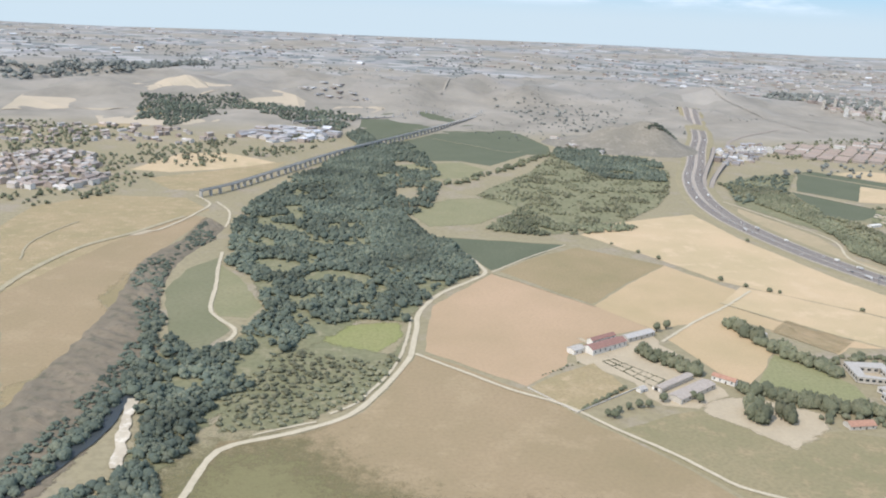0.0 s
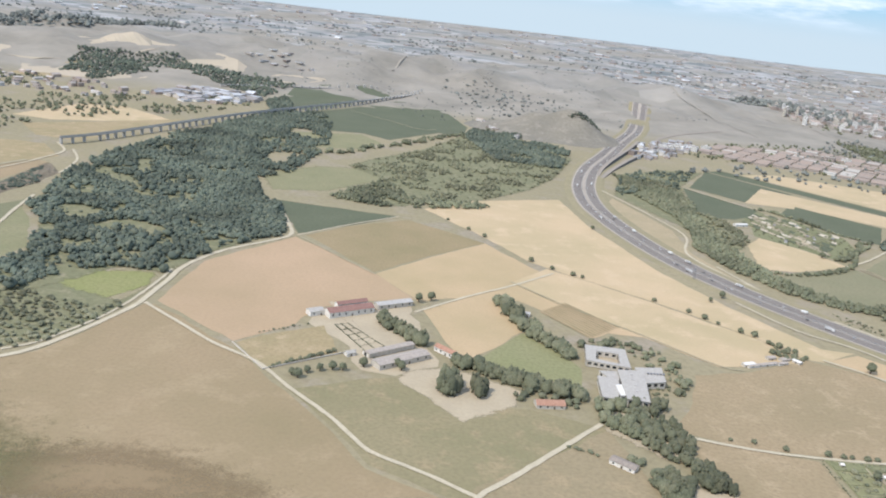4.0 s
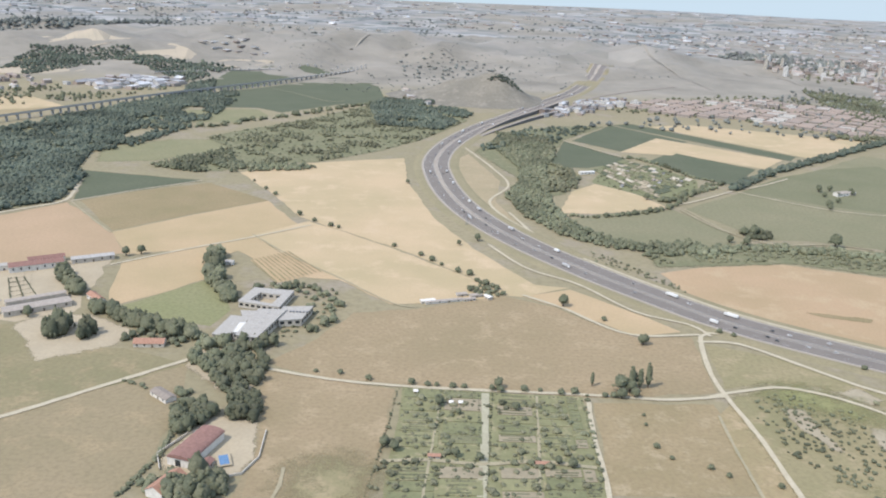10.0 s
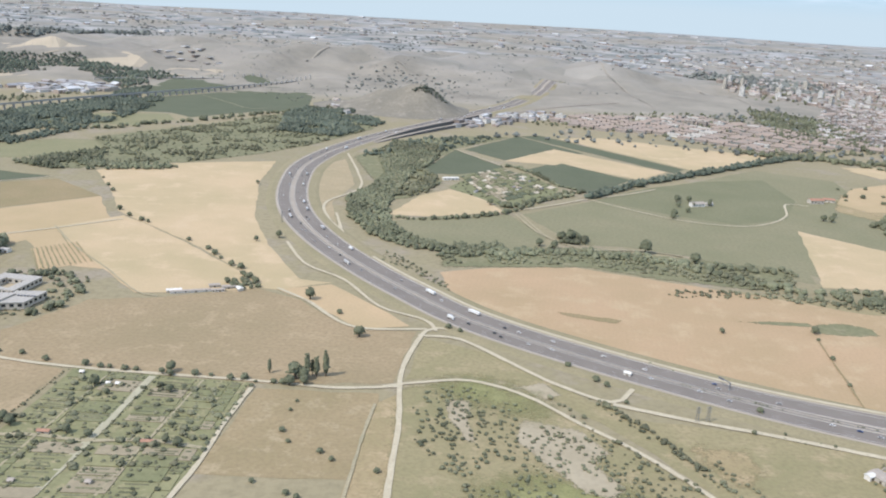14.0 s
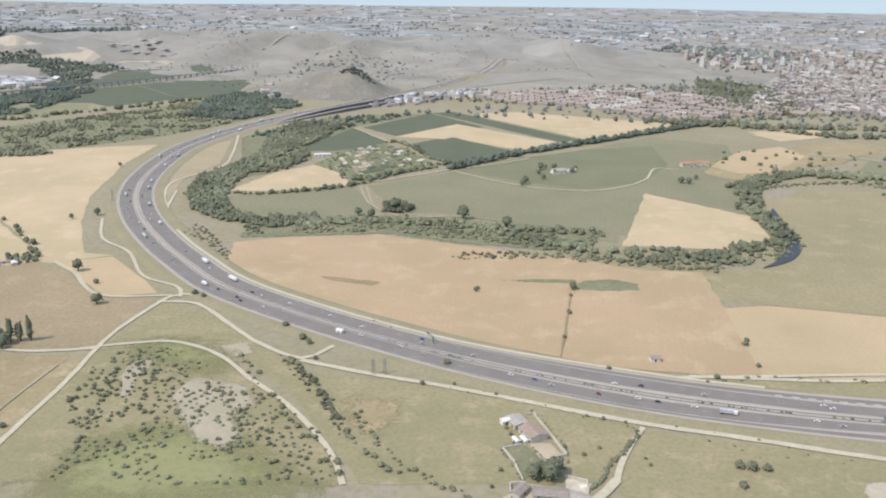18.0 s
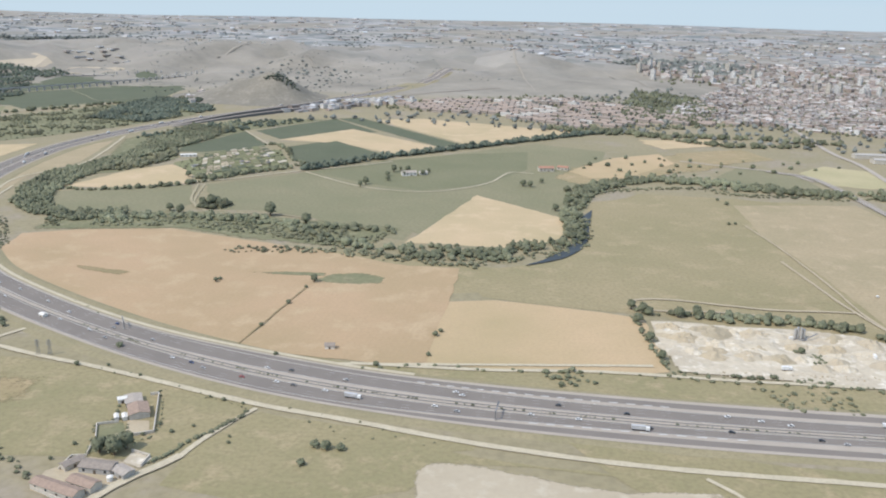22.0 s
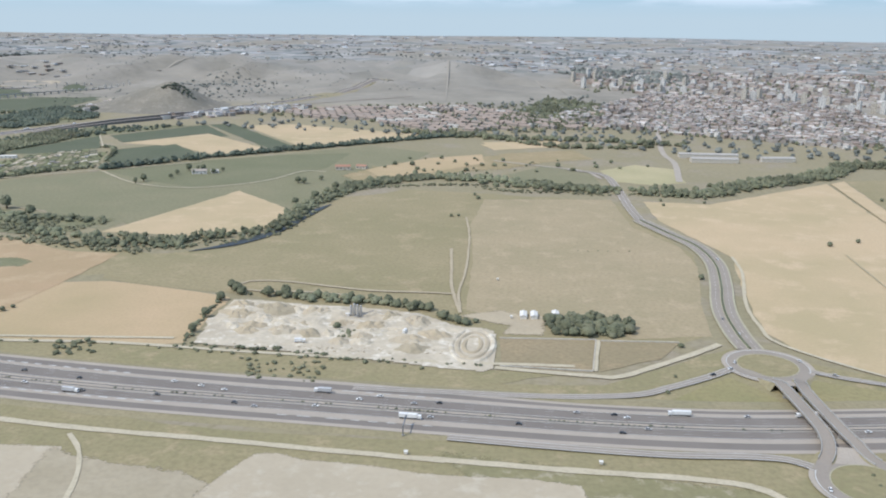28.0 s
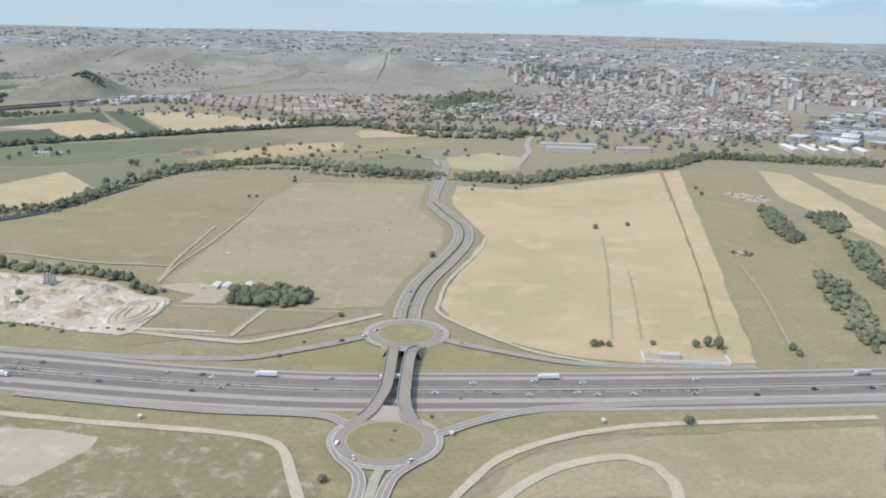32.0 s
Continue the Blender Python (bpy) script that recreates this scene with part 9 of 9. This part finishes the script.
def traffic():
    rng = random.Random(9)
    dist = [0.0]
    for a, b in zip(MW_LINE, MW_LINE[1:]):
        dist.append(dist[-1] + (b - a).length)

    def at(s):
        k = max(i for i, d in enumerate(dist) if d <= s)
        k = min(k, len(MW_LINE) - 2)
        t = (s - dist[k]) / (dist[k + 1] - dist[k])
        p, d = MW_LINE[k].lerp(MW_LINE[k + 1], t), (MW_LINE[k + 1] - MW_LINE[k]).normalized()
        return p, d

    s = 380.0
    while s < dist[-1] - 150:
        for lanes, back in (((-8.6, -6.6, -4.6), True), ((3.4, 5.2, 7.0), False)):
            if rng.random() < 0.62:
                lane = rng.choice(lanes)
                outer = lane in (-8.6, 7.0)
                src = rng.choice(LORRIES) if outer and rng.random() < 0.55 else rng.choices(CARS, (7, 3, 4, 0.4, 0.3))[0]
                p, d = at(s + rng.uniform(-7, 7))
                q = p + Vector((d.y, -d.x, 0)) * lane
                park(src, q.x, q.y, 0.58 + hill(q.x, q.y), math.degrees(math.atan2(d.y, d.x)) + (180 if back else 0))
        s += 13.5


traffic()
for i, (x, y, t) in enumerate(((1139, 324, 250), (1166, 329, 110), (1176, 316, -20), (1128, 310, 200), (1154, 219, 300), (1171, 220, 60), (1162, 484, 95), (1144.5, 378, 80), (1121, 697, 90), (1147, 227, 260), (1136, 317, 215), (1148, 358, 85))):
    park(CARS[(0, 0, 1, 2, 0)[i % 5]], x, y, 0.74, t, "interchange traffic")


def gantry(x, y, turn, span):
    root = thing("road_gantry", "grey steel sign gantry over a carriageway", "gantry", (x, y, 0.5), turn)
    part("post", box(bmesh.new(), -0.2, 0.2, -0.2, 0.2, 0, 3.6), "steel_grey", root)
    part("beam", box(bmesh.new(), -0.15, 0.15, 0, span, 3.3, 3.7), "steel_grey", root)
    part("sign", box(bmesh.new(), -0.25, -0.15, span * 0.55, span * 0.95, 2.9, 4.0), "steel_grey", root, "grey back of a road sign")
    part("foot", box(bmesh.new(), -0.4, 0.4, -0.4, 0.4, 0, 0.3), "concrete_pale", root)


gantry(835, 262, -8, 8)
gantry(1015, 244, 0, 8)
gantry(664, 330, 30, 7)


def pylon(x, y, h):
    root = thing("power_pylon", "thin steel lattice power pylon", "pylon", (x, y, hill(x, y)))
    for sx in (-1, 1):
        for sy in (-1, 1):
            bm = bmesh.new()
            a, b = Vector((sx * h * 0.09, sy * h * 0.09, 0)), Vector((sx * 0.15, sy * 0.15, h))
            d = b - a
            bmesh.ops.create_cone(bm, cap_ends=True, segments=5, radius1=0.09, radius2=0.06, depth=d.length, matrix=Matrix.Translation((a + b) / 2) @ d.to_track_quat("Z", "Y").to_matrix().to_4x4())
            part("leg", bm, "steel_grey", root)
    for k, z in enumerate((0.62, 0.76, 0.9)):
        part("cross_arm", box(bmesh.new(), -h * 0.17, h * 0.17, -0.08, 0.08, h * z, h * z + 0.16), "steel_grey", root)
    for k in range(4):
        z, r = h * (0.12 + 0.14 * k), h * 0.09 * (1 - 0.12 - 0.14 * k)
        part("brace", box(bmesh.new(), -r, r, -0.05, 0.05, z, z + 0.1), "steel_grey", root)


for x, y, h in ((641, 298, 7), (645.7, 298.9, 7), (411, 572, 9)):
    pylon(x, y, h)


def marker(x, y):
    root = thing("concrete_marker", "small white concrete well head beside the dirt road", "marker", (x, y, 0.5))
    part("block", box(bmesh.new(), -0.55, 0.55, -0.55, 0.55, 0, 0.8, 0.06), "white_paint", root)
    part("cap", box(bmesh.new(), -0.65, 0.65, -0.65, 0.65, 0.8, 0.95), "white_paint", root)


for x, y in ((1080, 234), (1036, 425), (1046, 366), (1181, 239), (1229, 256), (1018, 232)):
    marker(x, y)


# ---- river ----
def water(label, points, half):
    """A reach of water that narrows towards both ends."""
    line = smooth_line(points, 4)
    n = len(line)
    wide = [half * min(1.0, 5.0 * i / n + 0.08, 5.0 * (n - 1 - i) / n + 0.08) for i in range(n)]
    left = side_line(line, 1.0)
    v = []
    for i, q in enumerate(line):
        d = left[i] - q
        for k in (-1, 1):
            p = q + d * wide[i] * k * (1 + 0.3 * noise.noise((q.x * 0.1, q.y * 0.1, k)))
            v.append((p.x, p.y, 0.62))
    tagged(mesh_of("river", v, [(2 * i, 2 * i + 1, 2 * i + 3, 2 * i + 2) for i in range(n - 1)], "river_water"), label, "river", kind="structure")


def river():
    water("dark slow river between trees", [(849, 455), (863, 468), (878, 490), (887, 522), (891, 562), (900, 600)], 4.2)
    water("dark river below the bluff", [(-92, 425), (-99, 402), (-103, 378), (-105, 356), (-111, 335), (-121, 312), (-134, 285)], 3.4)
    v, f = strip(smooth_line([(-98, 386), (-96, 358), (-90, 321)], 4), -2.6, 2.6, 0.66, wobble=1.0)
    tagged(mesh_of("gravel_bar", v, f, "chalk"), "white gravel bar beside the river", "gravel", kind="structure")


river()


# ---- clipped shrubs in the median ----
wood("median_hedge", "row of dark clipped shrubs in the motorway median", [(q.x + 0.02 * k, q.y) for k, q in enumerate(side_line(smooth_line([(p.x, p.y) for p in MW_LINE if p.x > 640 and p.y < 348], 1.5), 0.4)) if noise.noise((q.x * 0.05, 0.0, 3.0)) < 0.16 and not 1140 < q.x < 1172], 0.72, "leaves_dark", BUSH_CROWNS, seed=71, category="hedge")

wood("rubble", "broken blocks and rubble along the quarry front", thinned(scatter([(926, 311), (980, 313), (1024, 316), (1028, 322), (980, 320), (928, 317)], 2.2, 97, 0.7), 0.08, 0.15, 2), 0.6, "chalk_grey", BUSH_CROWNS, seed=97, category="rubble")
for x, y, t in ((957, 321, 10), (1000, 339, 80)):
    park(LORRIES[2], x, y, 0.5, t, "quarry lorries")
